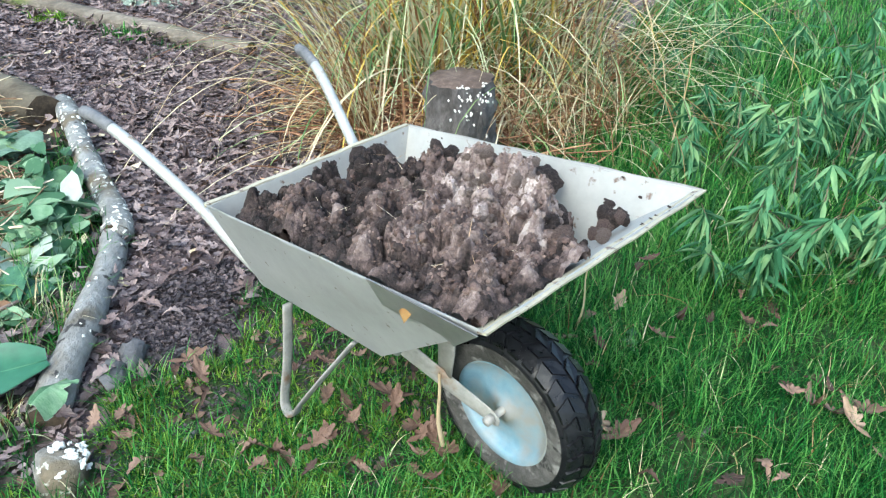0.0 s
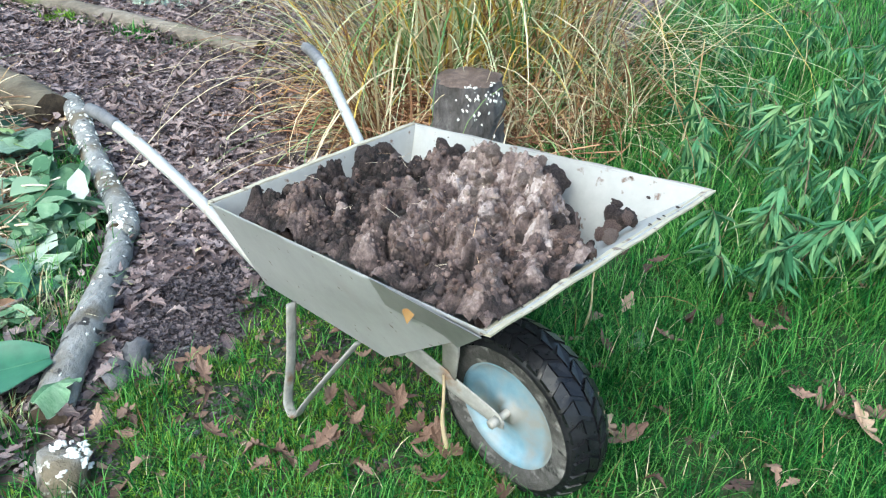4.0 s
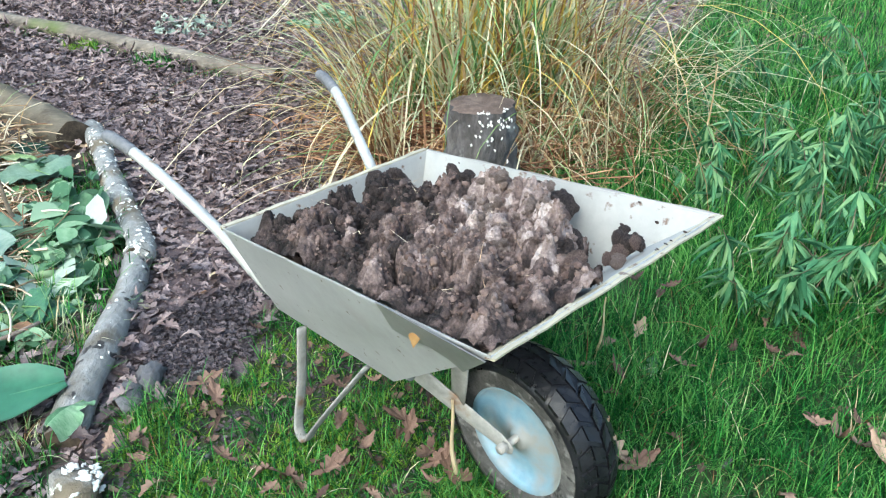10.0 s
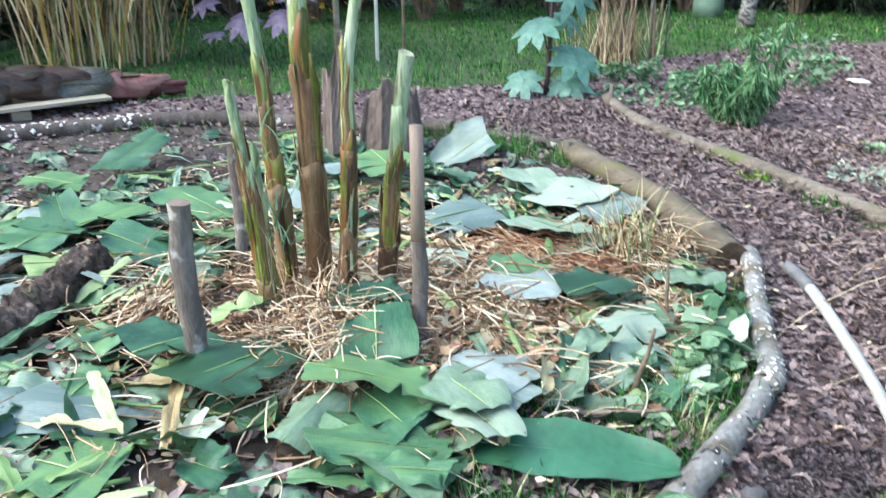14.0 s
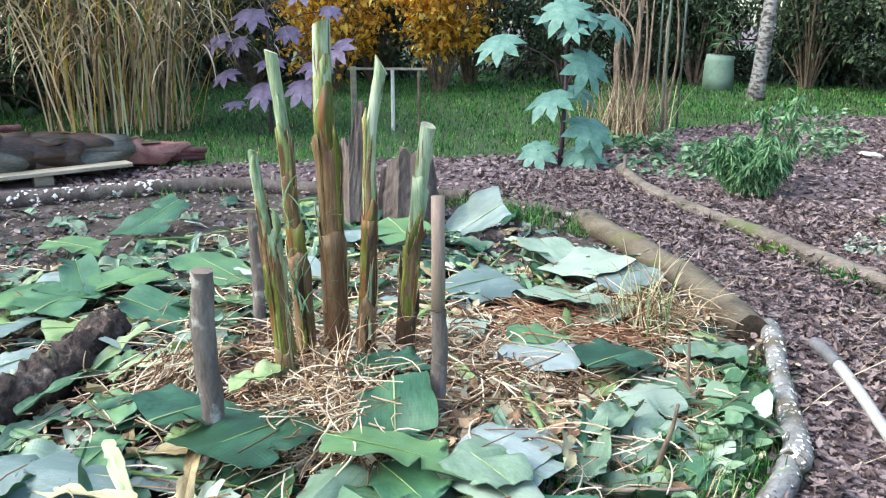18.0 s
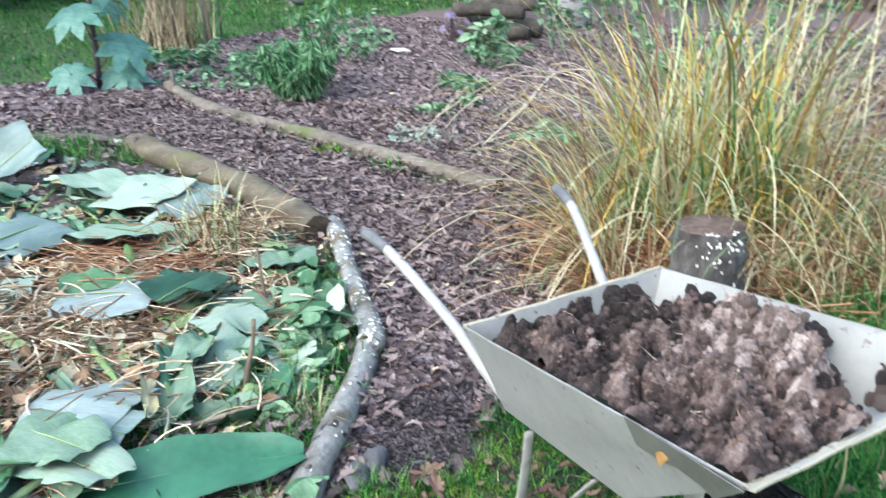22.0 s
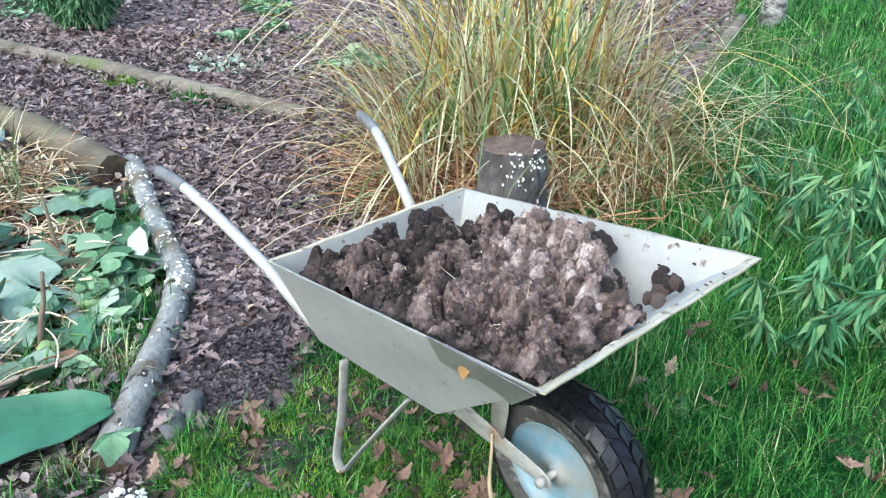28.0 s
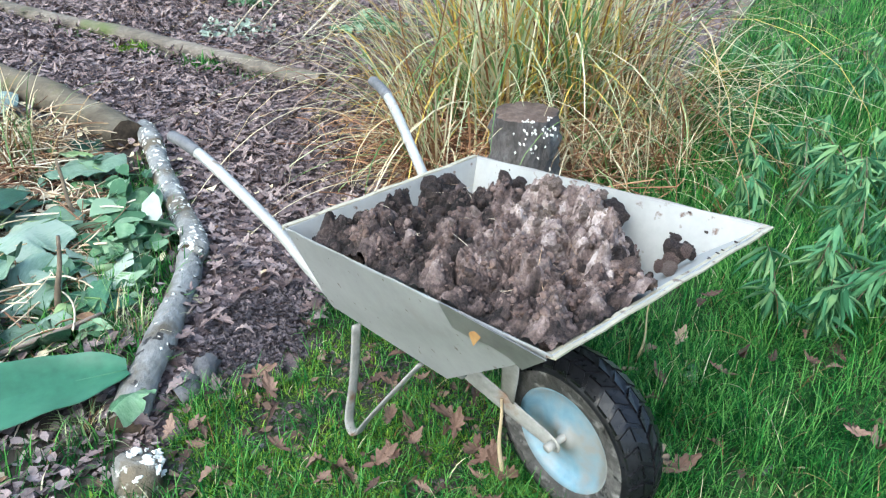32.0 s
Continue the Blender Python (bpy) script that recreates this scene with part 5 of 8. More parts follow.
# ---- cut banana leaves strewn over the bed ----
def leaf_blade(name, length, width, seed, tops, unders, ribm, cut0=0.0, cut1=0.0, droop=0.12, fold=0.25, tear=2, ripple=0.014, nu=20, nv=5, curl=0.16):
    """A banana leaf: two halves beside a midrib, folded along it and drooping, torn here and there. cut0, cut1: how much is cut off its ends."""
    r = np.random.default_rng(seed)
    us = np.linspace(cut0, 1 - cut1, nu + 1)
    w = width / 2 * np.sin(np.pi * np.clip(us * 0.9 + 0.07, 0, 1)) ** 0.55
    ph = r.uniform(0, 6.28, 4)
    slant, ragged = r.normal(0, 0.35, 2), tear > 0
    rag = {}
    for s in (-1, 1):
        rag[s] = 0.96 + 0.05 * np.sin(us * 9 + r.uniform(0, 6.28))
        for k in r.integers(2, nu - 1, tear):
            rag[s][k] *= r.uniform(0.35, 0.75)
    vs, fs, ix = [], [], []
    up = {}
    for side in (-1, 1):
        for i, u in enumerate(us):
            for j in range(nv + 1):
                q = j / nv
                x = (u - 0.5) * length + 0.05 * q * w[i] * 3
                y = side * q * w[i] * (rag[side][i] if ragged else 1.0)
                if ragged and i < 2 and cut0:
                    x += slant[0] * y + r.normal(0, 0.003)
                if ragged and i > nu - 2 and cut1:
                    x += slant[1] * y + r.normal(0, 0.003)
                z = fold * abs(y) * (1 if fold > 0 else 1) - droop * length * (2 * u - 1) ** 2 - 0.35 * droop * q ** 2 * width
                z += curl * math.sin(2.6 * u + ph[3]) * q * q * width + ripple * (math.sin(16 * u + ph[0] + side) * q + 0.6 * math.sin(31 * u + ph[1]) * q * q + 0.5 * math.sin(7 * u + 4 * q + ph[2]))
                up[side, i, j] = len(vs)
                vs.append((x, y, z))
    base = len(vs)
    vs += [(x, y, z - 0.0025) for x, y, z in vs]
    for side in (-1, 1):
        for i in range(nu):
            for j in range(nv):
                a, b, c, d = up[side, i, j], up[side, i + 1, j], up[side, i + 1, j + 1], up[side, i, j + 1]
                q = (a, b, c, d) if side > 0 else (a, d, c, b)
                fs.append(q)
                ix.append(0)
                fs.append(tuple(k + base for k in q[::-1]))
                ix.append(1)
    me = mesh(name, vs, fs, [tops, unders], ix)
    line = [(((u - 0.5) * length), 0, -droop * length * (2 * u - 1) ** 2 - 0.001) for u in us]
    return me, mesh(name + "_rib", *tube(line, np.interp(us, [0, 1], [0.0046, 0.0016]) * (0.6 + width), 6), ribm)


KINDS = []
for i, (ln, wd, c0, c1, dr, fo, te, mt, mu) in enumerate((
        (0.70, 0.26, 0.1, 0.3, 0.05, 0.12, 1, "ban_top", "ban_under"), (0.55, 0.24, 0.3, 0.2, 0.04, 0.20, 2, "ban_under", "ban_top"),
        (0.80, 0.22, 0.0, 0.35, 0.06, 0.30, 2, "ban_top", "ban_under"), (0.45, 0.28, 0.3, 0.35, 0.03, 0.10, 1, "ban_grey", "ban_top"),
        (0.60, 0.20, 0.2, 0.1, 0.08, -0.25, 3, "ban_under", "ban_top"), (0.50, 0.16, 0.3, 0.0, 0.10, -0.15, 2, "ban_dry", "ban_pale"),
        (0.38, 0.24, 0.35, 0.3, 0.03, 0.35, 1, "ban_top", "ban_under"), (0.42, 0.18, 0.1, 0.4, 0.05, -0.3, 2, "ban_pale", "ban_under"),
        (0.33, 0.26, 0.4, 0.3, 0.02, 0.08, 1, "ban_under", "ban_top"), (0.62, 0.30, 0.25, 0.25, 0.10, 0.4, 3, "ban_top", "ban_under"),
        (0.62, 0.11, 0.2, 0.2, 0.05, 0.25, 1, "ban_under", "ban_top"), (0.55, 0.12, 0.2, 0.2, 0.08, -0.3, 2, "ban_top", "ban_under"))):
    KINDS.append((*leaf_blade("banana_leaf", ln, wd, i, M[mt], M[mu], M["rib"], c0, c1, dr, fo, te), mt))
WORDS = {"ban_top": "dark green cut banana leaf, glossy side up", "ban_under": "pale green cut banana leaf, underside up", "ban_grey": "grey-green cut banana leaf lying flat", "ban_pale": "yellowish green wilting piece of banana leaf", "ban_dry": "brownish yellow dying piece of banana leaf"}
lr = np.random.default_rng(5)
CLUMP = (-2.2, 1.45)


def lay_leaf(k, x, y, z, yaw, pitch=0.0, roll=0.0, s=1.0, label=None):
    ob = thing("banana_leaf", label or WORDS[KINDS[k][2]], "leaf", Matrix.Translation((x, y, z)) @ pose(0, 0, 0, roll, pitch, yaw) @ Matrix.Scale(s, 4), KINDS[k][0], group="cut banana leaves on the bed")
    part("midrib", KINDS[k][1], ob)
    return ob


def join_leaves(name, label, todo):
    """Far leaf pieces, past counting, in one mesh."""
    mats, vs, fs, ix, o = [], [], [], [], 0
    for k, m in todo:
        for me in KINDS[k][:2]:
            co = np.empty(len(me.vertices) * 3)
            me.vertices.foreach_get("co", co)
            a = np.array(m)
            vs.append(co.reshape(-1, 3) @ a[:3, :3].T + a[:3, 3])
            for q in me.polygons:
                t = me.materials[q.material_index]
                if t not in mats:
                    mats.append(t)
                fs.append(tuple(v + o for v in q.vertices))
                ix.append(mats.index(t))
            o += len(me.vertices)
    thing(name, label, "leaves", None, mesh(name, np.vstack(vs), fs, mats, ix), kind="stuff")


count, rest = 0, []
while count < 700:
    x, y = lr.uniform(-6.2, -0.95), lr.uniform(-0.9, 4.2)
    if not inside(BED, np.array(x), np.array(y)) or not inside(BED, np.array(x + 0.16), np.array(y + 0.16)) or not inside(BED, np.array(x - 0.1), np.array(y + 0.3)):
        continue
    d = math.hypot(x - CLUMP[0], y - CLUMP[1])
    if d < 0.42 or (x > -1.25 and y < 1.75) or (-2.0 < x < -1.6 and 0.95 < y < 1.3) or (x < -4.6 and y > 1.9 and lr.random() < 0.7) or (x < -4.3 and y < 2.4 and lr.random() < 0.2) or (x > -1.5 and y > 1.7 and lr.random() < 0.45) or (-2.4 < x < -1.5 and 1.6 < y < 2.6 and lr.random() < 0.75) or (x < -4.4 and y > 1.2 and lr.random() < 0.5):
        continue
    k = int(lr.choice(12, p=[.05, .11, .06, .06, .10, .10, .06, .08, .10, .03, .14, .11]))
    s = lr.uniform(0.38, 0.80)
    z, yaw, pi_, ro = float(gh(x, y)) + 0.02 + 0.03 * lr.random(), lr.uniform(0, 360), lr.normal(0, 6), lr.normal(0, 9)
    if math.hypot(x, y) < 3.55:
        lay_leaf(k, x, y, z, yaw, pi_, ro, s)
    else:
        rest.append((k, Matrix.Translation((x, y, z)) @ pose(0, 0, 0, ro, pi_, yaw) @ Matrix.Scale(s, 4)))
    count += 1
join_leaves("leaf_pieces", "cut banana leaves covering the far part of the bed", rest)

# single leaves that stand out
me, rb = leaf_blade("long_leaf", 0.62, 0.21, 50, M["long_leaf"], M["ban_under"], M["dark_rib"], 0.0, 0.0, 0.02, 0.06, 0, 0.004, 24, 6, 0.06)
ob = thing("long_leaf", "whole long dark green leaf lying beside the birch log", "leaf", Matrix.Translation((-1.045, 1.325, 0.10)) @ pose(0, 0, 0, 9, -1, 30), me)
part("midrib", rb, ob, "dark centre rib")
me, rb = leaf_blade("grey_leaf", 0.62, 0.30, 51, M["ban_grey"], M["ban_under"], M["rib"], 0.0, 0.35, 0.02, 0.12, 0, 0.012)
ob = thing("grey_leaf", "large grey leaf propped upright, underside showing", "leaf", Matrix.Translation((-3.30, 3.50, 0.20)) @ pose(0, 0, 0, 38, -35, 40), me)
part("midrib", rb, ob)
me, rb = leaf_blade("hanging_leaf", 0.52, 0.26, 53, M["ban_top"], M["ban_under"], M["rib"], 0.2, 0.25, 0.20, 0.0, 1, 0.008)
ob = thing("hanging_leaf", "dark green pleated leaf folded over the straw", "leaf", Matrix.Translation((-1.66, 1.25, 0.20)) @ pose(0, 0, 0, 0, 40, -40), me)
part("midrib", rb, ob)
HERO = {}
for i, (kind, up, under) in enumerate((("top", "ban_top", "ban_under"), ("under", "ban_under", "ban_top"), ("grey", "ban_grey", "ban_top"), ("pale", "ban_pale", "ban_under"), ("weed", "weed", "ban_under"))):
    HERO[kind] = [leaf_blade("banana_leaf", 0.5 / (1 - c0 - c1), 0.25, 300 + 7 * i + j, M[up], M[under], M["rib"], c0, c1, 0.03, fo, 1, 0.011) for j, (c0, c1, fo) in enumerate(((0.25, 0.25, 0.10), (0.12, 0.30, -0.12), (0.30, 0.10, 0.22)))]
HERO_WORDS = {"top": "ban_top", "under": "ban_under", "grey": "ban_grey", "pale": "ban_pale", "weed": "ban_pale"}
hero_turn = np.random.default_rng(404)


def big_leaf(x, y, z, yaw, ln, wd, kind):
    """A leaf piece of its own size: length, width and which side shows."""
    me, rb = HERO[kind][int(hero_turn.integers(0, 3))]
    lift = 0.075 if -2.3 < x < -1.2 and 0.8 < y < 2.4 else 0.03
    m = Matrix.Translation((x, y, z + lift)) @ pose(0, 0, 0, hero_turn.normal(0, 7), hero_turn.normal(0, 5), yaw) @ Matrix.Diagonal((min(ln, 0.46) / 0.5 * 1.1, min(wd, 0.33) / 0.25 * 1.1, 0.8, 1))
    ob = thing("banana_leaf", WORDS[HERO_WORDS[kind]], "leaf", m, me, group="cut banana leaves on the bed")
    part("midrib", rb, ob)


big_leaf(-1.89, 0.87, 0.13, 93, 0.38, 0.4, "top")
big_leaf(-2.24, 0.47, 0.08, 40, 0.39, 0.22, "grey")
big_leaf(-2.16, 0.85, 0.12, 94, 0.23, 0.27, "top")
big_leaf(-1.51, 1.16, 0.12, 32, 0.33, 0.2, "top")
big_leaf(-1.37, 1.29, 0.11, -10, 0.22, 0.21, "under")
big_leaf(-1.38, 1.47, 0.09, 4, 0.24, 0.27, "grey")
big_leaf(-1.94, 1.5, 0.14, 56, 0.25, 0.16, "top")
big_leaf(-1.68, 2.06, 0.1, 26, 0.27, 0.27, "grey")
big_leaf(-1.50, 2.16, 0.1, 80, 0.24, 0.20, "top")
big_leaf(-1.27, 2.07, 0.08, 74, 0.22, 0.18, "under")
big_leaf(-2.34, 3.25, 0.08, 87, 0.46, 0.44, "under")
big_leaf(-2.2, 2.72, 0.09, -22, 0.52, 0.45, "under")
big_leaf(-2.52, 2.6, 0.1, 84, 0.35, 0.45, "grey")
big_leaf(-2.14, 3.15, 0.08, 84, 0.37, 0.44, "grey")
big_leaf(-4.8, 1.93, 0.1, 115, 0.78, 0.45, "top")
big_leaf(-3.94, 1.2, 0.1, -16, 0.71, 0.17, "top")
big_leaf(-3.29, 1.26, 0.09, 24, 0.33, 0.25, "top")
big_leaf(-3.52, 0.77, 0.09, 46, 0.22, 0.45, "grey")
big_leaf(-3.1, 0.66, 0.09, 99, 0.22, 0.28, "grey")
big_leaf(-3.66, 0.99, 0.1, 129, 0.23, 0.35, "top")
big_leaf(-3.75, 1.79, 0.09, 6, 0.55, 0.41, "top")
big_leaf(-3.74, 1.35, 0.1, 92, 0.3, 0.24, "top")
big_leaf(-3.47, 2.9, 0.12, -26, 0.69, 0.45, "top")
big_leaf(-3.67, 2.77, 0.1, 46, 0.34, 0.26, "grey")
big_leaf(-1.17, 1.78, 0.07, 88, 0.24, 0.14, "under")
big_leaf(-1.86, 2.11, 0.11, 20, 0.22, 0.14, "top")
big_leaf(-1.4, 2.67, 0.07, -28, 0.18, 0.28, "under")
big_leaf(-2.7, 1.01, 0.1, 49, 0.18, 0.14, "grey")
big_leaf(-2.48, 0.79, 0.1, 101, 0.15, 0.25, "top")
big_leaf(-2.27, 0.65, 0.08, 123, 0.17, 0.14, "top")
big_leaf(-3.94, 0.98, 0.08, 10, 0.35, 0.38, "top")
big_leaf(-2.2, 1.08, 0.13, 70, 0.17, 0.12, "pale")
big_leaf(-2.08, 0.73, 0.08, 86, 0.12, 0.14, "under")
big_leaf(-3.99, 1.23, 0.08, 26, 0.41, 0.22, "grey")
big_leaf(-3.27, 0.98, 0.08, 68, 0.33, 0.2, "pale")
big_leaf(-3.92, 0.88, 0.08, 34, 0.18, 0.35, "top")
big_leaf(-4.57, 1.45, 0.08, 35, 0.32, 0.26, "top")
big_leaf(-2.87, 1.3, 0.09, 63, 0.2, 0.23, "under")
big_leaf(-3.15, 1.6, 0.08, 15, 0.3, 0.27, "top")
big_leaf(-2.11, 2.06, 0.1, 27, 0.19, 0.18, "under")
big_leaf(-2.67, 3.31, 0.08, -36, 0.46, 0.32, "under")
big_leaf(-1.86, 2.67, 0.08, 93, 0.28, 0.18, "under")
big_leaf(-1.14, 1.9, 0.07, -37, 0.17, 0.12, "top")
big_leaf(-0.98, 1.79, 0.06, -1, 0.08, 0.14, "top")
big_leaf(-1.86, 0.43, 0.06, 22, 0.24, 0.25, "top")
big_leaf(-1.57, 0.96, 0.1, 113, 0.25, 0.16, "under")
big_leaf(-1.37, 0.92, 0.1, 56, 0.33, 0.14, "top")
big_leaf(-1.24, 0.93, 0.08, 41, 0.19, 0.11, "top")
big_leaf(-1.65, 0.66, 0.06, 15, 0.14, 0.13, "top")
big_leaf(-1.27, 0.99, 0.06, 7, 0.37, 0.24, "weed")
big_leaf(-1.42, 1.09, 0.08, -11, 0.26, 0.18, "top")
big_leaf(-1.35, 1.39, 0.07, -9, 0.29, 0.19, "grey")
big_leaf(-1.39, 1.29, 0.07, -17, 0.39, 0.21, "under")
big_leaf(-1.26, 1.79, 0.07, 84, 0.16, 0.11, "under")
big_leaf(-1.07, 1.68, 0.06, 57, 0.14, 0.11, "under")



for x, y, yaw, ln, wd, kind in ((-1.54, 2.26, 60, 0.30, 0.24, "top"), (-1.36, 2.18, 20, 0.22, 0.16, "under"), (-1.29, 2.03, 100, 0.20, 0.15, "under"), (-1.38, 1.95, 30, 0.24, 0.14, "top"), (-1.31, 1.82, 0, 0.26, 0.13, "under"), (-1.17, 1.75, 60, 0.24, 0.12, "weed"), (-1.12, 1.92, 110, 0.17, 0.12, "under"), (-0.98, 1.80, 40, 0.14, 0.12, "top"), (-1.13, 1.56, 25, 0.26, 0.10, "under"), (-1.04, 1.66, 70, 0.18, 0.10, "pale"), (-1.40, 2.69, 70, 0.22, 0.18, "under"), (-1.22, 1.62, 120, 0.24, 0.12, "under"), (-1.46, 2.05, 80, 0.22, 0.14, "pale"), (-1.02, 2.02, 10, 0.15, 0.12, "weed"), (-1.20, 2.15, 50, 0.18, 0.13, "weed"), (-1.48, 1.72, 15, 0.24, 0.16, "top")):
    big_leaf(x, y, 0.035, yaw, ln, wd, kind)


big_leaf(-0.735, 1.38, 0.064, 70, 0.10, 0.075, "weed")


def petiole(x, y, z, yaw, ln, r, pitch=0.0):
    t = np.linspace(-0.5, 0.5, 9)
    v, f = tube(np.stack([t * ln, 0.03 * np.sin(t * 5) * ln, -0.12 * ln * t * t], 1), r * (1 - 0.5 * (t + 0.5)), 8, True, 0.05)
    thing("leaf_stalk", "thick yellow-green cut banana leaf stalk", "leaf stalk", Matrix.Translation((x, y, z)) @ pose(0, 0, 0, 0, pitch, yaw), mesh("leaf_stalk", v, f, M["rib"]), group="cut leaf stalks on the bed")


petiole(-1.27, 1.66, 0.11, -62, 0.5, 0.013, 4)
petiole(-1.33, 1.70, 0.10, -50, 0.45, 0.012, 3)
petiole(-1.75, 1.80, 0.13, -20, 0.6, 0.016)
petiole(-1.55, 2.05, 0.11, -45, 0.5, 0.016)
for i in range(60):
    x, y = lr.uniform(-5.0, -1.1), lr.uniform(-0.4, 3.4)
    if inside(BED, np.array(x), np.array(y)) and inside(BED, np.array(x + 0.22), np.array(y + 0.25)) and inside(BED, np.array(x + 0.3), np.array(y)) and math.hypot(x - CLUMP[0], y - CLUMP[1]) > 0.4:
        petiole(x, y, float(gh(x, y)) + 0.06, lr.uniform(0, 360), lr.uniform(0.2, 0.5), lr.uniform(0.005, 0.014), lr.normal(0, 6))
# pale broken bits and the white leaf by the log
v = [(0, 0, 0), (0.035, 0.03, 0.012), (0.05, 0.08, 0.004), (0.02, 0.13, 0.012), (-0.02, 0.14, 0.004), (-0.045, 0.09, 0.012), (-0.035, 0.03, 0.004), (0, 0.07, 0.02)]
pale = mesh("pale_leaf", v, [(i, (i + 1) % 7, 7) for i in range(7)], M["pale_leaf"])
thing("pale_leaf", "whitish heart-shaped leaf leaning by the birch log", "leaf", Matrix.Translation((-1.03, 2.28, 0.03)) @ pose(0, 0, 0, 58, 0, -30), pale)
for x, y, s in ((-4.55, 2.26, 1.5), (-4.45, 2.34, 1.2), (-2.9, 1.0, 1.0), (-3.2, 2.1, 1.3), (-2.2, 2.9, 1.1)):
    thing("pale_leaf", "whitish torn piece of leaf lying on the bed", "leaf", Matrix.Translation((x, y, gh(x, y) + 0.06)) @ pose(0, 0, 0, 25, 10, x * 200) @ Matrix.Scale(s, 4), pale, group="pale leaf pieces")

# ---- straw and roots heaped round the stems ----
def strands(name, n, cx, cy, sx, sy, z, zs, ln, r, material, seed, curl=0.5, test=None, face=None):
    q = np.random.default_rng(seed)
    segs, k = 5, 3
    pos = np.stack([q.normal(cx, sx, n), q.normal(cy, sy, n)], 1)
    if test is not None:
        pos = pos[test(pos[:, 0], pos[:, 1])]
        n = len(pos)
    zz = gh(pos[:, 0], pos[:, 1]) + z + np.abs(q.normal(0, zs, n))
    yaw, pit, L = (q.uniform(0, 6.28, n) if face is None else q.normal(face, 0.25, n)), q.normal(0, 0.25, n), q.uniform(0.5, 1.3, n) * ln
    t = np.linspace(-0.5, 0.5, segs + 1)
    bend = q.normal(0, curl, n)
    lx = L[:, None] * t
    ly = bend[:, None] * L[:, None] * (t ** 2 - 0.08)
    lz = -0.35 * L[:, None] * np.abs(bend[:, None]) * t ** 2 * 1.5
    rad = r * q.uniform(0.6, 1.4, n)
    a = np.arange(k) * 2 * math.pi / k
    v = np.stack([np.repeat(lx[:, :, None], k, 2), ly[:, :, None] + rad[:, None, None] * np.cos(a), lz[:, :, None] + rad[:, None, None] * np.sin(a)], 3).reshape(n, -1, 3)
    f = [(i * k + j, i * k + (j + 1) % k, (i + 1) * k + (j + 1) % k, (i + 1) * k + j) for i in range(segs) for j in range(k)]
    return many(name, v, f, (np.concatenate([pos, zz[:, None]], 1), turns(yaw, pit, np.zeros(n))), material)


def well_in(x, y):
    return inside(BED, x + 0.22, y + 0.1) & inside(BED, x, y) & inside(BED, x + 0.05, y + 0.3)


thing("straw", "golden straw and dry roots heaped round the banana stems", "straw", None, strands("straw", 1500, -2.06, 1.40, 0.19, 0.21, 0.0, 0.035, 0.18, 0.0024, M["straw"], 1, 1.0), kind="stuff")
thing("straw", "loose straw scattered over the bed beside the path", "straw", None, strands("straw", 3200, -1.78, 1.92, 0.28, 0.33, 0.0, 0.050, 0.19, 0.0030, M["straw"], 2, 0.9, well_in), kind="stuff")
thing("dry_stalks", "reddish dry stalks lying side by side near the mossy log", "straw", None, strands("dry_stalks", 300, -1.85, 2.45, 0.15, 0.14, 0.03, 0.040, 0.34, 0.0028, M["red_straw"], 12, 0.3, well_in, 0.6), kind="stuff")
thing("dry_stalks", "reddish dry stalks strewn between the cut leaves", "straw", None, strands("dry_stalks", 600, -1.85, 2.35, 0.3, 0.42, 0.0, 0.04, 0.28, 0.0024, M["red_straw"], 13, 0.6, well_in), kind="stuff")
thing("straw", "pile of straw in front of the banana clump", "straw", None, strands("straw", 1300, -1.90, 1.20, 0.085, 0.13, 0.01, 0.055, 0.17, 0.0024, M["straw"], 3, 1.3), kind="stuff")
thing("straw", "shredded straw hanging down before the banana stems", "straw", None, strands("straw", 900, -1.84, 1.15, 0.10, 0.07, 0.03, 0.05, 0.20, 0.0026, M["straw"], 33, 1.2), kind="stuff")
thing("straw", "sheaf of pale straw lying beside the grey stake", "straw", None, strands("straw", 200, -2.50, 0.98, 0.05, 0.06, 0.05, 0.04, 0.24, 0.003, M["straw"], 14, 0.4, None, -0.9), kind="stuff")
thing("straw", "thin layer of dry stalks on the bed", "straw", None, strands("straw", 1500, -2.6, 1.4, 0.8, 0.75, 0.02, 0.04, 0.20, 0.0025, M["straw"], 4, 0.6, well_in), kind="stuff")
thing("straw", "tangled straw and yellowed stalks in front of the stake", "straw", None, strands("straw", 1100, -1.30, 2.25, 0.16, 0.30, 0.02, 0.03, 0.20, 0.0024, M["straw"], 24, 0.8, well_in), kind="stuff")
M["tan_shred"] = mat("tan_shredded_leaf", [(0.16, 0.09, 0.05), (0.34, 0.22, 0.13), (0.52, 0.39, 0.25), (0.62, 0.54, 0.36)], 8, 50, 0.75, 0.2, island=1.4)
# narrow torn strips of leaf between the larger pieces
STRIPS = [(*leaf_blade("leaf_strip", ln, wd, 700 + i, M[mt], M[mu], M["rib"], 0.15, 0.15, 0.05, fo, 1, 0.008, 12, 3), w) for i, (ln, wd, fo, mt, mu, w) in enumerate((
    (0.50, 0.055, 0.3, "ban_pale", "ban_under", "narrow yellow-green torn strip of leaf"), (0.42, 0.045, -0.3, "ban_under", "ban_top", "narrow pale green torn strip of leaf"),
    (0.55, 0.05, 0.4, "ban_dry", "ban_pale", "narrow brown dying strip of leaf"), (0.45, 0.06, 0.2, "ban_top", "ban_under", "narrow dark green torn strip of leaf"),
    (0.36, 0.04, 0.5, "ban_dry", "ban_dry", "short brown withered strip of leaf"), (0.48, 0.05, 0.3, "weed", "ban_under", "fresh green torn strip of leaf")))]
sq = np.random.default_rng(515)
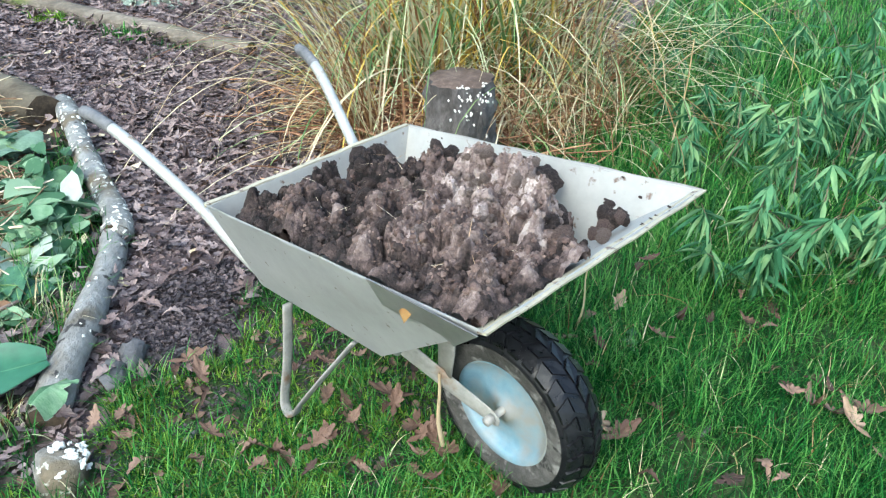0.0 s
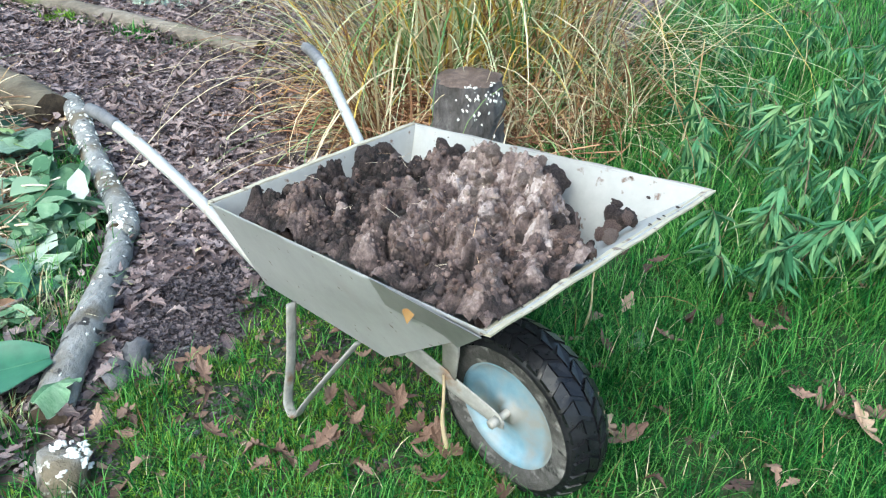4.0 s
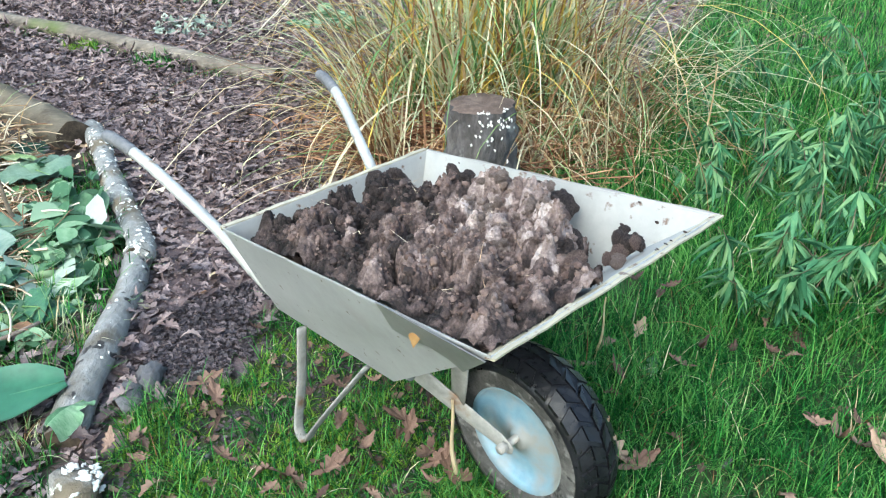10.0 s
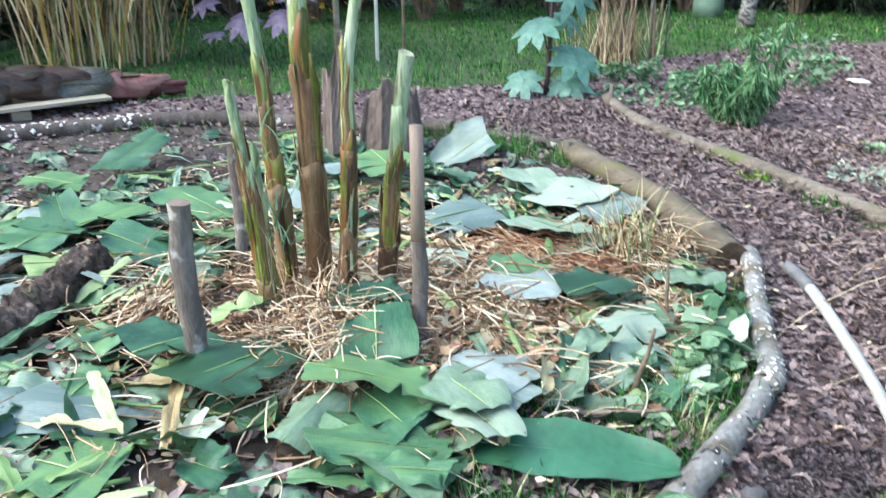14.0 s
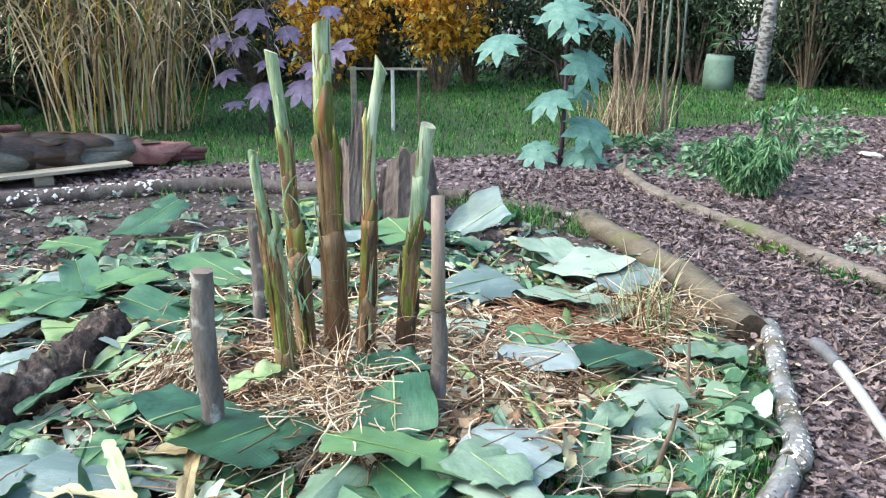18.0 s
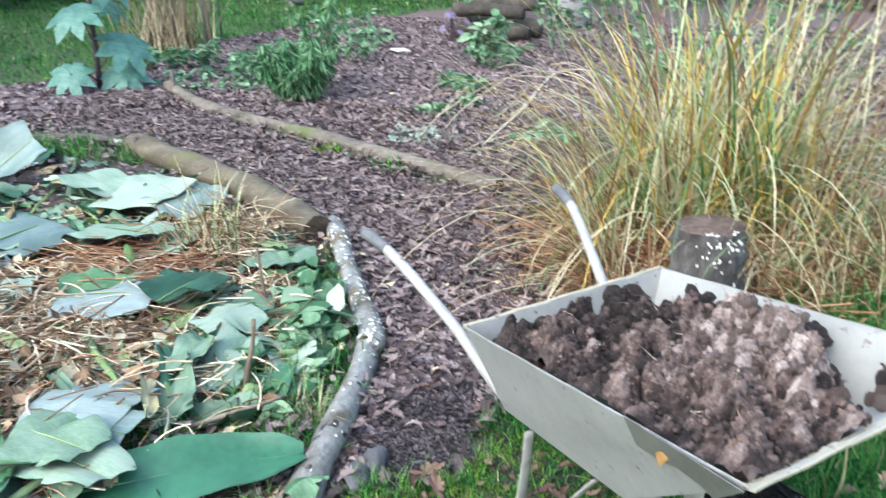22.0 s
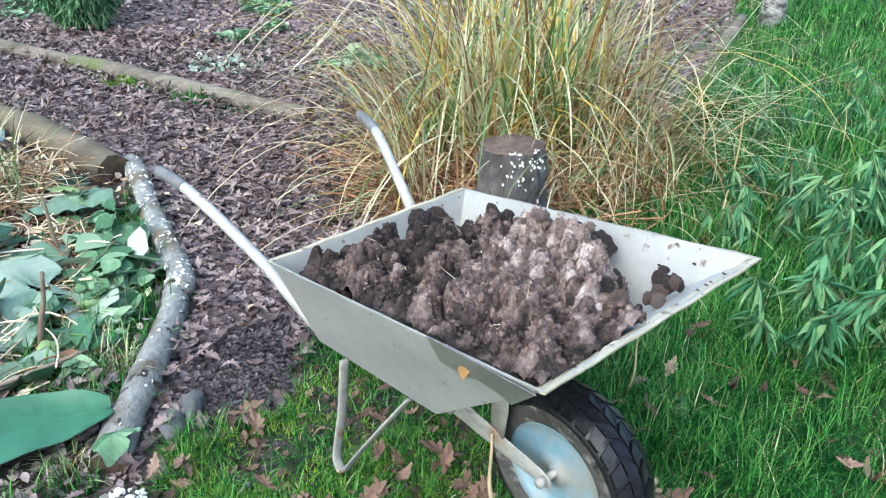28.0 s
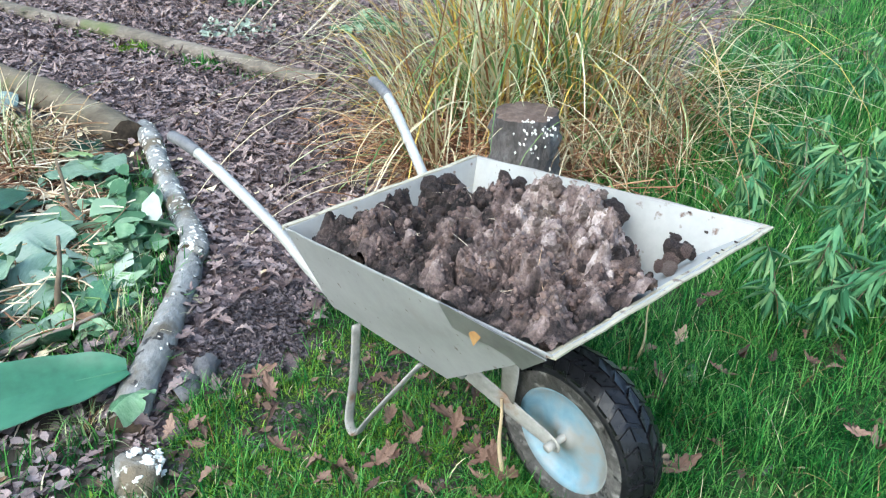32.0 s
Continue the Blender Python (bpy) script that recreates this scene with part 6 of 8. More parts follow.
count = 0
while count < 230:
    x, y = sq.uniform(-4.6, -0.95), sq.uniform(-0.5, 3.6)
    if not well_in(np.array(x), np.array(y)) or math.hypot(x - CLUMP[0], y - CLUMP[1]) < 0.40 or (x > -1.15 and y < 1.6):
        continue
    me, rb, w = STRIPS[int(sq.choice(6, p=[0.22, 0.22, 0.16, 0.18, 0.10, 0.12]))]
    thing("leaf_strip", w, "leaf", Matrix.Translation((x, y, float(gh(x, y)) + sq.uniform(0.05, 0.10))) @ pose(0, 0, 0, sq.normal(0, 18), sq.normal(0, 9), sq.uniform(0, 360)) @ Matrix.Scale(sq.uniform(0.6, 1.1), 4), me, group="torn leaf strips on the bed")
    count += 1
for x, y, yaw, ln, k in ((-1.50, 1.66, -42, 1.0, 1), (-1.44, 1.68, -48, 1.1, 0), (-1.53, 1.60, -38, 0.9, 5)):
    me, rb, w = STRIPS[k]
    thing("leaf_strip", w, "leaf", Matrix.Translation((x, y, 0.125)) @ pose(0, 0, 0, 10, 4, yaw) @ Matrix.Diagonal((ln, 1.5, 1, 1)), me, group="torn leaf strips on the bed")
petiole(-1.46, 1.66, 0.145, -44, 0.46, 0.014, 3)
q = np.random.default_rng(91)
n = 46
wx, wy = q.normal(-2.08, 0.10, n), q.normal(1.32, 0.08, n)
thing("straw", "long dry wisps leaning against the banana stems", "straw", None, blades("straw", np.stack([wx, wy, gh(wx, wy)], 1), q.uniform(0, 6.28, n), q.uniform(0.2, 0.5, n), np.full(n, 0.006), q.uniform(0.0, 0.35, n), q.uniform(0.4, 2.4, n), M["straw"], 8), kind="stuff")
thing("dry_grass_tuft", "pale dry grass lying against the mossy log", "dry grass", None, strands("dry_grass_tuft", 220, -1.68, 2.84, 0.10, 0.12, 0.02, 0.08, 0.30, 0.0024, M["straw"], 6, 0.8), kind="stuff")
n = 170
wx, wy = q.normal(-1.72, 0.09, n), q.normal(2.72, 0.11, n)
thing("dry_grass_tuft", "upright pale tuft of dry grass growing by the mossy log", "dry grass", None, blades("dry_grass_tuft", np.stack([wx, wy, gh(wx, wy)], 1), q.uniform(0, 6.28, n), q.uniform(0.22, 0.50, n), np.full(n, 0.007), np.abs(q.normal(0.2, 0.25, n)), q.uniform(0.4, 2.6, n), [M["drygrass"], M["greengrass"]], 8, q.choice(2, n, p=[0.7, 0.3])), kind="stuff")

# ---- leaf mulch on the path ----
def litter(name, label, n, box, test, size, material, seed, lift=0.012, tilt=0.35, category="leaves"):
    q = np.random.default_rng(seed)
    x, y = q.uniform(box[0], box[1], n * 3), q.uniform(box[2], box[3], n * 3)
    k = np.flatnonzero(test(x, y))[:n]
    x, y = x[k], y[k]
    n = len(x)
    s = q.uniform(0.5, 1.25, n) * size
    shape = np.array([(-0.5, 0, 0.10), (-0.22, -0.26, 0.02), (0.15, -0.30, 0.10), (0.5, -0.04, 0.16), (0.22, 0.27, 0.03), (-0.18, 0.24, 0.08), (0, 0, -0.02)])
    vv = shape[None] * s[:, None, None] * q.uniform(0.65, 1.3, (n, 7, 3))
    f = [(0, 1, 6), (1, 2, 6), (2, 3, 6), (3, 4, 6), (4, 5, 6), (5, 0, 6)]
    p = np.stack([x, y, gh(x, y) + q.uniform(0.0, lift, n)], 1)
    me = many(name, vv, f, (p, turns(q.uniform(0, 6.28, n), q.normal(0, tilt, n), q.normal(0, tilt, n))), material, smooth=False)
    return thing(name, label, category, None, me, kind="stuff")


def on_path(x, y):
    jx, jy = x + 0.06 * wob(x, y, 7), y + 0.06 * wob(x, y, 7, 2)
    return ~inside(LAWN, jx, jy) & ~inside(BACKLAWN, jx, jy) & ~inside(BED, jx, jy)


def on_bed(x, y):
    return inside(BED, x, y)


def on_lawn(x, y):
    jx, jy = x + 0.06 * wob(x, y, 6), y + 0.06 * wob(x, y, 6, 2)
    return inside(LAWN, jx, jy)


def bare_patch(x, y):
    """Where feet have worn the flakes off the path, near its lower end."""
    return np.exp(-(((x + 0.50) / 0.15) ** 2 + ((y - 1.72) / 0.24) ** 2)) + 0.15 * wob(x, y, 9)


def flaky(x, y):
    return on_path(x, y) & ((bare_patch(x, y) < 0.45) | (np.sin(x * 977 + y * 613) > 0.88))


litter("leaf_mulch", "damp purple-brown crumbled leaf mulch covering the path", 56000, (-4.5, 0.6, 1.2, 6.0), flaky, 0.034, M["mulch"], 1, 0.014, 0.20)
litter("trodden_soil", "dark trodden soil crumbs at the lower end of the path", 12000, (-0.8, -0.15, 1.5, 2.3), lambda x, y: on_path(x, y) & (bare_patch(x, y) > 0.25), 0.018, M["dark_soil"], 17, 0.016, 0.3, "soil")
litter("leaf_mulch", "brown leaf mulch on the farther path and woodland bed", 36000, (-8.0, 3.0, 2.2, 13.0), lambda x, y: on_path(x, y) & ((y > 4.8) | (x < -3.5) | ((x > 0.4) & (y > 3.0))), 0.06, M["mulch"], 2, 0.02)
litter("fallen_leaves", "brown dead leaves between the cut leaves of the bed", 9000, (-6.5, -0.8, -0.8, 4.2), on_bed, 0.045, M["mulch"], 3, 0.05)
litter("fallen_leaves", "brown leaf crumbs on the bed beside the birch log", 2200, (-1.5, -0.7, 0.7, 1.9), on_bed, 0.035, M["mulch"], 4, 0.03)


litter("leaf_shreds", "tan shredded dry leaf bits mixed into the straw", 2600, (-2.6, -1.15, 1.0, 2.75), lambda x, y: on_bed(x, y) & (((x + 1.85) / 0.55) ** 2 + ((y - 1.85) / 0.75) ** 2 + 0.4 * wob(x, y, 4) < 1), 0.055, M["tan_shred"], 31, 0.085, 0.5, "straw")
litter("leaf_shreds", "crumbled brown and tan leaf bits over the bed", 2600, (-4.6, -0.9, -0.2, 3.6), on_bed, 0.045, M["tan_shred"], 32, 0.06, 0.5, "straw")


litter("pale_leaf_bits", "pale tan dry leaf bits strewn on the mulch path", 900, (-4.5, 1.5, 1.6, 7.0), flaky, 0.040, M["tan_shred"], 33, 0.02, 0.2)


def lobed(n=5):
    pts = []
    for i in range(n):
        x = -0.35 + 0.85 * i / (n - 1)
        w = (0.10, 0.20, 0.27, 0.20, 0.08)[i]
        pts.append((x, w, w * 0.35))
        pts.append((x + 0.06, w * 1.0, w * 0.3))
        pts.append((x + 0.125, w * 0.66, w * 0.1))
    side = [(x, y, z) for x, y, z in pts]
    return [(-0.6, 0, 0.03)] + side + [(0.62, 0, 0.08)] + [(x, -y, z) for x, y, z in side[::-1]] + [(0, 0, -0.01)]


def oak_leaves(n, box, seed, size=0.085, test=on_lawn, material=M["oakleaf"], tilt=0.22, cup=1.2, lift=0.0):
    q = np.random.default_rng(seed)
    shape = np.array(lobed())
    x, y = q.uniform(box[0], box[1], n * 4), q.uniform(box[2], box[3], n * 4)
    k = np.flatnonzero(test(x, y))[:n]
    x, y = x[k], y[k]
    n = len(x)
    c = len(shape) - 1
    f = [(i, (i + 1) % c, c) for i in range(c)]
    vv = shape[None] * (q.uniform(0.6, 1.15, n) * size)[:, None, None] * q.uniform(0.93, 1.07, (n, len(shape), 3))
    bend = q.normal(0, 0.9, (n, 1))
    vv[:, :, 2] += bend * vv[:, :, 0] ** 2 / size + q.normal(cup, cup, (n, 1)) * vv[:, :, 1] ** 2 / size
    p = np.stack([x, y, gh(x, y) + lift + q.uniform(0.015, 0.055, n)], 1)
    return many("oak_leaves", vv, f, (p, turns(q.uniform(0, 6.28, n), q.normal(0, tilt, n), q.normal(0, tilt, n))), material)


thing("leaf_mulch", "curled damp dead leaves lying on the path", "leaves", None, oak_leaves(6500, (-4.5, 0.6, 1.2, 6.0), 18, 0.058, flaky, M["pathleaf"], 0.12, 0.35), kind="stuff")
thing("oak_leaves", "brown fallen oak leaves scattered on the grass", "leaves", None, oak_leaves(300, (-0.8, 3.2, 0.3, 5.0), 8, 0.060, lift=0.028), kind="stuff")
for i, (x, y, k, yaw, up) in enumerate(((0.415, 1.300, 0.135, 60, 55), (0.475, 1.315, 0.10, 130, 20), (0.51, 1.28, 0.09, 20, 10), (0.44, 1.40, 0.07, 200, 15), (0.108, 1.255, 0.085, 100, 14), (0.08, 1.275, 0.07, 30, 20), (0.06, 1.30, 0.08, 250, 10), (0.13, 1.23, 0.075, 310, 16), (0.01, 1.40, 0.09, 170, 12), (0.02, 1.37, 0.07, 80, 20), (-0.145, 1.257, 0.08, 40, 8), (-0.12, 1.28, 0.07, 290, 10), (1.05, 1.30, 0.09, 100, 14), (1.02, 1.33, 0.08, 200, 20), (1.09, 1.34, 0.085, 330, 10), (0.62, 1.75, 0.07, 60, 10), (0.70, 1.62, 0.065, 160, 14), (-0.47, 1.52, 0.08, 20, 10), (-0.43, 1.47, 0.075, 120, 12))):
    sv = np.array(lobed()) * k
    sv[:, 2] += 1.1 * sv[:, 1] ** 2 / k + 0.5 * sv[:, 0] ** 2 / k
    c = len(sv) - 1
    thing("oak_leaf", "curled brown fallen oak leaf lying in the grass", "leaf", Matrix.Translation((x, y, float(gh(x, y)) + (0.085 if up > 40 else 0.062))) @ pose(0, 0, 0, up * 0.5, -up, yaw), mesh("oak_leaf", sv, [(j, (j + 1) % c, c) for j in range(c)], M["tan_oak"] if i in (0, 1, 12, 15) else M["oakleaf"]), group="oak leaves round the wheelbarrow")
thing("oak_leaves", "fallen oak leaves at the path's edge", "leaves", None, oak_leaves(70, (-0.8, 0.1, 1.2, 2.6), 10, 0.055), kind="stuff")


# ---- grass ----
def worn(x, y):
    """How worn the lawn is: most beside the barrow's legs and the path."""
    return np.exp(-(((x + 0.25) / 0.45) ** 2 + ((y - 1.35) / 0.38) ** 2))


def lawn(name, label, n, box, test, ln, wd, seed, lean=0.5, material=M["blade"], segs=4, dead=0.03):
    q = np.random.default_rng(seed)
    x, y = q.uniform(box[0], box[1], n * 2), q.uniform(box[2], box[3], n * 2)
    # tufts: thin the grass where soil shows
    keep = test(x, y) & (q.random(n * 2) < 0.62 + 0.6 * wob(x, y, 2.6, 1.0) + 0.45 * wob(x, y, 8, 2.0) - (0.22 * worn(x, y) if seed == 1 else 0))
    k = np.flatnonzero(keep)[:n]
    x, y = x[k], y[k]
    n = len(x)
    me = blades(name, np.stack([x, y, gh(x, y) - 0.004], 1), q.uniform(0, 6.28, n), q.uniform(0.45, 1.3, n) * ln * (1 + 0.3 * wob(x, y, 3) + 0.35 * wob(x, y, 11, 3.0)) * (1 - 0.4 * (worn(x, y) if seed == 1 else 0)), q.uniform(0.7, 1.3, n) * wd, np.abs(q.normal(0.45, lean, n)), q.uniform(0.3, 1.9, n), [material, M["drygrass"]], segs, (q.random(n) < dead).astype(int))
    return thing(name, label, "grass", None, me, kind="stuff")


lawn("grass", "short green lawn grass round the wheelbarrow", 135000, (-0.85, 2.6, 0.45, 3.4), lambda x, y: on_lawn(x, y) & (x < 2.3 + 0.5 * wob(x, y, 1.5)) & (y > 0.62 + 0.3 * wob(x, y, 1.7, 1)), 0.105, 0.0029, 1, 0.55, segs=4)
lawn("grass", "longer green grass of the lawn beyond the barrow", 45000, (0.4, 5.5, 2.4, 8.5), on_lawn, 0.12, 0.006, 2, segs=3)
lawn("grass", "distant lawn grass", 26000, (1.5, 14, 6.5, 20), on_lawn, 0.16, 0.016, 3, segs=2)
lawn("grass", "lawn grass behind the bed", 60000, (-16, -4.2, 2.0, 13), lambda x, y: inside(BACKLAWN, x + 0.1 * wob(x, y, 5), y), 0.075, 0.009, 4, segs=2)
lawn("grass", "lawn grass of the open garden beside the bed", 85000, (-8.0, 7.5, -5.0, 3.5), lambda x, y: on_lawn(x, y) & ~((x > -0.85) & (x < 2.0) & (y > 0.9)), 0.10, 0.011, 8, segs=2)
lawn("grass", "lawn grass under the far trees", 22000, (-16, 0.5, 12.5, 20), lambda x, y: inside(BACKLAWN, x + 0.1 * wob(x, y, 5), y), 0.09, 0.016, 9, segs=2)
lawn("grass", "sparse grass and weeds along the bed's edge", 5200, (-1.3, -0.72, 0.95, 2.9), lambda x, y: on_bed(x, y) & (((0.866 * (x + 1.015) + 0.5 * (y - 1.335)) / 0.36) ** 2 + ((0.866 * (y - 1.335) - 0.5 * (x + 1.015)) / 0.15) ** 2 > 1), 0.09, 0.004, 5)
lawn("grass", "moss and grass growing along the path edge log", 2600, (-2.6, -0.6, 4.05, 5.1), lambda x, y: np.abs(y - np.interp(x, [p[0] for p in RIGHT_LINE], [p[1] for p in RIGHT_LINE]) + 0.10) < 0.06, 0.06, 0.004, 6)
lawn("grass", "grass tufts on the farther side of the bed", 1800, (-4.4, -2.9, 3.95, 4.6), lambda x, y: np.abs(y - 4.15) < 0.16, 0.13, 0.005, 7)


lawn("grass", "long green grass growing among the bamboo shoots", 24000, (0.85, 2.7, 1.75, 4.4), on_lawn, 0.20, 0.0045, 21, 0.5, segs=4)
lawn("grass", "grass tufts at the foot of the dark back log", 900, (-6.2, -5.0, 1.9, 3.6), lambda x, y: on_bed(x, y) & on_bed(x - 0.05, y + 0.05) & (np.abs(x - np.interp(y, [p[1] for p in BACK_LINE[:1:-1]], [p[0] for p in BACK_LINE[:1:-1]]) - 0.16) < 0.10) & (wob(x, y, 4) > 0.1), 0.12, 0.006, 22)
lawn("moss_grass", "short yellow-green moss and young grass by the path", 40000, (-0.8, 0.45, 0.9, 2.0), lambda x, y: on_lawn(x, y) & (worn(x, y) > 0.2) & (wob(x, y, 6, 4.0) > -0.25), 0.034, 0.0030, 12, 0.6, M["moss"])
lawn("moss_tuft", "bright green moss tuft beside the path edge log", 700, (-2.06, -1.82, 4.50, 4.66), lambda x, y: ((x + 1.936) / 0.11) ** 2 + ((y - 4.578) / 0.06) ** 2 < 1, 0.06, 0.006, 13, 0.7, M["moss"])
lawn("moss_tuft", "dark green fern-like moss under the path edge log", 500, (-1.55, -1.28, 4.16, 4.34), lambda x, y: ((x + 1.415) / 0.12) ** 2 + ((y - 4.243) / 0.07) ** 2 < 1, 0.08, 0.007, 14, 0.8)
litter("lichen_flakes", "pale grey-green lichen flakes fallen on the leaf mulch", 170, (-1.75, -1.15, 4.78, 5.35), lambda x, y: ((x + 1.45) / 0.25) ** 2 + ((y - 5.08) / 0.22) ** 2 < 1, 0.06, M["lichen"], 15, 0.04, 0.7, "lichen")
litter("leaf_mulch", "brown leaf bits trodden into the worn grass", 300, (-0.8, 0.5, 0.9, 2.1), lambda x, y: on_lawn(x, y) & (worn(x, y) > 0.25), 0.035, M["oakleaf"], 16, 0.02, 0.4)

litter("soil_crumbs", "dark soil crumbs between the worn grass", 9000, (-0.8, 0.7, 0.8, 2.2), lambda x, y: on_lawn(x, y) & (worn(x, y) > 0.12), 0.014, M["dark_soil"], 19, 0.008, 0.4, "soil")

# ---- ornamental grasses ----
def grass_clump(name, label, cx, cy, rad, n, ln, wd, lean, droop, mats, weights, seed, segs=8, face=None):
    q = np.random.default_rng(seed)
    a, rr = q.uniform(0, 6.28, n), rad * np.sqrt(q.random(n))
    x, y = cx + rr * np.cos(a), cy + rr * np.sin(a)
    yaw = a + q.normal(0, 1.5, n) if face is None else q.normal(face, 0.8, n)
    le = np.abs(q.normal(lean, lean * 0.6, n)) * (0.4 + rr / rad)
    me = blades(name, np.stack([x, y, gh(x, y)], 1), yaw, ln * q.uniform(0.4, 1.25, n), wd * q.uniform(0.6, 1.2, n), le, droop * q.uniform(0.0, 1.9, n), mats, segs, q.choice(len(mats), n, p=weights))
    ob = thing(name, label, "grass", Matrix.Translation((0, 0, 0)))
    part("blades", me, ob)
    return ob


G3 = [M["drygrass"], M["greengrass"], M["yellow_reed"]]
for i, (x, y, r, n, ln) in enumerate(((-0.87, 1.69, 0.07, 110, 0.13), (-0.95, 1.80, 0.06, 70, 0.11), (-0.83, 1.34, 0.06, 90, 0.09), (-0.99, 2.03, 0.06, 60, 0.10), (-1.15, 1.62, 0.05, 40, 0.10))):
    grass_clump("grass_tuft", "small tuft of yellow-green grass between the cut leaves", x, y, r, n, ln, 0.0035, 0.5, 1.2, [M["greengrass"], M["drygrass"]], [0.8, 0.2], 300 + i, 4)
grass_clump("ornamental_grass", "tall arching clump of ornamental grass turning straw yellow", 0.30, 3.62, 0.36, 760, 1.42, 0.012, 0.34, 1.7, G3, [0.36, 0.46, 0.18], 31, 10)
grass_clump("ornamental_grass", "outer blades of ornamental grass hanging over the stump", 0.05, 3.25, 0.30, 260, 1.05, 0.010, 0.6, 2.1, G3, [0.56, 0.36, 0.08], 32, 10)
grass_clump("ornamental_grass", "dry grass blades drooping over the path", -0.08, 2.88, 0.12, 150, 0.78, 0.008, 0.6, 2.0, G3, [0.88, 0.10, 0.02], 33, 10, 3.5)
grass_clump("ornamental_grass", "ornamental grass clump behind, leaning over the lawn", 0.72, 3.72, 0.30, 380, 1.2, 0.010, 0.55, 2.0, G3, [0.62, 0.32, 0.06], 34, 10)
grass_clump("ornamental_grass", "low dry grass blades beside the stump", 0.50, 2.95, 0.16, 150, 0.75, 0.007, 0.55, 2.0, G3, [0.8, 0.2, 0.0], 35, 10)
grass_clump("ornamental_grass", "long pale plumed blades arching far over the path", -0.15, 3.75, 0.22, 70, 1.45, 0.007, 0.75, 1.5, G3, [0.9, 0.1, 0.0], 38, 12, 3.0)
grass_clump("ornamental_grass", "low reddish dry grass between the stump and the lawn", 0.80, 3.02, 0.22, 230, 0.75, 0.006, 0.8, 2.0, G3, [0.9, 0.1, 0.0], 39, 10)
grass_clump("ornamental_grass", "long dry blades arching over the lawn", 0.85, 3.35, 0.20, 120, 1.15, 0.007, 0.7, 2.2, G3, [0.75, 0.22, 0.03], 41, 12, -0.3)
q = np.random.default_rng(93)
for i in range(7):
    x0, y0 = -0.10 + q.normal(0, 0.08), 3.9 + q.normal(0, 0.15)
    x1, y1 = -1.35 + q.uniform(-0.15, 0.5), 4.55 + q.uniform(-0.25, 0.45)
    line = spline([(x0, y0, 0.0), (x0 - 0.15, y0 + 0.05, 0.55), ((x0 + x1) / 2, (y0 + y1) / 2, 0.62), (x1 + 0.2, y1 - 0.05, 0.36), (x1, y1, 0.16)], 26)
    v, f = tube(line, np.interp(np.linspace(0, 1, 26), [0, 0.6, 0.75, 0.95, 1], [0.0025, 0.0025, 0.0048, 0.004, 0.0015]), 6, True, 0.25, i)
    thing("grass_plume", "pale feathery grass plume arching over the path log", "grass", None, mesh("grass_plume", v, f, M["plume"]), group="pale grass plumes")
thing("dry_thatch", "reddish dry thatch at the foot of the ornamental grass", "dry grass", None, strands("dry_thatch", 2200, 0.25, 3.15, 0.30, 0.26, 0.0, 0.07, 0.32, 0.0026, M["red_straw"], 36, 0.8), kind="stuff")
# stump before the grass
v, f = tube(spline([(0.245, 2.66, -0.03), (0.24, 2.655, 0.15), (0.237, 2.65, 0.27), (0.235, 2.65, 0.372)], 16), np.linspace(0.135, 0.112, 16), 44, True, 0.05, 5.0)
aa_ = np.arctan2(v[:, 1] - 2.655, v[:, 0] - 0.24)
v[:, :2] += (0.006 * np.sin(aa_ * 9 + v[:, 2] * 14) + 0.004 * np.sin(aa_ * 17 - v[:, 2] * 31) + rng.normal(0, 0.0025, len(v)))[:, None] * np.stack([np.cos(aa_), np.sin(aa_)], 1)
stump = thing("tree_stump", "old grey stump with white fungus before the ornamental grass", "stump", None, mesh("tree_stump", v, f[:-2], M["bark_stump"]))
ring = v[[i for i in f[-1]]]
mid = ring.mean(0)
vv = np.vstack([ring, mid + (ring - mid) * 0.6 + (0, 0, 0.012), [mid + (0, 0, 0.004)]])
s = len(ring)
part("stump_top", mesh("stump_top", vv, [(i, (i + 1) % s, s + (i + 1) % s, s + i) for i in range(s)] + [(s + i, s + (i + 1) % s, 2 * s) for i in range(s)], M["stump_cut"]), stump, "rough reddish-brown sawn top")
for i in range(80):
    a, z = (-0.85 if i % 2 else -1.5) + r_.normal(0, 0.20), 0.10 + 0.265 * math.sqrt(r_.random()) if i % 3 else 0.375
    q = 0.124 if z < 0.372 else r_.uniform(0.09, 0.118)
    part("bracket_fungus", FUNGI[i % 4], stump, "", Matrix.Translation((0.237 + q * math.cos(a), 2.652 + q * math.sin(a), z)) @ pose(0, 0, 0, 0, 70 if z < 0.372 else 10, math.degrees(a)) @ Matrix.Scale(r_.uniform(0.10, 0.36), 4))

# tall reed grass at the far left: leaning canes and long dry leaves that hang down all round
q = np.random.default_rng(77)
mis = thing("tall_reed_grass", "tall clump of dry tan reed grass with hanging leaves", "grass", Matrix.Translation((0, 0, 0)))
n = 150
a, rr = q.uniform(0, 6.28, n), 0.75 * np.sqrt(q.random(n))
part("canes", blades("canes", np.stack([-10.3 + rr * np.cos(a), 4.2 + rr * np.sin(a) * 1.3, 0 * a], 1), a + q.normal(0, 1.4, n), q.uniform(1.6, 3.6, n), np.full(n, 0.026), np.abs(q.normal(0.14, 0.14, n)), q.uniform(-0.1, 1.0, n), [M["tan_reed"], M["yellow_reed"], M["greengrass"]], 7, q.choice(3, n, p=[0.74, 0.18, 0.08])), mis)["kind"] = "stuff"
n = 1150
a = q.uniform(0, 6.28, n)
rr = q.uniform(0.35, 1.15, n) + 0.5 * (q.random(n) < 0.10)
z0 = q.uniform(0.9, 3.2, n)
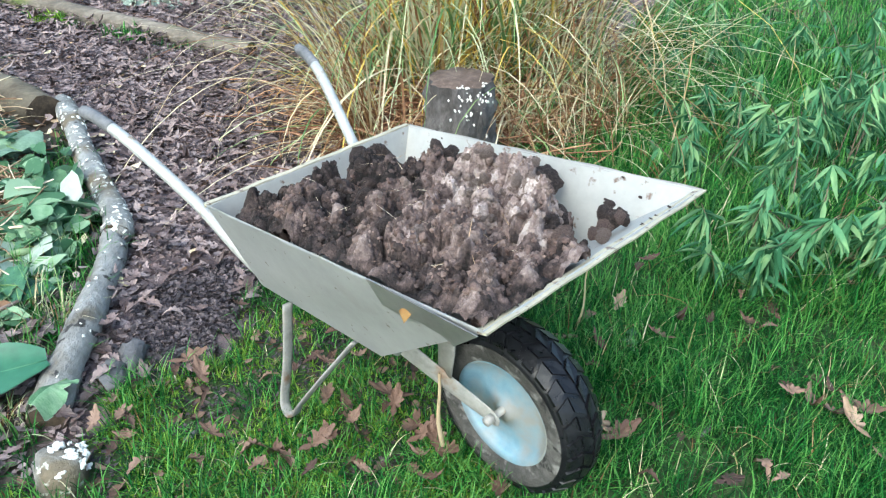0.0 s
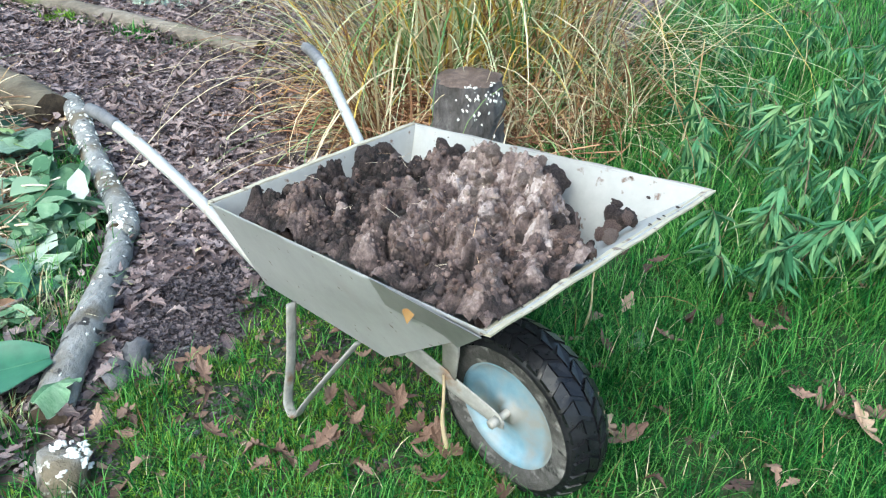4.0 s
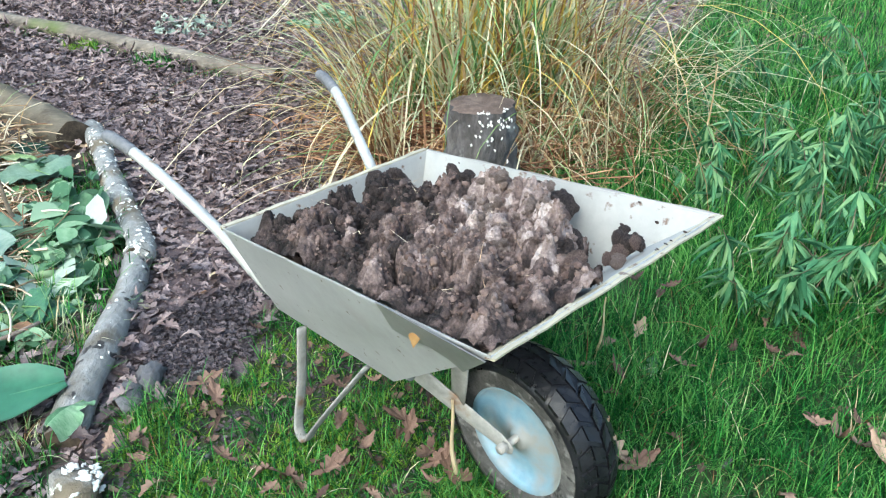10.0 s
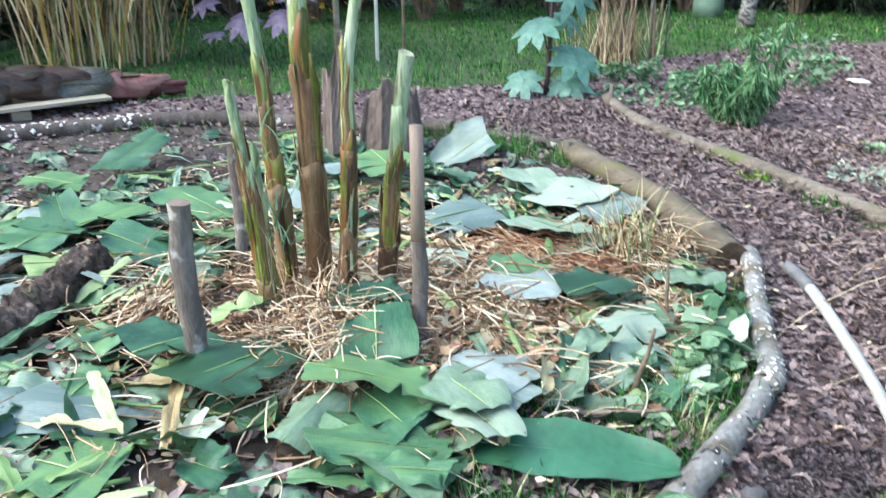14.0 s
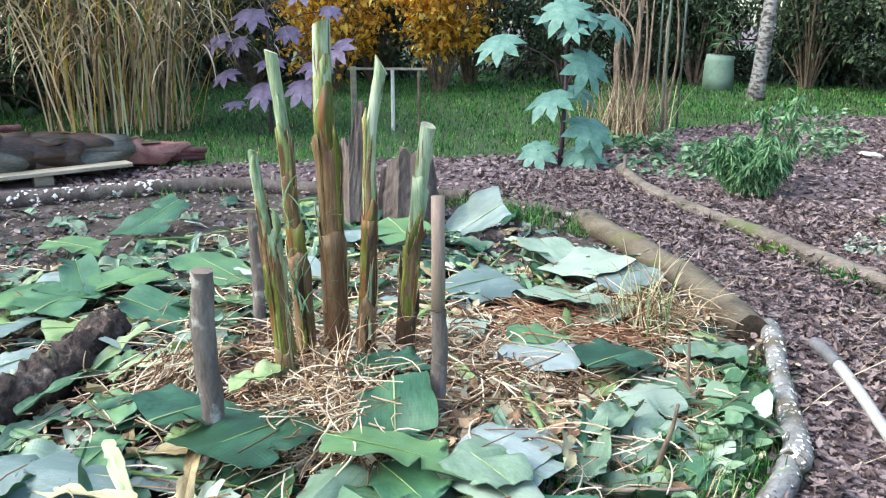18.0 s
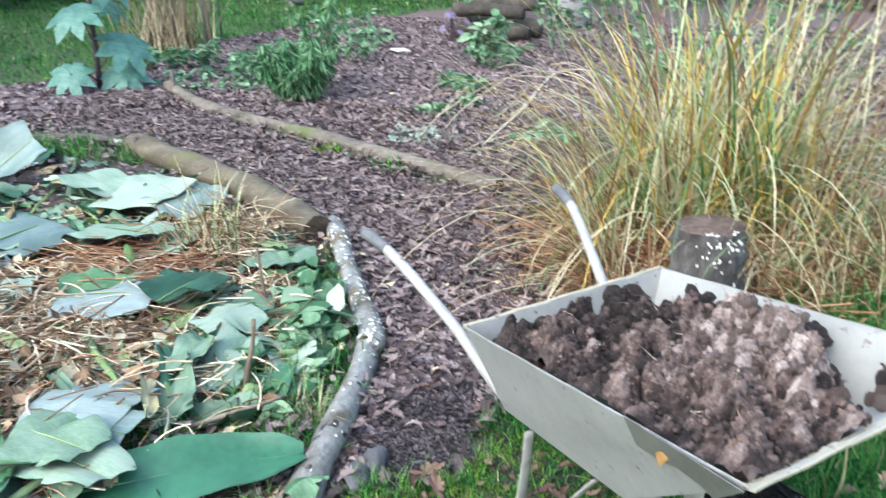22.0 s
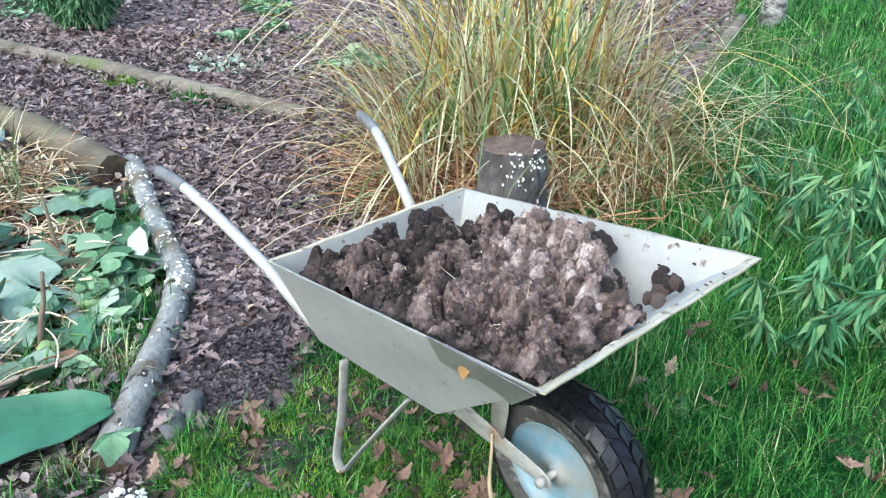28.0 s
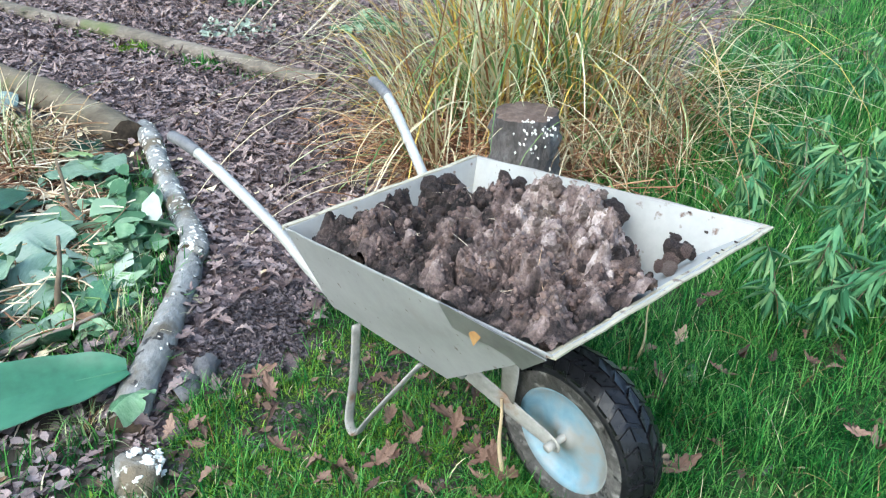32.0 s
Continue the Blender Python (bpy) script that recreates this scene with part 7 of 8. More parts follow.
hang = blades("hanging_leaves", np.stack([-10.3 + rr * np.cos(a), 4.2 + rr * np.sin(a) * 1.3, z0], 1), a + q.normal(0, 1.0, n), np.minimum(z0 * q.uniform(0.5, 1.1, n), 2.2), q.uniform(0.012, 0.036, n), q.uniform(0.6, 1.6, n), q.uniform(1.2, 2.4, n), [M["tan_reed"], M["yellow_reed"], M["greengrass"]], 8, q.choice(3, n, p=[0.86, 0.08, 0.06]))
part("hanging_leaves", hang, mis, "dry leaves hanging down")["kind"] = "stuff"

# ---- leafy plants ----
HEART = [(0, 0, 0), (-0.06, -0.22, 0.02), (0.05, -0.46, 0.05), (0.3, -0.55, 0.06), (0.58, -0.40, 0.03), (0.82, -0.18, -0.03), (1, 0, -0.12), (0.82, 0.18, -0.03), (0.58, 0.40, 0.03), (0.3, 0.55, 0.06), (0.05, 0.46, 0.05), (-0.06, 0.22, 0.02), (0.42, 0, -0.03)]


def leaflets(name, centres, dirs, length, width, material, seed, spread=0.5, fall=0.35, heart=False):
    """Pointed leaves, each from its centre along its direction, hanging a little."""
    q = np.random.default_rng(seed)
    n = len(centres)
    shape = np.array([(0, 0, 0), (0.3, -0.5, 0.02), (0.65, -0.36, 0.0), (1, 0, -0.12), (0.65, 0.36, 0.0), (0.3, 0.5, 0.02), (0.45, 0, -0.05)])
    if heart:
        shape = np.array(HEART)
    m = len(shape) - 1
    vv = shape[None] * np.stack([length, width, length], 1)[:, None, :]
    f = [(i, (i + 1) % m, m) for i in range(m)]
    yaw = np.arctan2(dirs[:, 1], dirs[:, 0]) + q.normal(0, spread, n)
    pit = -np.arcsin(np.clip(dirs[:, 2] / (np.linalg.norm(dirs, axis=1) + 1e-9), -1, 1)) + fall + q.normal(0, 0.3, n)
    return many(name, vv, f, (centres, turns(yaw, pit, q.normal(0, 0.5, n))), material)


def shrub(name, label, cx, cy, rad, height, stems, per, ln, wd, material, seed, category="shrub", stem_r=0.004, fan=5, stem_m="twig", z0=None):
    """Stems that arch from a common foot, with fans of narrow leaves along them."""
    q = np.random.default_rng(seed)
    z0 = float(gh(cx, cy)) if z0 is None else z0
    ob = thing(name, label, category, Matrix.Translation((0, 0, 0)))
    pcs, cen, dr = [], [], []
    for i in range(stems):
        a, r0 = q.uniform(0, 6.28), rad * 0.45 * math.sqrt(q.random())
        r1 = rad * q.uniform(0.35, 1.1)
        h = height * q.uniform(0.55, 1.1)
        p0 = np.array([cx + r0 * math.cos(a), cy + r0 * math.sin(a), z0 - 0.01])
        p2 = np.array([cx + r1 * math.cos(a + q.normal(0, 0.4)), cy + r1 * math.sin(a + q.normal(0, 0.4)), z0 + h])
        p1 = (p0 + p2) / 2 + (0, 0, h * 0.18)
        line = spline([p0, p1, p2], 8)
        pcs.append(tube(line, np.linspace(1, 0.4, 8) * stem_r, 5, False))
        for k in range(per):
            u = q.uniform(0.25, 1.0) * 7
            j = int(min(u, 6))
            p = line[j] + (line[j + 1] - line[j]) * (u - j)
            ya = q.uniform(0, 6.28)
            for m in range(fan):
                cen.append(p)
                sp = (m - fan / 2) * (0.32 if material == "bamboo" else 0.45)
                dr.append((math.cos(ya + sp), math.sin(ya + sp), q.uniform(-0.7, 0.2) if material in ("bamboo", "fern") else q.uniform(-0.3, 0.5)))
    tagged(part("stem_tangle", mesh("stem_tangle", *joined(*pcs), M[stem_m]), ob), kind="stuff")
    n = len(cen)
    part("foliage", leaflets("foliage", np.array(cen), np.array(dr), ln * q.uniform(0.6, 1.2, n), wd * q.uniform(0.7, 1.2, n), M[material], seed, 0.5, 0.65 if material in ("bamboo", "fern") else 0.35, heart=material == "weed"), ob)["kind"] = "stuff"
    return ob


for i, (x, y, r, h, st, pr) in enumerate(((1.02, 1.95, 0.24, 0.32, 11, 7), (1.32, 2.05, 0.30, 0.38, 12, 7), (1.55, 2.5, 0.35, 0.38, 12, 6), (1.15, 2.55, 0.30, 0.30, 10, 6), (1.75, 1.95, 0.35, 0.40, 12, 7), (1.35, 3.1, 0.35, 0.30, 9, 6), (1.95, 3.1, 0.4, 0.36, 11, 6), (1.75, 2.85, 0.4, 0.40, 11, 6), (2.25, 2.55, 0.4, 0.42, 11, 6), (2.35, 3.6, 0.5, 0.42, 11, 6), (1.75, 3.9, 0.45, 0.36, 9, 6))):
    shrub("bamboo_shoots", "low bright green bamboo shoots growing in the grass", x, y, r, h, st, pr, 0.102, 0.0165, "bamboo", 100 + i, "bamboo", 0.0028, 5)
shrub("leafy_weed", "broad-leaved green plant before the old log heap", -1.75, 9.0, 0.28, 0.45, 12, 5, 0.16, 0.08, "weed", 123, "weed", 0.005, 3, "weed")
shrub("feathery_bush", "small rounded bush with fine pale green leaves", -2.80, 6.12, 0.31, 0.48, 80, 10, 0.12, 0.016, "fern", 120, "bush", 0.004, 5)
shrub("feathery_bush", "taller feathery sprigs behind the small bush", -2.85, 6.7, 0.30, 0.78, 16, 7, 0.10, 0.018, "fern", 121, "bush", 0.004, 5)
for i, (x, y, r, h, st, pr, l, w) in enumerate(((-1.10, 2.25, 0.17, 0.10, 8, 2, 0.125, 0.100), (-1.06, 1.98, 0.14, 0.09, 9, 3, 0.055, 0.045), (-1.28, 2.32, 0.14, 0.09, 7, 3, 0.06, 0.05), (-1.30, 2.55, 0.16, 0.10, 6, 2, 0.06, 0.045), (-1.0, 1.70, 0.10, 0.07, 5, 3, 0.05, 0.04), (-0.98, 2.10, 0.12, 0.10, 9, 3, 0.075, 0.065), (-0.95, 1.88, 0.10, 0.08, 8, 3, 0.045, 0.035), (-1.18, 2.42, 0.14, 0.13, 6, 2, 0.105, 0.085), (-1.22, 1.88, 0.14, 0.07, 8, 3, 0.045, 0.035))):
    shrub("weed_patch", "patch of green broad-leaved weeds by the birch log", x, y, r, h, st, pr, l, w, "weed", 130 + i, "weed", 0.0025, 2, "weed")
for i, (x, y, r, h) in enumerate(((-1.52, 5.77, 0.12, 0.06), (-1.38, 6.2, 0.12, 0.07), (-1.6, 6.9, 0.3, 0.12), (-0.6, 5.2, 0.25, 0.10), (-1.5, 8.2, 0.4, 0.25), (-3.6, 7.0, 0.4, 0.25), (-4.3, 7.6, 0.5, 0.25), (-0.9, 9.8, 0.5, 0.7), (-3.2, 8.3, 0.5, 0.3), (-0.2, 9.6, 0.7, 0.9), (0.6, 9.0, 0.7, 1.0), (-2.2, 11.5, 0.8, 0.7), (-4.3, 11.0, 0.6, 0.3), (1.4, 8.6, 0.7, 0.8), (0.2, 7.6, 0.5, 0.4), (-4.9, 7.4, 0.4, 0.2), (-3.4, 9.6, 0.5, 0.25))):
    shrub("weed_patch", "patch of low green weeds on the leaf mulch", x, y, r, h, 16, 4, 0.09, 0.05, "weed", 150 + i, "weed", 0.004, 3, "weed")


def palm_leaf(lobes=8, size=1.0):
    """A hand-shaped castor leaf of pointed lobes, round a centre, tip down the x axis."""
    vs, fs = [(0, 0, 0.02)], []
    for i in range(lobes):
        a = math.radians(-150 + 300 * i / (lobes - 1))
        l = 1 - 0.45 * abs(i - (lobes - 1) / 2) / (lobes / 2)
        b = len(vs)
        for t, w, z in ((0.32, 0.14, 0.05), (0.63, 0.165, -0.02), (1.0, 0.0, -0.16)):
            for s in ((-1, 1) if w else (0,)):
                vs.append((l * t * math.cos(a) - s * w * math.sin(a), l * t * math.sin(a) + s * w * math.cos(a), z))
        fs += [(0, b, b + 1), (b, b + 2, b + 3, b + 1), (b + 2, b + 4, b + 3)]
    v = np.array(vs) * (0.5 * size, 0.5 * size, 0.5 * size)
    return v, fs


def castor(name, label, x, y, height, leaf_size, material, stem_m, places, seed):
    """places: leaves as (sideways, away, height, size, yaw)."""
    q = np.random.default_rng(seed)
    ob = thing(name, label, "castor plant", Matrix.Translation((x, y, 0)))
    side, away = np.array((0.70, 0.71, 0)), np.array((-0.71, 0.70, 0))
    v, f = tube(spline([(0, 0, 0), (0.02, 0.01, height * 0.5), (-0.01, 0.02, height)], 12), np.linspace(0.028, 0.012, 12), 8)
    part("stem", mesh("stem", v, f, M[stem_m]), ob)
    v0, f0 = palm_leaf()
    for s, w, z, k, yaw in places:
        p = side * s + away * w + (0, 0, z)
        root = np.array((0, 0, max(0.05, z - 0.25)))
        mid = (p + root) / 2 + (0, 0, 0.06)
        part("leaf_stalk", mesh("leaf_stalk", *tube(spline([root, mid, p], 6), 0.006, 5, False), M[stem_m]), ob)
        m = Matrix.Translation(p) @ pose(0, 0, 0, q.normal(0, 12), 38 + q.normal(0, 9), -53 + 0.45 * (yaw + 50)) @ Matrix.Scale(leaf_size * k, 4)
        lm = mesh("leaf", v0 + q.normal(0, 0.008, v0.shape), f0, M[material])
        part("leaf", lm, ob, "", m)
    return ob


castor("castor_plant", "tall castor plant with large blue-green hand-shaped leaves", -4.75, 6.15, 1.45, 0.74, "castor", "purple_stem", [(-0.02, 0, 1.48, 1.0, -60), (0.25, 0.1, 1.42, 0.9, 10), (-0.62, 0, 1.18, 0.95, -120), (0.48, 0.05, 1.36, 0.8, 30), (0.20, -0.1, 0.98, 1.0, -30), (-0.12, -0.1, 0.66, 0.95, -100), (0.25, -0.1, 0.38, 1.0, -40), (0.20, 0.2, 0.70, 0.7, 60), (-0.24, -0.1, 0.16, 0.8, -90), (0.20, -0.1, 0.12, 0.9, -30), (-0.2, 0.2, 1.38, 0.7, 150), (0.05, -0.12, 1.30, 0.6, -70)], 1)
castor("purple_castor_plant", "castor plant with purple hand-shaped leaves", -8.6, 5.3, 1.9, 0.72, "castor_purple", "purple_stem", [(0.45, 0, 1.72, 0.9, -40), (-0.15, 0, 1.45, 1.0, -70), (-0.6, 0, 1.15, 0.8, -120), (-0.35, 0, 1.12, 0.7, -90), (-0.5, 0, 0.75, 0.8, -100), (0.85, 0, 1.05, 1.0, -20), (-0.05, -0.1, 0.55, 0.9, -70), (0.45, -0.1, 0.6, 1.0, -40), (-0.4, -0.1, 0.4, 0.6, -110), (0.05, 0, 0.9, 0.8, -60), (0.8, 0, 1.5, 0.6, 0), (0.2, 0.2, 1.95, 0.8, 60), (0.25, 0.1, 1.25, 0.7, 20), (0.6, 0, 0.85, 0.9, -30)], 2)

# ---- felled banana trunks on a plank ----
def felled(p0, p1, r, seed, label):
    """A trunk along p0 to p1: sheaths that overlap like roof tiles, inner ones reaching farther, and cut stalks at its tip."""
    q = np.random.default_rng(seed)
    ob = thing("felled_trunk", label, "banana trunk", Matrix.Translation((0, 0, 0)), group="felled banana trunks")
    p0, p1 = np.array(p0, float), np.array(p1, float)
    line = spline([p0, (p0 + p1) / 2 + (0, 0, 0.02), p1], 40)
    rad = r * np.interp(np.linspace(0, 1, 40), [0, 0.55, 0.85, 1], [1, 0.96, 0.62, 0.36])
    part("core", mesh("core", *tube(line, rad * 0.72, 18, True, 0.04, seed), M["red_end"]), ob)
    order = [("trunkpile", 0.50), ("trunkgrey", 0.60), ("trunkdark", 0.66), ("trunkpile", 0.73), ("trunkdark", 0.78), ("trunkgrey", 0.84), ("trunkpile", 0.89), ("red_end", 0.94), ("red_end", 0.985)]
    for k, (key, u1) in enumerate(order):
        for face, lift in ((-95, 0.0), (-12, 0.03), (-185, 0.01)):
            me = wrap(line, rad * (1.0 - 0.022 * k), max(0.0, u1 - 0.45), u1 - lift + q.uniform(-0.02, 0.02), math.radians(face + q.normal(0, 16)), q.uniform(1.9, 2.5), q.uniform(-0.07, 0.07), q.uniform(0.04, 0.10), [M[key], M["sheath_edge"]], seed * 50 + k * 3 + abs(face), (1.0, 0, 0), 12, 11, 0.016)
            part("sheath", me, ob)
    d = (p1 - p0) / np.linalg.norm(p1 - p0)
    for k in range(7):
        a = k * 0.9 + q.uniform(-0.2, 0.2)
        o = (np.array((0, 0, math.sin(a))) + np.array((math.cos(a), 0, 0))) * r * (0.0 if k == 0 else 0.24)
        part("cut_stalk", mesh("cut_stalk", *tube([p1 + o - d * 0.25, p1 + o + d * q.uniform(0.02, 0.20)], [r * 0.17, r * 0.14], 9), M["red_end"]), ob, "reddish cut stalk end")
    return ob


felled((-7.85, -0.5, 0.32), (-7.37, 3.58, 0.085), 0.20, 1, "thick felled banana trunk with overlapping sheaths on a plank")
felled((-8.30, -1.0, 0.36), (-7.98, 2.05, 0.36), 0.20, 2, "second felled banana trunk lying on the pile")


def bar(p, q, w, h, material, name, parent=None, label=""):
    p, q = np.array(p, float), np.array(q, float)
    d = (q - p) / np.linalg.norm(q - p)
    s = np.cross(d, (0, 0, 1.0) if abs(d[2]) < 0.9 else (0, 1.0, 0))
    s /= np.linalg.norm(s)
    u = np.cross(s, d)
    vs = [c + s * a * w / 2 + u * b * h / 2 for c in (p, q) for a, b in ((-0.9, -1), (0.9, -1), (1, -0.8), (1, 0.8), (0.9, 1), (-0.9, 1), (-1, 0.8), (-1, -0.8))]
    fs = [(i, (i + 1) % 8, 8 + (i + 1) % 8, 8 + i) for i in range(8)] + [tuple(range(7, -1, -1)), tuple(range(8, 16))]
    return part(name, mesh(name, vs, fs, material, None, False), parent, label)


pl = thing("plank_support", "weathered plank on blocks under the felled trunks", "plank", Matrix.Translation((0, 0, 0)))
bar((-7.35, 0.8, 0.085), (-7.14, 2.85, 0.105), 0.20, 0.035, M["plank"], "plank", pl)
bar((-7.25, 2.05, 0.03), (-7.23, 2.2, 0.03), 0.12, 0.09, M["plank"], "block", pl)
bar((-7.38, 1.2, 0.03), (-7.36, 1.35, 0.03), 0.12, 0.09, M["plank"], "block", pl)

# ---- weathered stumps behind the banana plants ----
def old_stump(x, y, r, h, label, seed, hollow=False):
    q = np.random.default_rng(seed)
    segs, rows = 30, 12
    aa = np.arange(segs) * 2 * math.pi / segs
    tops = h * (0.8 + 0.16 * np.sin(aa + seed) + 0.06 * np.sin(3 * aa + 2 * seed) + q.normal(0, 0.025, segs))
    vs = []
    for i in range(rows):
        t = i / (rows - 1)
        for j in range(segs):
            a = 2 * math.pi * j / segs
            rr = r * (1.15 - 0.3 * t + 0.10 * math.sin(a * 5 + seed) + 0.06 * math.sin(a * 11)) + q.normal(0, 0.004)
            vs.append((rr * math.cos(a), rr * math.sin(a), tops[j] * t - 0.02 * (1 - t)))
    for i in range(4):
        for j in range(segs):
            a = 2 * math.pi * j / segs
            rr = r * (0.62 - 0.1 * i)
            vs.append((rr * math.cos(a), rr * math.sin(a), tops[j] * (0.97 - 0.22 * i * (1 if hollow else 0.15))))
    fs = [(i * segs + j, i * segs + (j + 1) % segs, (i + 1) * segs + (j + 1) % segs, (i + 1) * segs + j) for i in range(rows + 3) for j in range(segs)] + [tuple((rows + 3) * segs + j for j in range(segs))]
    return thing("old_stump", label, "stump", Matrix.Translation((x, y, 0)), mesh("old_stump", vs, fs, M["stumpwood"], None, False))


old_stump(-4.20, 3.13, 0.09, 0.86, "tall narrow weathered stump behind the banana plants", 1)
old_stump(-4.02, 3.45, 0.20, 0.52, "broken hollow weathered stump behind the banana plants", 2, True)
old_stump(-4.18, 3.62, 0.11, 0.50, "grey split stump behind the bed", 5, True)

# ---- far garden: posts, planter, canes, pots ----
fr = thing("white_frame", "small white post and rail standing on the lawn", "frame", Matrix.Translation((0, 0, 0)))
bar((-7.87, 6.69, 0), (-7.87, 6.69, 0.78), 0.035, 0.035, M["whitepaint"], "post", fr)
bar((-8.25, 6.35, 0), (-8.25, 6.35, 0.82), 0.06, 0.06, M["plank"], "post", fr)
bar((-7.65, 6.95, 0), (-7.65, 6.95, 0.78), 0.03, 0.03, M["twig"], "post", fr)
bar((-8.30, 6.30, 0.79), (-7.58, 7.02, 0.79), 0.04, 0.03, M["plank"], "rail", fr)
v, f = tube([(0, 0, 0), (0, 0, 0.3), (0, 0, 0.62), (0.01, 0, 0.74), (0.01, 0, 0.73), (0, 0, 0.6)], [0.33, 0.325, 0.30, 0.285, 0.275, 0.27], 22, True, 0.04)
pt = thing("planter_bag", "pale green planter bag standing under the trees", "planter", Matrix.Translation((-8.35, 16.6, 0)), mesh("planter_bag", v, f, M["sack"]))
shrub("potted_plant", "thin green plant growing from the planter bag", -8.35, 16.6, 0.3, 1.2, 4, 4, 0.3, 0.025, "weed", 170, "plant", 0.008, 3, z0=0.45)
cr_ = np.random.default_rng(9)
cane = thing("bare_canes", "clump of tall bare brown canes with a green wire", "canes", Matrix.Translation((0, 0, 0)))
for i in range(16):
    x, y = -5.62 + cr_.normal(0, 0.22), 8.75 + cr_.normal(0, 0.2)
    part("cane", mesh("cane", *tube(spline([(x, y, 0), (x + cr_.normal(0, 0.1), y + cr_.normal(0, 0.1), 1.2), (x + cr_.normal(0, 0.3), y + cr_.normal(0, 0.2), cr_.uniform(1.4, 3.2))], 8), np.linspace(0.022, 0.008, 8), 6, True, 0.05), M["twig"]), cane)
n = 240
part("dry_leaves", blades("dry_leaves", np.stack([cr_.normal(-5.65, 0.25, n), cr_.normal(8.7, 0.2, n), np.zeros(n)], 1), cr_.uniform(0, 6.28, n), cr_.uniform(0.3, 1.0, n), np.full(n, 0.010), cr_.uniform(0.1, 0.7, n), cr_.uniform(0, 1, n), M["tan_reed"], 4), cane)
for i, (x, y) in enumerate(((-5.75, 9.6), (-4.95, 8.4), (-5.3, 9.4))):
    v, f = tube([(x, y, 0), (x, y, 3.2)], 0.014, 8)
    thing("support_pole", "thin grey-green support pole beside the canes", "pole", None, mesh("support_pole", v, f, M["pole"]), group="support poles")


# a heap of old logs with dark gaps under a rotten slab, and a purple seedling before it
for p, q_, r in (((-2.45, 10.45, 0.10), (-1.45, 10.25, 0.12), 0.10), ((-2.35, 10.75, 0.14), (-1.35, 10.6, 0.13), 0.13), ((-2.5, 10.55, 0.36), (-1.55, 10.4, 0.34), 0.09), ((-2.3, 10.85, 0.40), (-1.4, 10.75, 0.42), 0.10)):
    v, f = tube(spline([p, ((p[0] + q_[0]) / 2, (p[1] + q_[1]) / 2 + 0.03, (p[2] + q_[2]) / 2 + 0.02), q_], 12), np.linspace(r, r * 0.85, 12), 12, True, 0.10, p[1])
    thing("round_log", "short rotting log in a heap under the birch trees", "log", None, mesh("round_log", v, f, M["treebark"]), group="old log heap")
castor("purple_seedling", "small plant with mauve hand-shaped leaves beside the log heap", -2.42, 10.05, 0.35, 0.21, "castor_purple", "purple_stem", [(-0.05, -0.05, 0.36, 1.0, -60), (0.18, -0.1, 0.26, 0.9, 10), (-0.2, -0.1, 0.2, 0.8, -120), (0.05, -0.15, 0.14, 0.8, -30)], 23)
thing("pale_stone", "white stone lying on the leaf mulch", "stone", Matrix.Translation((-2.76, 8.94, 0.03)) @ Matrix.Diagonal((0.12, 0.08, 0.045, 1)), mesh("pale_stone", CLODS[1].vertices and [tuple(v.co) for v in CLODS[1].vertices], [tuple(p.vertices) for p in CLODS[1].polygons], M["fungus"]))


litter("leaf_scraps", "pale green leaf scraps lying about the castor plant", 170, (-4.6, -3.0, 6.1, 7.5), lambda x, y: ((x + 3.85) / 0.7) ** 2 + ((y - 6.75) / 0.5) ** 2 < 1, 0.10, M["weed"], 41, 0.05, 0.4)
# ---- trees ----
def trunk_tree(name, label, x, y, r, h, material, lean=(0, 0), crown=None, seed=0):
    q = np.random.default_rng(seed)
    ob = thing(name, label, "tree", Matrix.Translation((x, y, 0)))
    pts = spline([(0, 0, -0.1), (lean[0] * 0.3 + q.normal(0, 0.03), lean[1] * 0.3, h * 0.3), (lean[0] * 0.6, lean[1] * 0.6 + q.normal(0, 0.05), h * 0.6), (lean[0], lean[1], h)], 26)
    rad = r * np.interp(np.linspace(0, 1, 26), [0, 0.03, 0.1, 1], [1.4, 1.12, 1.0, 0.3])
    part("trunk", mesh("trunk", *tube(pts, rad, 14, True, 0.04, seed), M[material]), ob)
    lim, cen, dr = [], [], []
    for i in range(22):
        u = q.uniform(0.4, 0.98)
        p = pts[int(u * 25)]
        a = q.uniform(0, 6.28)
        l = h * 0.28 * (1.2 - u) + 0.5
        e = p + np.array((math.cos(a) * l, math.sin(a) * l, l * q.uniform(0.2, 0.8)))
        ln = spline([p, (p + e) / 2 + (0, 0, 0.1 * l), e], 7)
        lim.append(tube(ln, np.linspace(r * 0.28, r * 0.05, 7), 5, False))
        for k in range(70):
            w = ln[q.integers(2, 7)] + q.normal(0, 0.35, 3)
            cen.append(w)
            dr.append(q.normal(0, 1, 3))
    part("branchwork", mesh("branchwork", *joined(*lim), M[material]), ob)["kind"] = "stuff"
    if crown:
        n = len(cen)
        part("crown", leaflets("crown", np.array(cen), np.array(dr), q.uniform(0.08, 0.2, n), q.uniform(0.06, 0.12, n), M[crown], seed), ob)
    return ob


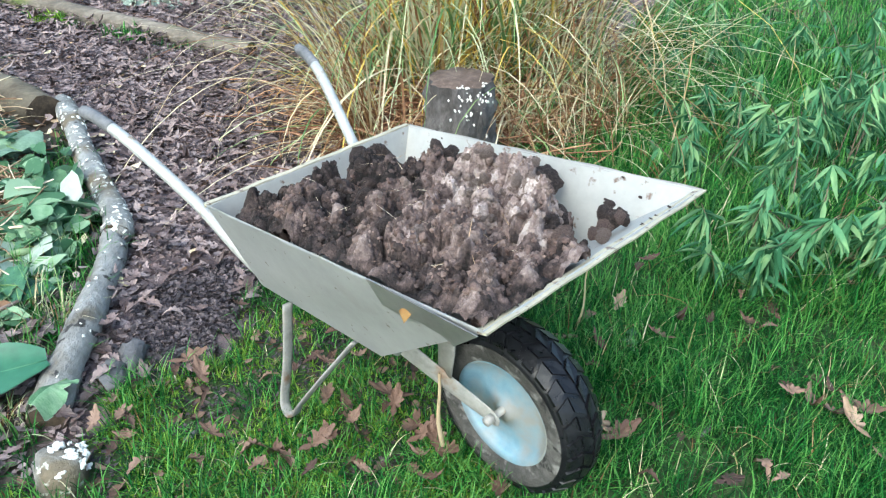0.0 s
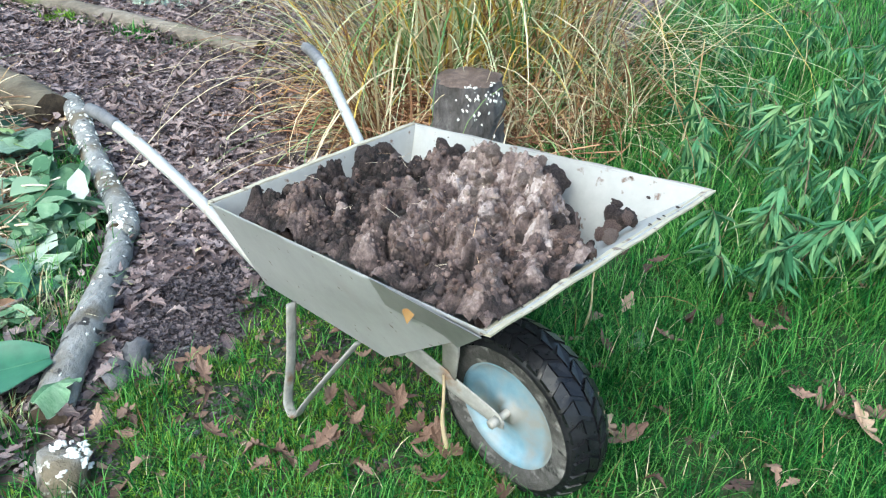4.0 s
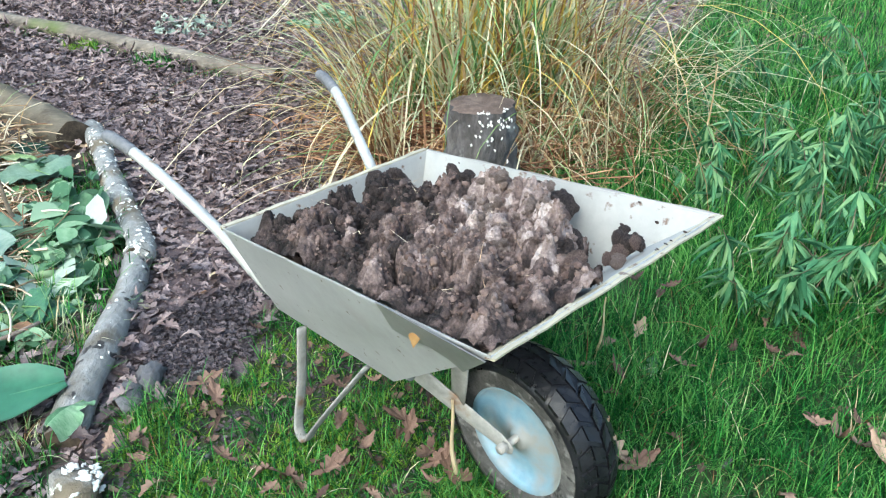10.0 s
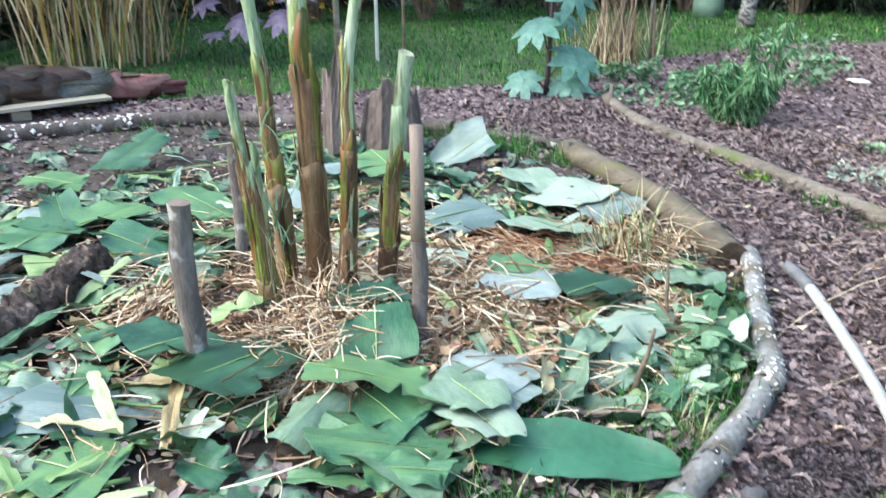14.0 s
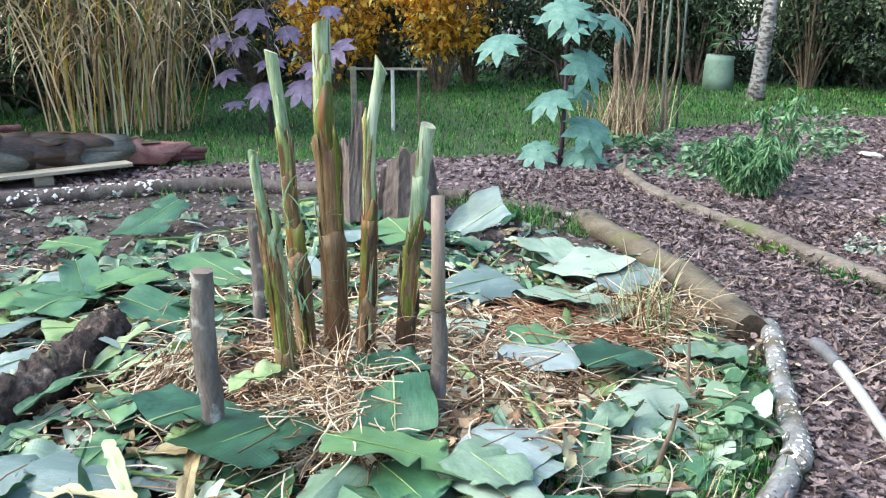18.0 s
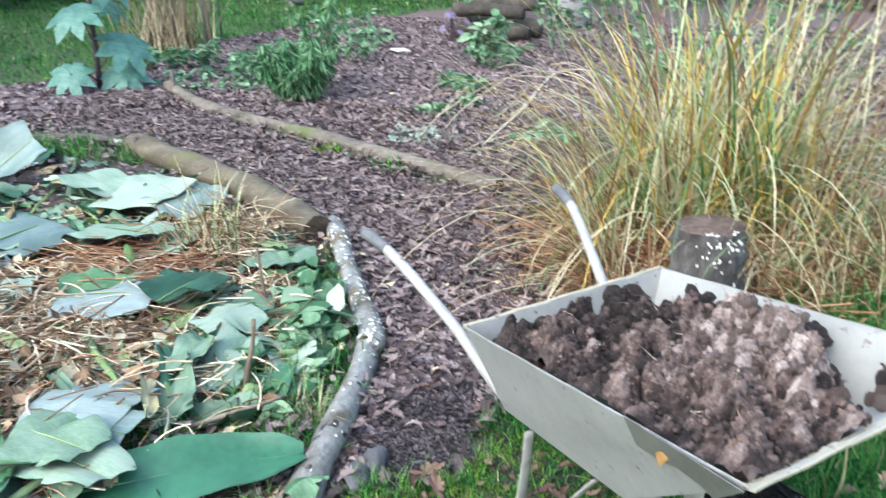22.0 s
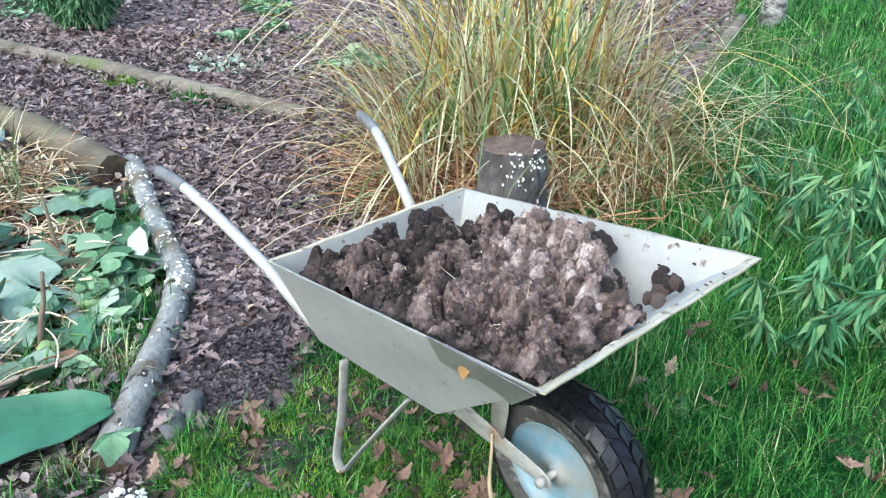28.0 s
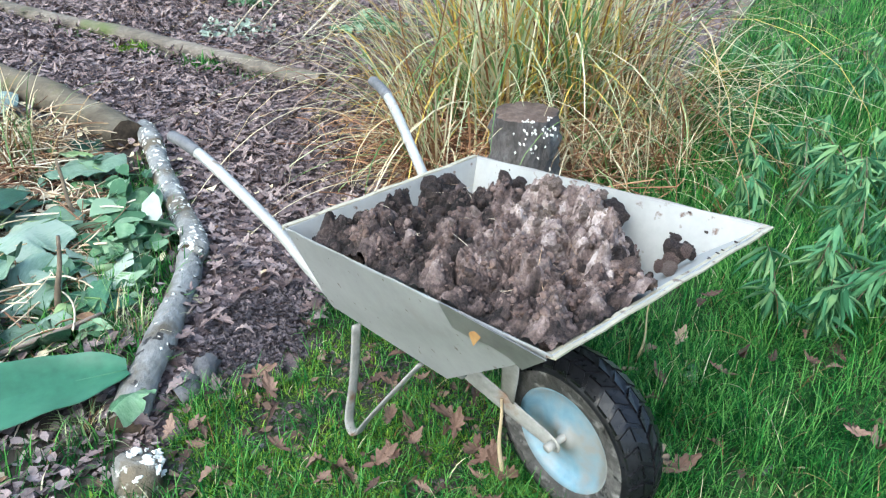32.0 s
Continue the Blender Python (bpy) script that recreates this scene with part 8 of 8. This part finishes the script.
for i, (x, y, r, h, l) in enumerate(((-6.68, 14.8, 0.135, 11, (0.55, 0.2)), (-2.35, 13.2, 0.23, 12, (0.1, 0)), (-1.15, 12.3, 0.26, 12, (0.7, 0)), (-1.5, 14.6, 0.16, 11, (0.2, 0)), (2.75, 6.95, 0.09, 9, (0.2, 0.1)))):
    trunk_tree("birch_tree", "white-barked birch tree with dark scars", x, y, r, h, "birch_tree", l, "orange", 200 + i)
v, f = tube(spline([(2.02, 5.95, 0.02), (2.15, 6.15, 0.10), (2.32, 6.45, 0.17)], 10), np.linspace(0.05, 0.04, 10), 10, True, 0.06)
thing("leaning_branch", "grey branch leaning from the lawn edge", "branch", None, mesh("leaning_branch", v, f, M["bark_grey"]))


def conifer(seed, h, w):
    """A spruce: trunk and drooping boughs of many small sprays down to the ground."""
    q = np.random.default_rng(seed)
    ob = thing("conifer_tree", "dark green conifer at the back of the garden", "tree", Matrix.Translation((0, 0, 0)), group="conifers behind the lawn")
    part("trunk", mesh("trunk", *tube([(0, 0, 0), (0, 0, h * 0.5), (0, 0, h)], [0.22, 0.14, 0.03], 9), M["treebark"]), ob)
    cen, dr, lim = [], [], []
    for i in range(120):
        t = q.uniform(0.03, 1.0) ** 1.3
        z, r = h * t, w * (1 - t) + 0.2
        a = q.uniform(0, 6.28)
        d = np.array((math.cos(a), math.sin(a), 0))
        tip = d * r * q.uniform(0.7, 1.1) + (0, 0, z - 0.25 * r)
        ln = spline([(0, 0, z), d * r * 0.5 + np.array((0, 0, z + 0.05)), tip], 8)
        lim.append(tube(ln, np.linspace(0.03, 0.006, 8), 4, False))
        for k in range(32):
            p = ln[q.integers(1, 8)] + q.normal(0, 0.16, 3) * (1, 1, 0.8) - (0, 0, 0.08)
            cen.append(p)
            dr.append(d + q.normal(0, 0.7, 3) - (0, 0, 0.8))
    part("branchwork", mesh("branchwork", *joined(*lim), M["treebark"]), ob)["kind"] = "stuff"
    n = len(cen)
    part("crown", leaflets("crown", np.array(cen), np.array(dr), q.uniform(0.18, 0.42, n), q.uniform(0.06, 0.12, n), M["conifer"], seed), ob)
    return ob


tq = np.random.default_rng(60)
protos = [conifer(61, 9, 2.4), conifer(62, 11, 2.8), conifer(63, 8, 2.0)]
spots = [(-14.5, 3.5), (-17.5, 8.0), (-17.5, 13.5), (-13.5, 17.5), (-10.2, 19.5), (-7.0, 20.5), (-4.2, 20.0), (-1.5, 20.8), (1.5, 19.5), (-16, -1.0), (5, 20), (-18.5, 11.0), (-11.8, 20.8), (-19, 16.5), (-5.6, 22.5), (9, 19), (13, 16), (16, 11), (-15.5, 5.4), (-2.9, 22.5), (17, 5), (-14.8, -6), (-10, -13), (-3, -15), (4, -14), (11, -10), (16, -3), (-17.5, 6.0), (-18.5, 10), (-17, 2.5), (-8.6, 22), (-15.5, 19), (-0.2, 23), (3, 22.5)]
for i, (x, y) in enumerate(spots):
    m = Matrix.Translation((x, y, -0.05)) @ pose(0, 0, 0, 0, 0, 77 * i)
    if i < 3:
        protos[i].matrix_basis = m
    else:
        copy_thing(protos[i % 3], m)


def bushy(name, label, x, y, w, h, n, material, seed, ln=0.16, wd=0.08):
    q = np.random.default_rng(seed)
    ob = thing(name, label, "shrub", Matrix.Translation((x, y, 0)))
    lim, cen, dr = [], [], []
    for i in range(26):
        a = q.uniform(0, 6.28)
        r = w * q.uniform(0.2, 1)
        e = np.array((r * math.cos(a), r * math.sin(a), h * q.uniform(0.35, 1)))
        lim.append(tube(spline([(0.1 * math.cos(a), 0.1 * math.sin(a), 0), e * (0.5, 0.5, 0.6), e], 7), np.linspace(0.03, 0.006, 7), 5, False))
    part("branchwork", mesh("branchwork", *joined(*lim), M["twig"]), ob)["kind"] = "stuff"
    cl = q.normal(0, 1, (60, 3))
    cl /= np.linalg.norm(cl, axis=1)[:, None]
    cl = cl * (w * 0.8, w * 0.8, h * 0.42) * q.uniform(0.3, 1.0, (60, 1)) + (0, 0, h * 0.52)
    cen = cl[q.integers(0, 60, n)] + q.normal(0, 0.2, (n, 3))
    cen[:, 2] = np.abs(cen[:, 2])
    part("crown", leaflets("crown", cen, q.normal(0, 1, (n, 3)), q.uniform(0.5, 1.2, n) * ln, q.uniform(0.5, 1.2, n) * wd, M[material], seed), ob)
    return ob


bushy("autumn_tree", "shrub with orange-yellow autumn leaves", -12.2, 11.8, 1.7, 4.2, 5200, "orange", 71, 0.17, 0.10)
bushy("autumn_tree", "smaller orange autumn shrub behind the lawn", -13.6, 10.0, 1.3, 3.0, 2500, "orange", 72, 0.17, 0.10)
for i, (x, y) in enumerate(((-13.2, 4.9), (-14.8, 6.0), (-11.5, 15.2), (-9.6, 17.9), (-13.2, 13.8), (-5.0, 18.4), (-2.5, 18.0), (0.6, 17.0), (3.6, 16.2), (-7.2, 18.6), (-12.6, 2.2), (-16.0, 9.6), (-15.2, 12.5), (-10.8, 17.2), (-13.8, 0.2))):
    bushy("dark_shrub", "dark evergreen shrub along the garden's edge", x, y, 1.6, 3.2, 4200, "hedge", 80 + i, 0.15, 0.065)

# ---- small things ----
def stick(x, y, z0, z1, dx, dy, r, material, name, label, category, group=""):
    n = 9
    t = np.linspace(0, 1, n)
    pts = np.stack([x + dx * t + 0.004 * np.sin(7 * t + x * 9), y + dy * t + 0.004 * np.cos(6 * t), z0 + (z1 - z0) * t], 1)
    thing(name, label, category, None, mesh(name, *tube(pts, r * (1 - 0.5 * t), 6, True, 0.08), material), group=group)


stick(-1.235, 2.27, 0.0, 0.29, -0.04, -0.008, 0.010, M["twig"], "upright_twig", "thin brown twig standing in the bed", "twig")
stick(-1.088, 1.759, 0.0, 0.29, 0.052, 0.01, 0.011, M["twig"], "upright_twig", "thin leaning brown twig in the bed", "twig")
stick(1.05, 2.72, 0.0, 0.50, 0.01, 0.01, 0.0045, M["drygrass"], "dry_stem", "pale dry stem standing in the grass", "stem")
stick(0.495, 1.68, 0.0, 0.21, 0.01, 0.0, 0.004, M["drygrass"], "dry_stem", "short pale stem beside the barrow's front", "stem")
stick(0.125, 1.24, 0.0, 0.25, -0.02, 0.0, 0.006, M["tan_reed"], "dry_stem", "dry stalk standing against the barrow's wheel", "stem")
stick(0.384, 1.66, 0.03, 0.035, 0.11, -0.02, 0.009, M["twig"], "fallen_twig", "pale twig lying in the grass by the wheel", "twig")
stick(-0.55, 2.9, 0.01, 0.02, 0.5, -0.35, 0.003, M["drygrass"], "dry_stem", "long dry grass stem lying across the path", "stem")
stick(-1.20, 1.47, 0.07, 0.10, 0.27, 0.23, 0.009, M["pale_wood"], "fallen_twig", "pale straight twig lying across the cut leaves", "twig")
stick(-1.05, 2.04, 0.12, 0.03, -0.25, 0.12, 0.004, M["straw"], "dry_stem", "dry bent stem lying on the leaves", "stem")
for x, y, k in ((-0.427, 1.317, 0.022), (0.729, 1.33, 0.024), (-0.52, 1.62, 0.018)):
    thing("stone", "small grey stone half sunk in the grass", "stone", Matrix.Translation((x, y, float(gh(x, y)) + 0.012)) @ pose(0, 0, 0, 20, 10, x * 300) @ Matrix.Diagonal((k * 1.1, k * 0.7, k * 0.5, 1)), mesh("stone", [tuple(v.co) for v in CLODS[2].vertices], [tuple(q.vertices) for q in CLODS[2].polygons], M["stone"]), group="small stones")
shrub("weed_patch", "small clover plant growing in the grass", 0.61, 1.62, 0.04, 0.05, 4, 2, 0.03, 0.028, "weed", 180, "weed", 0.0015, 3, "weed")
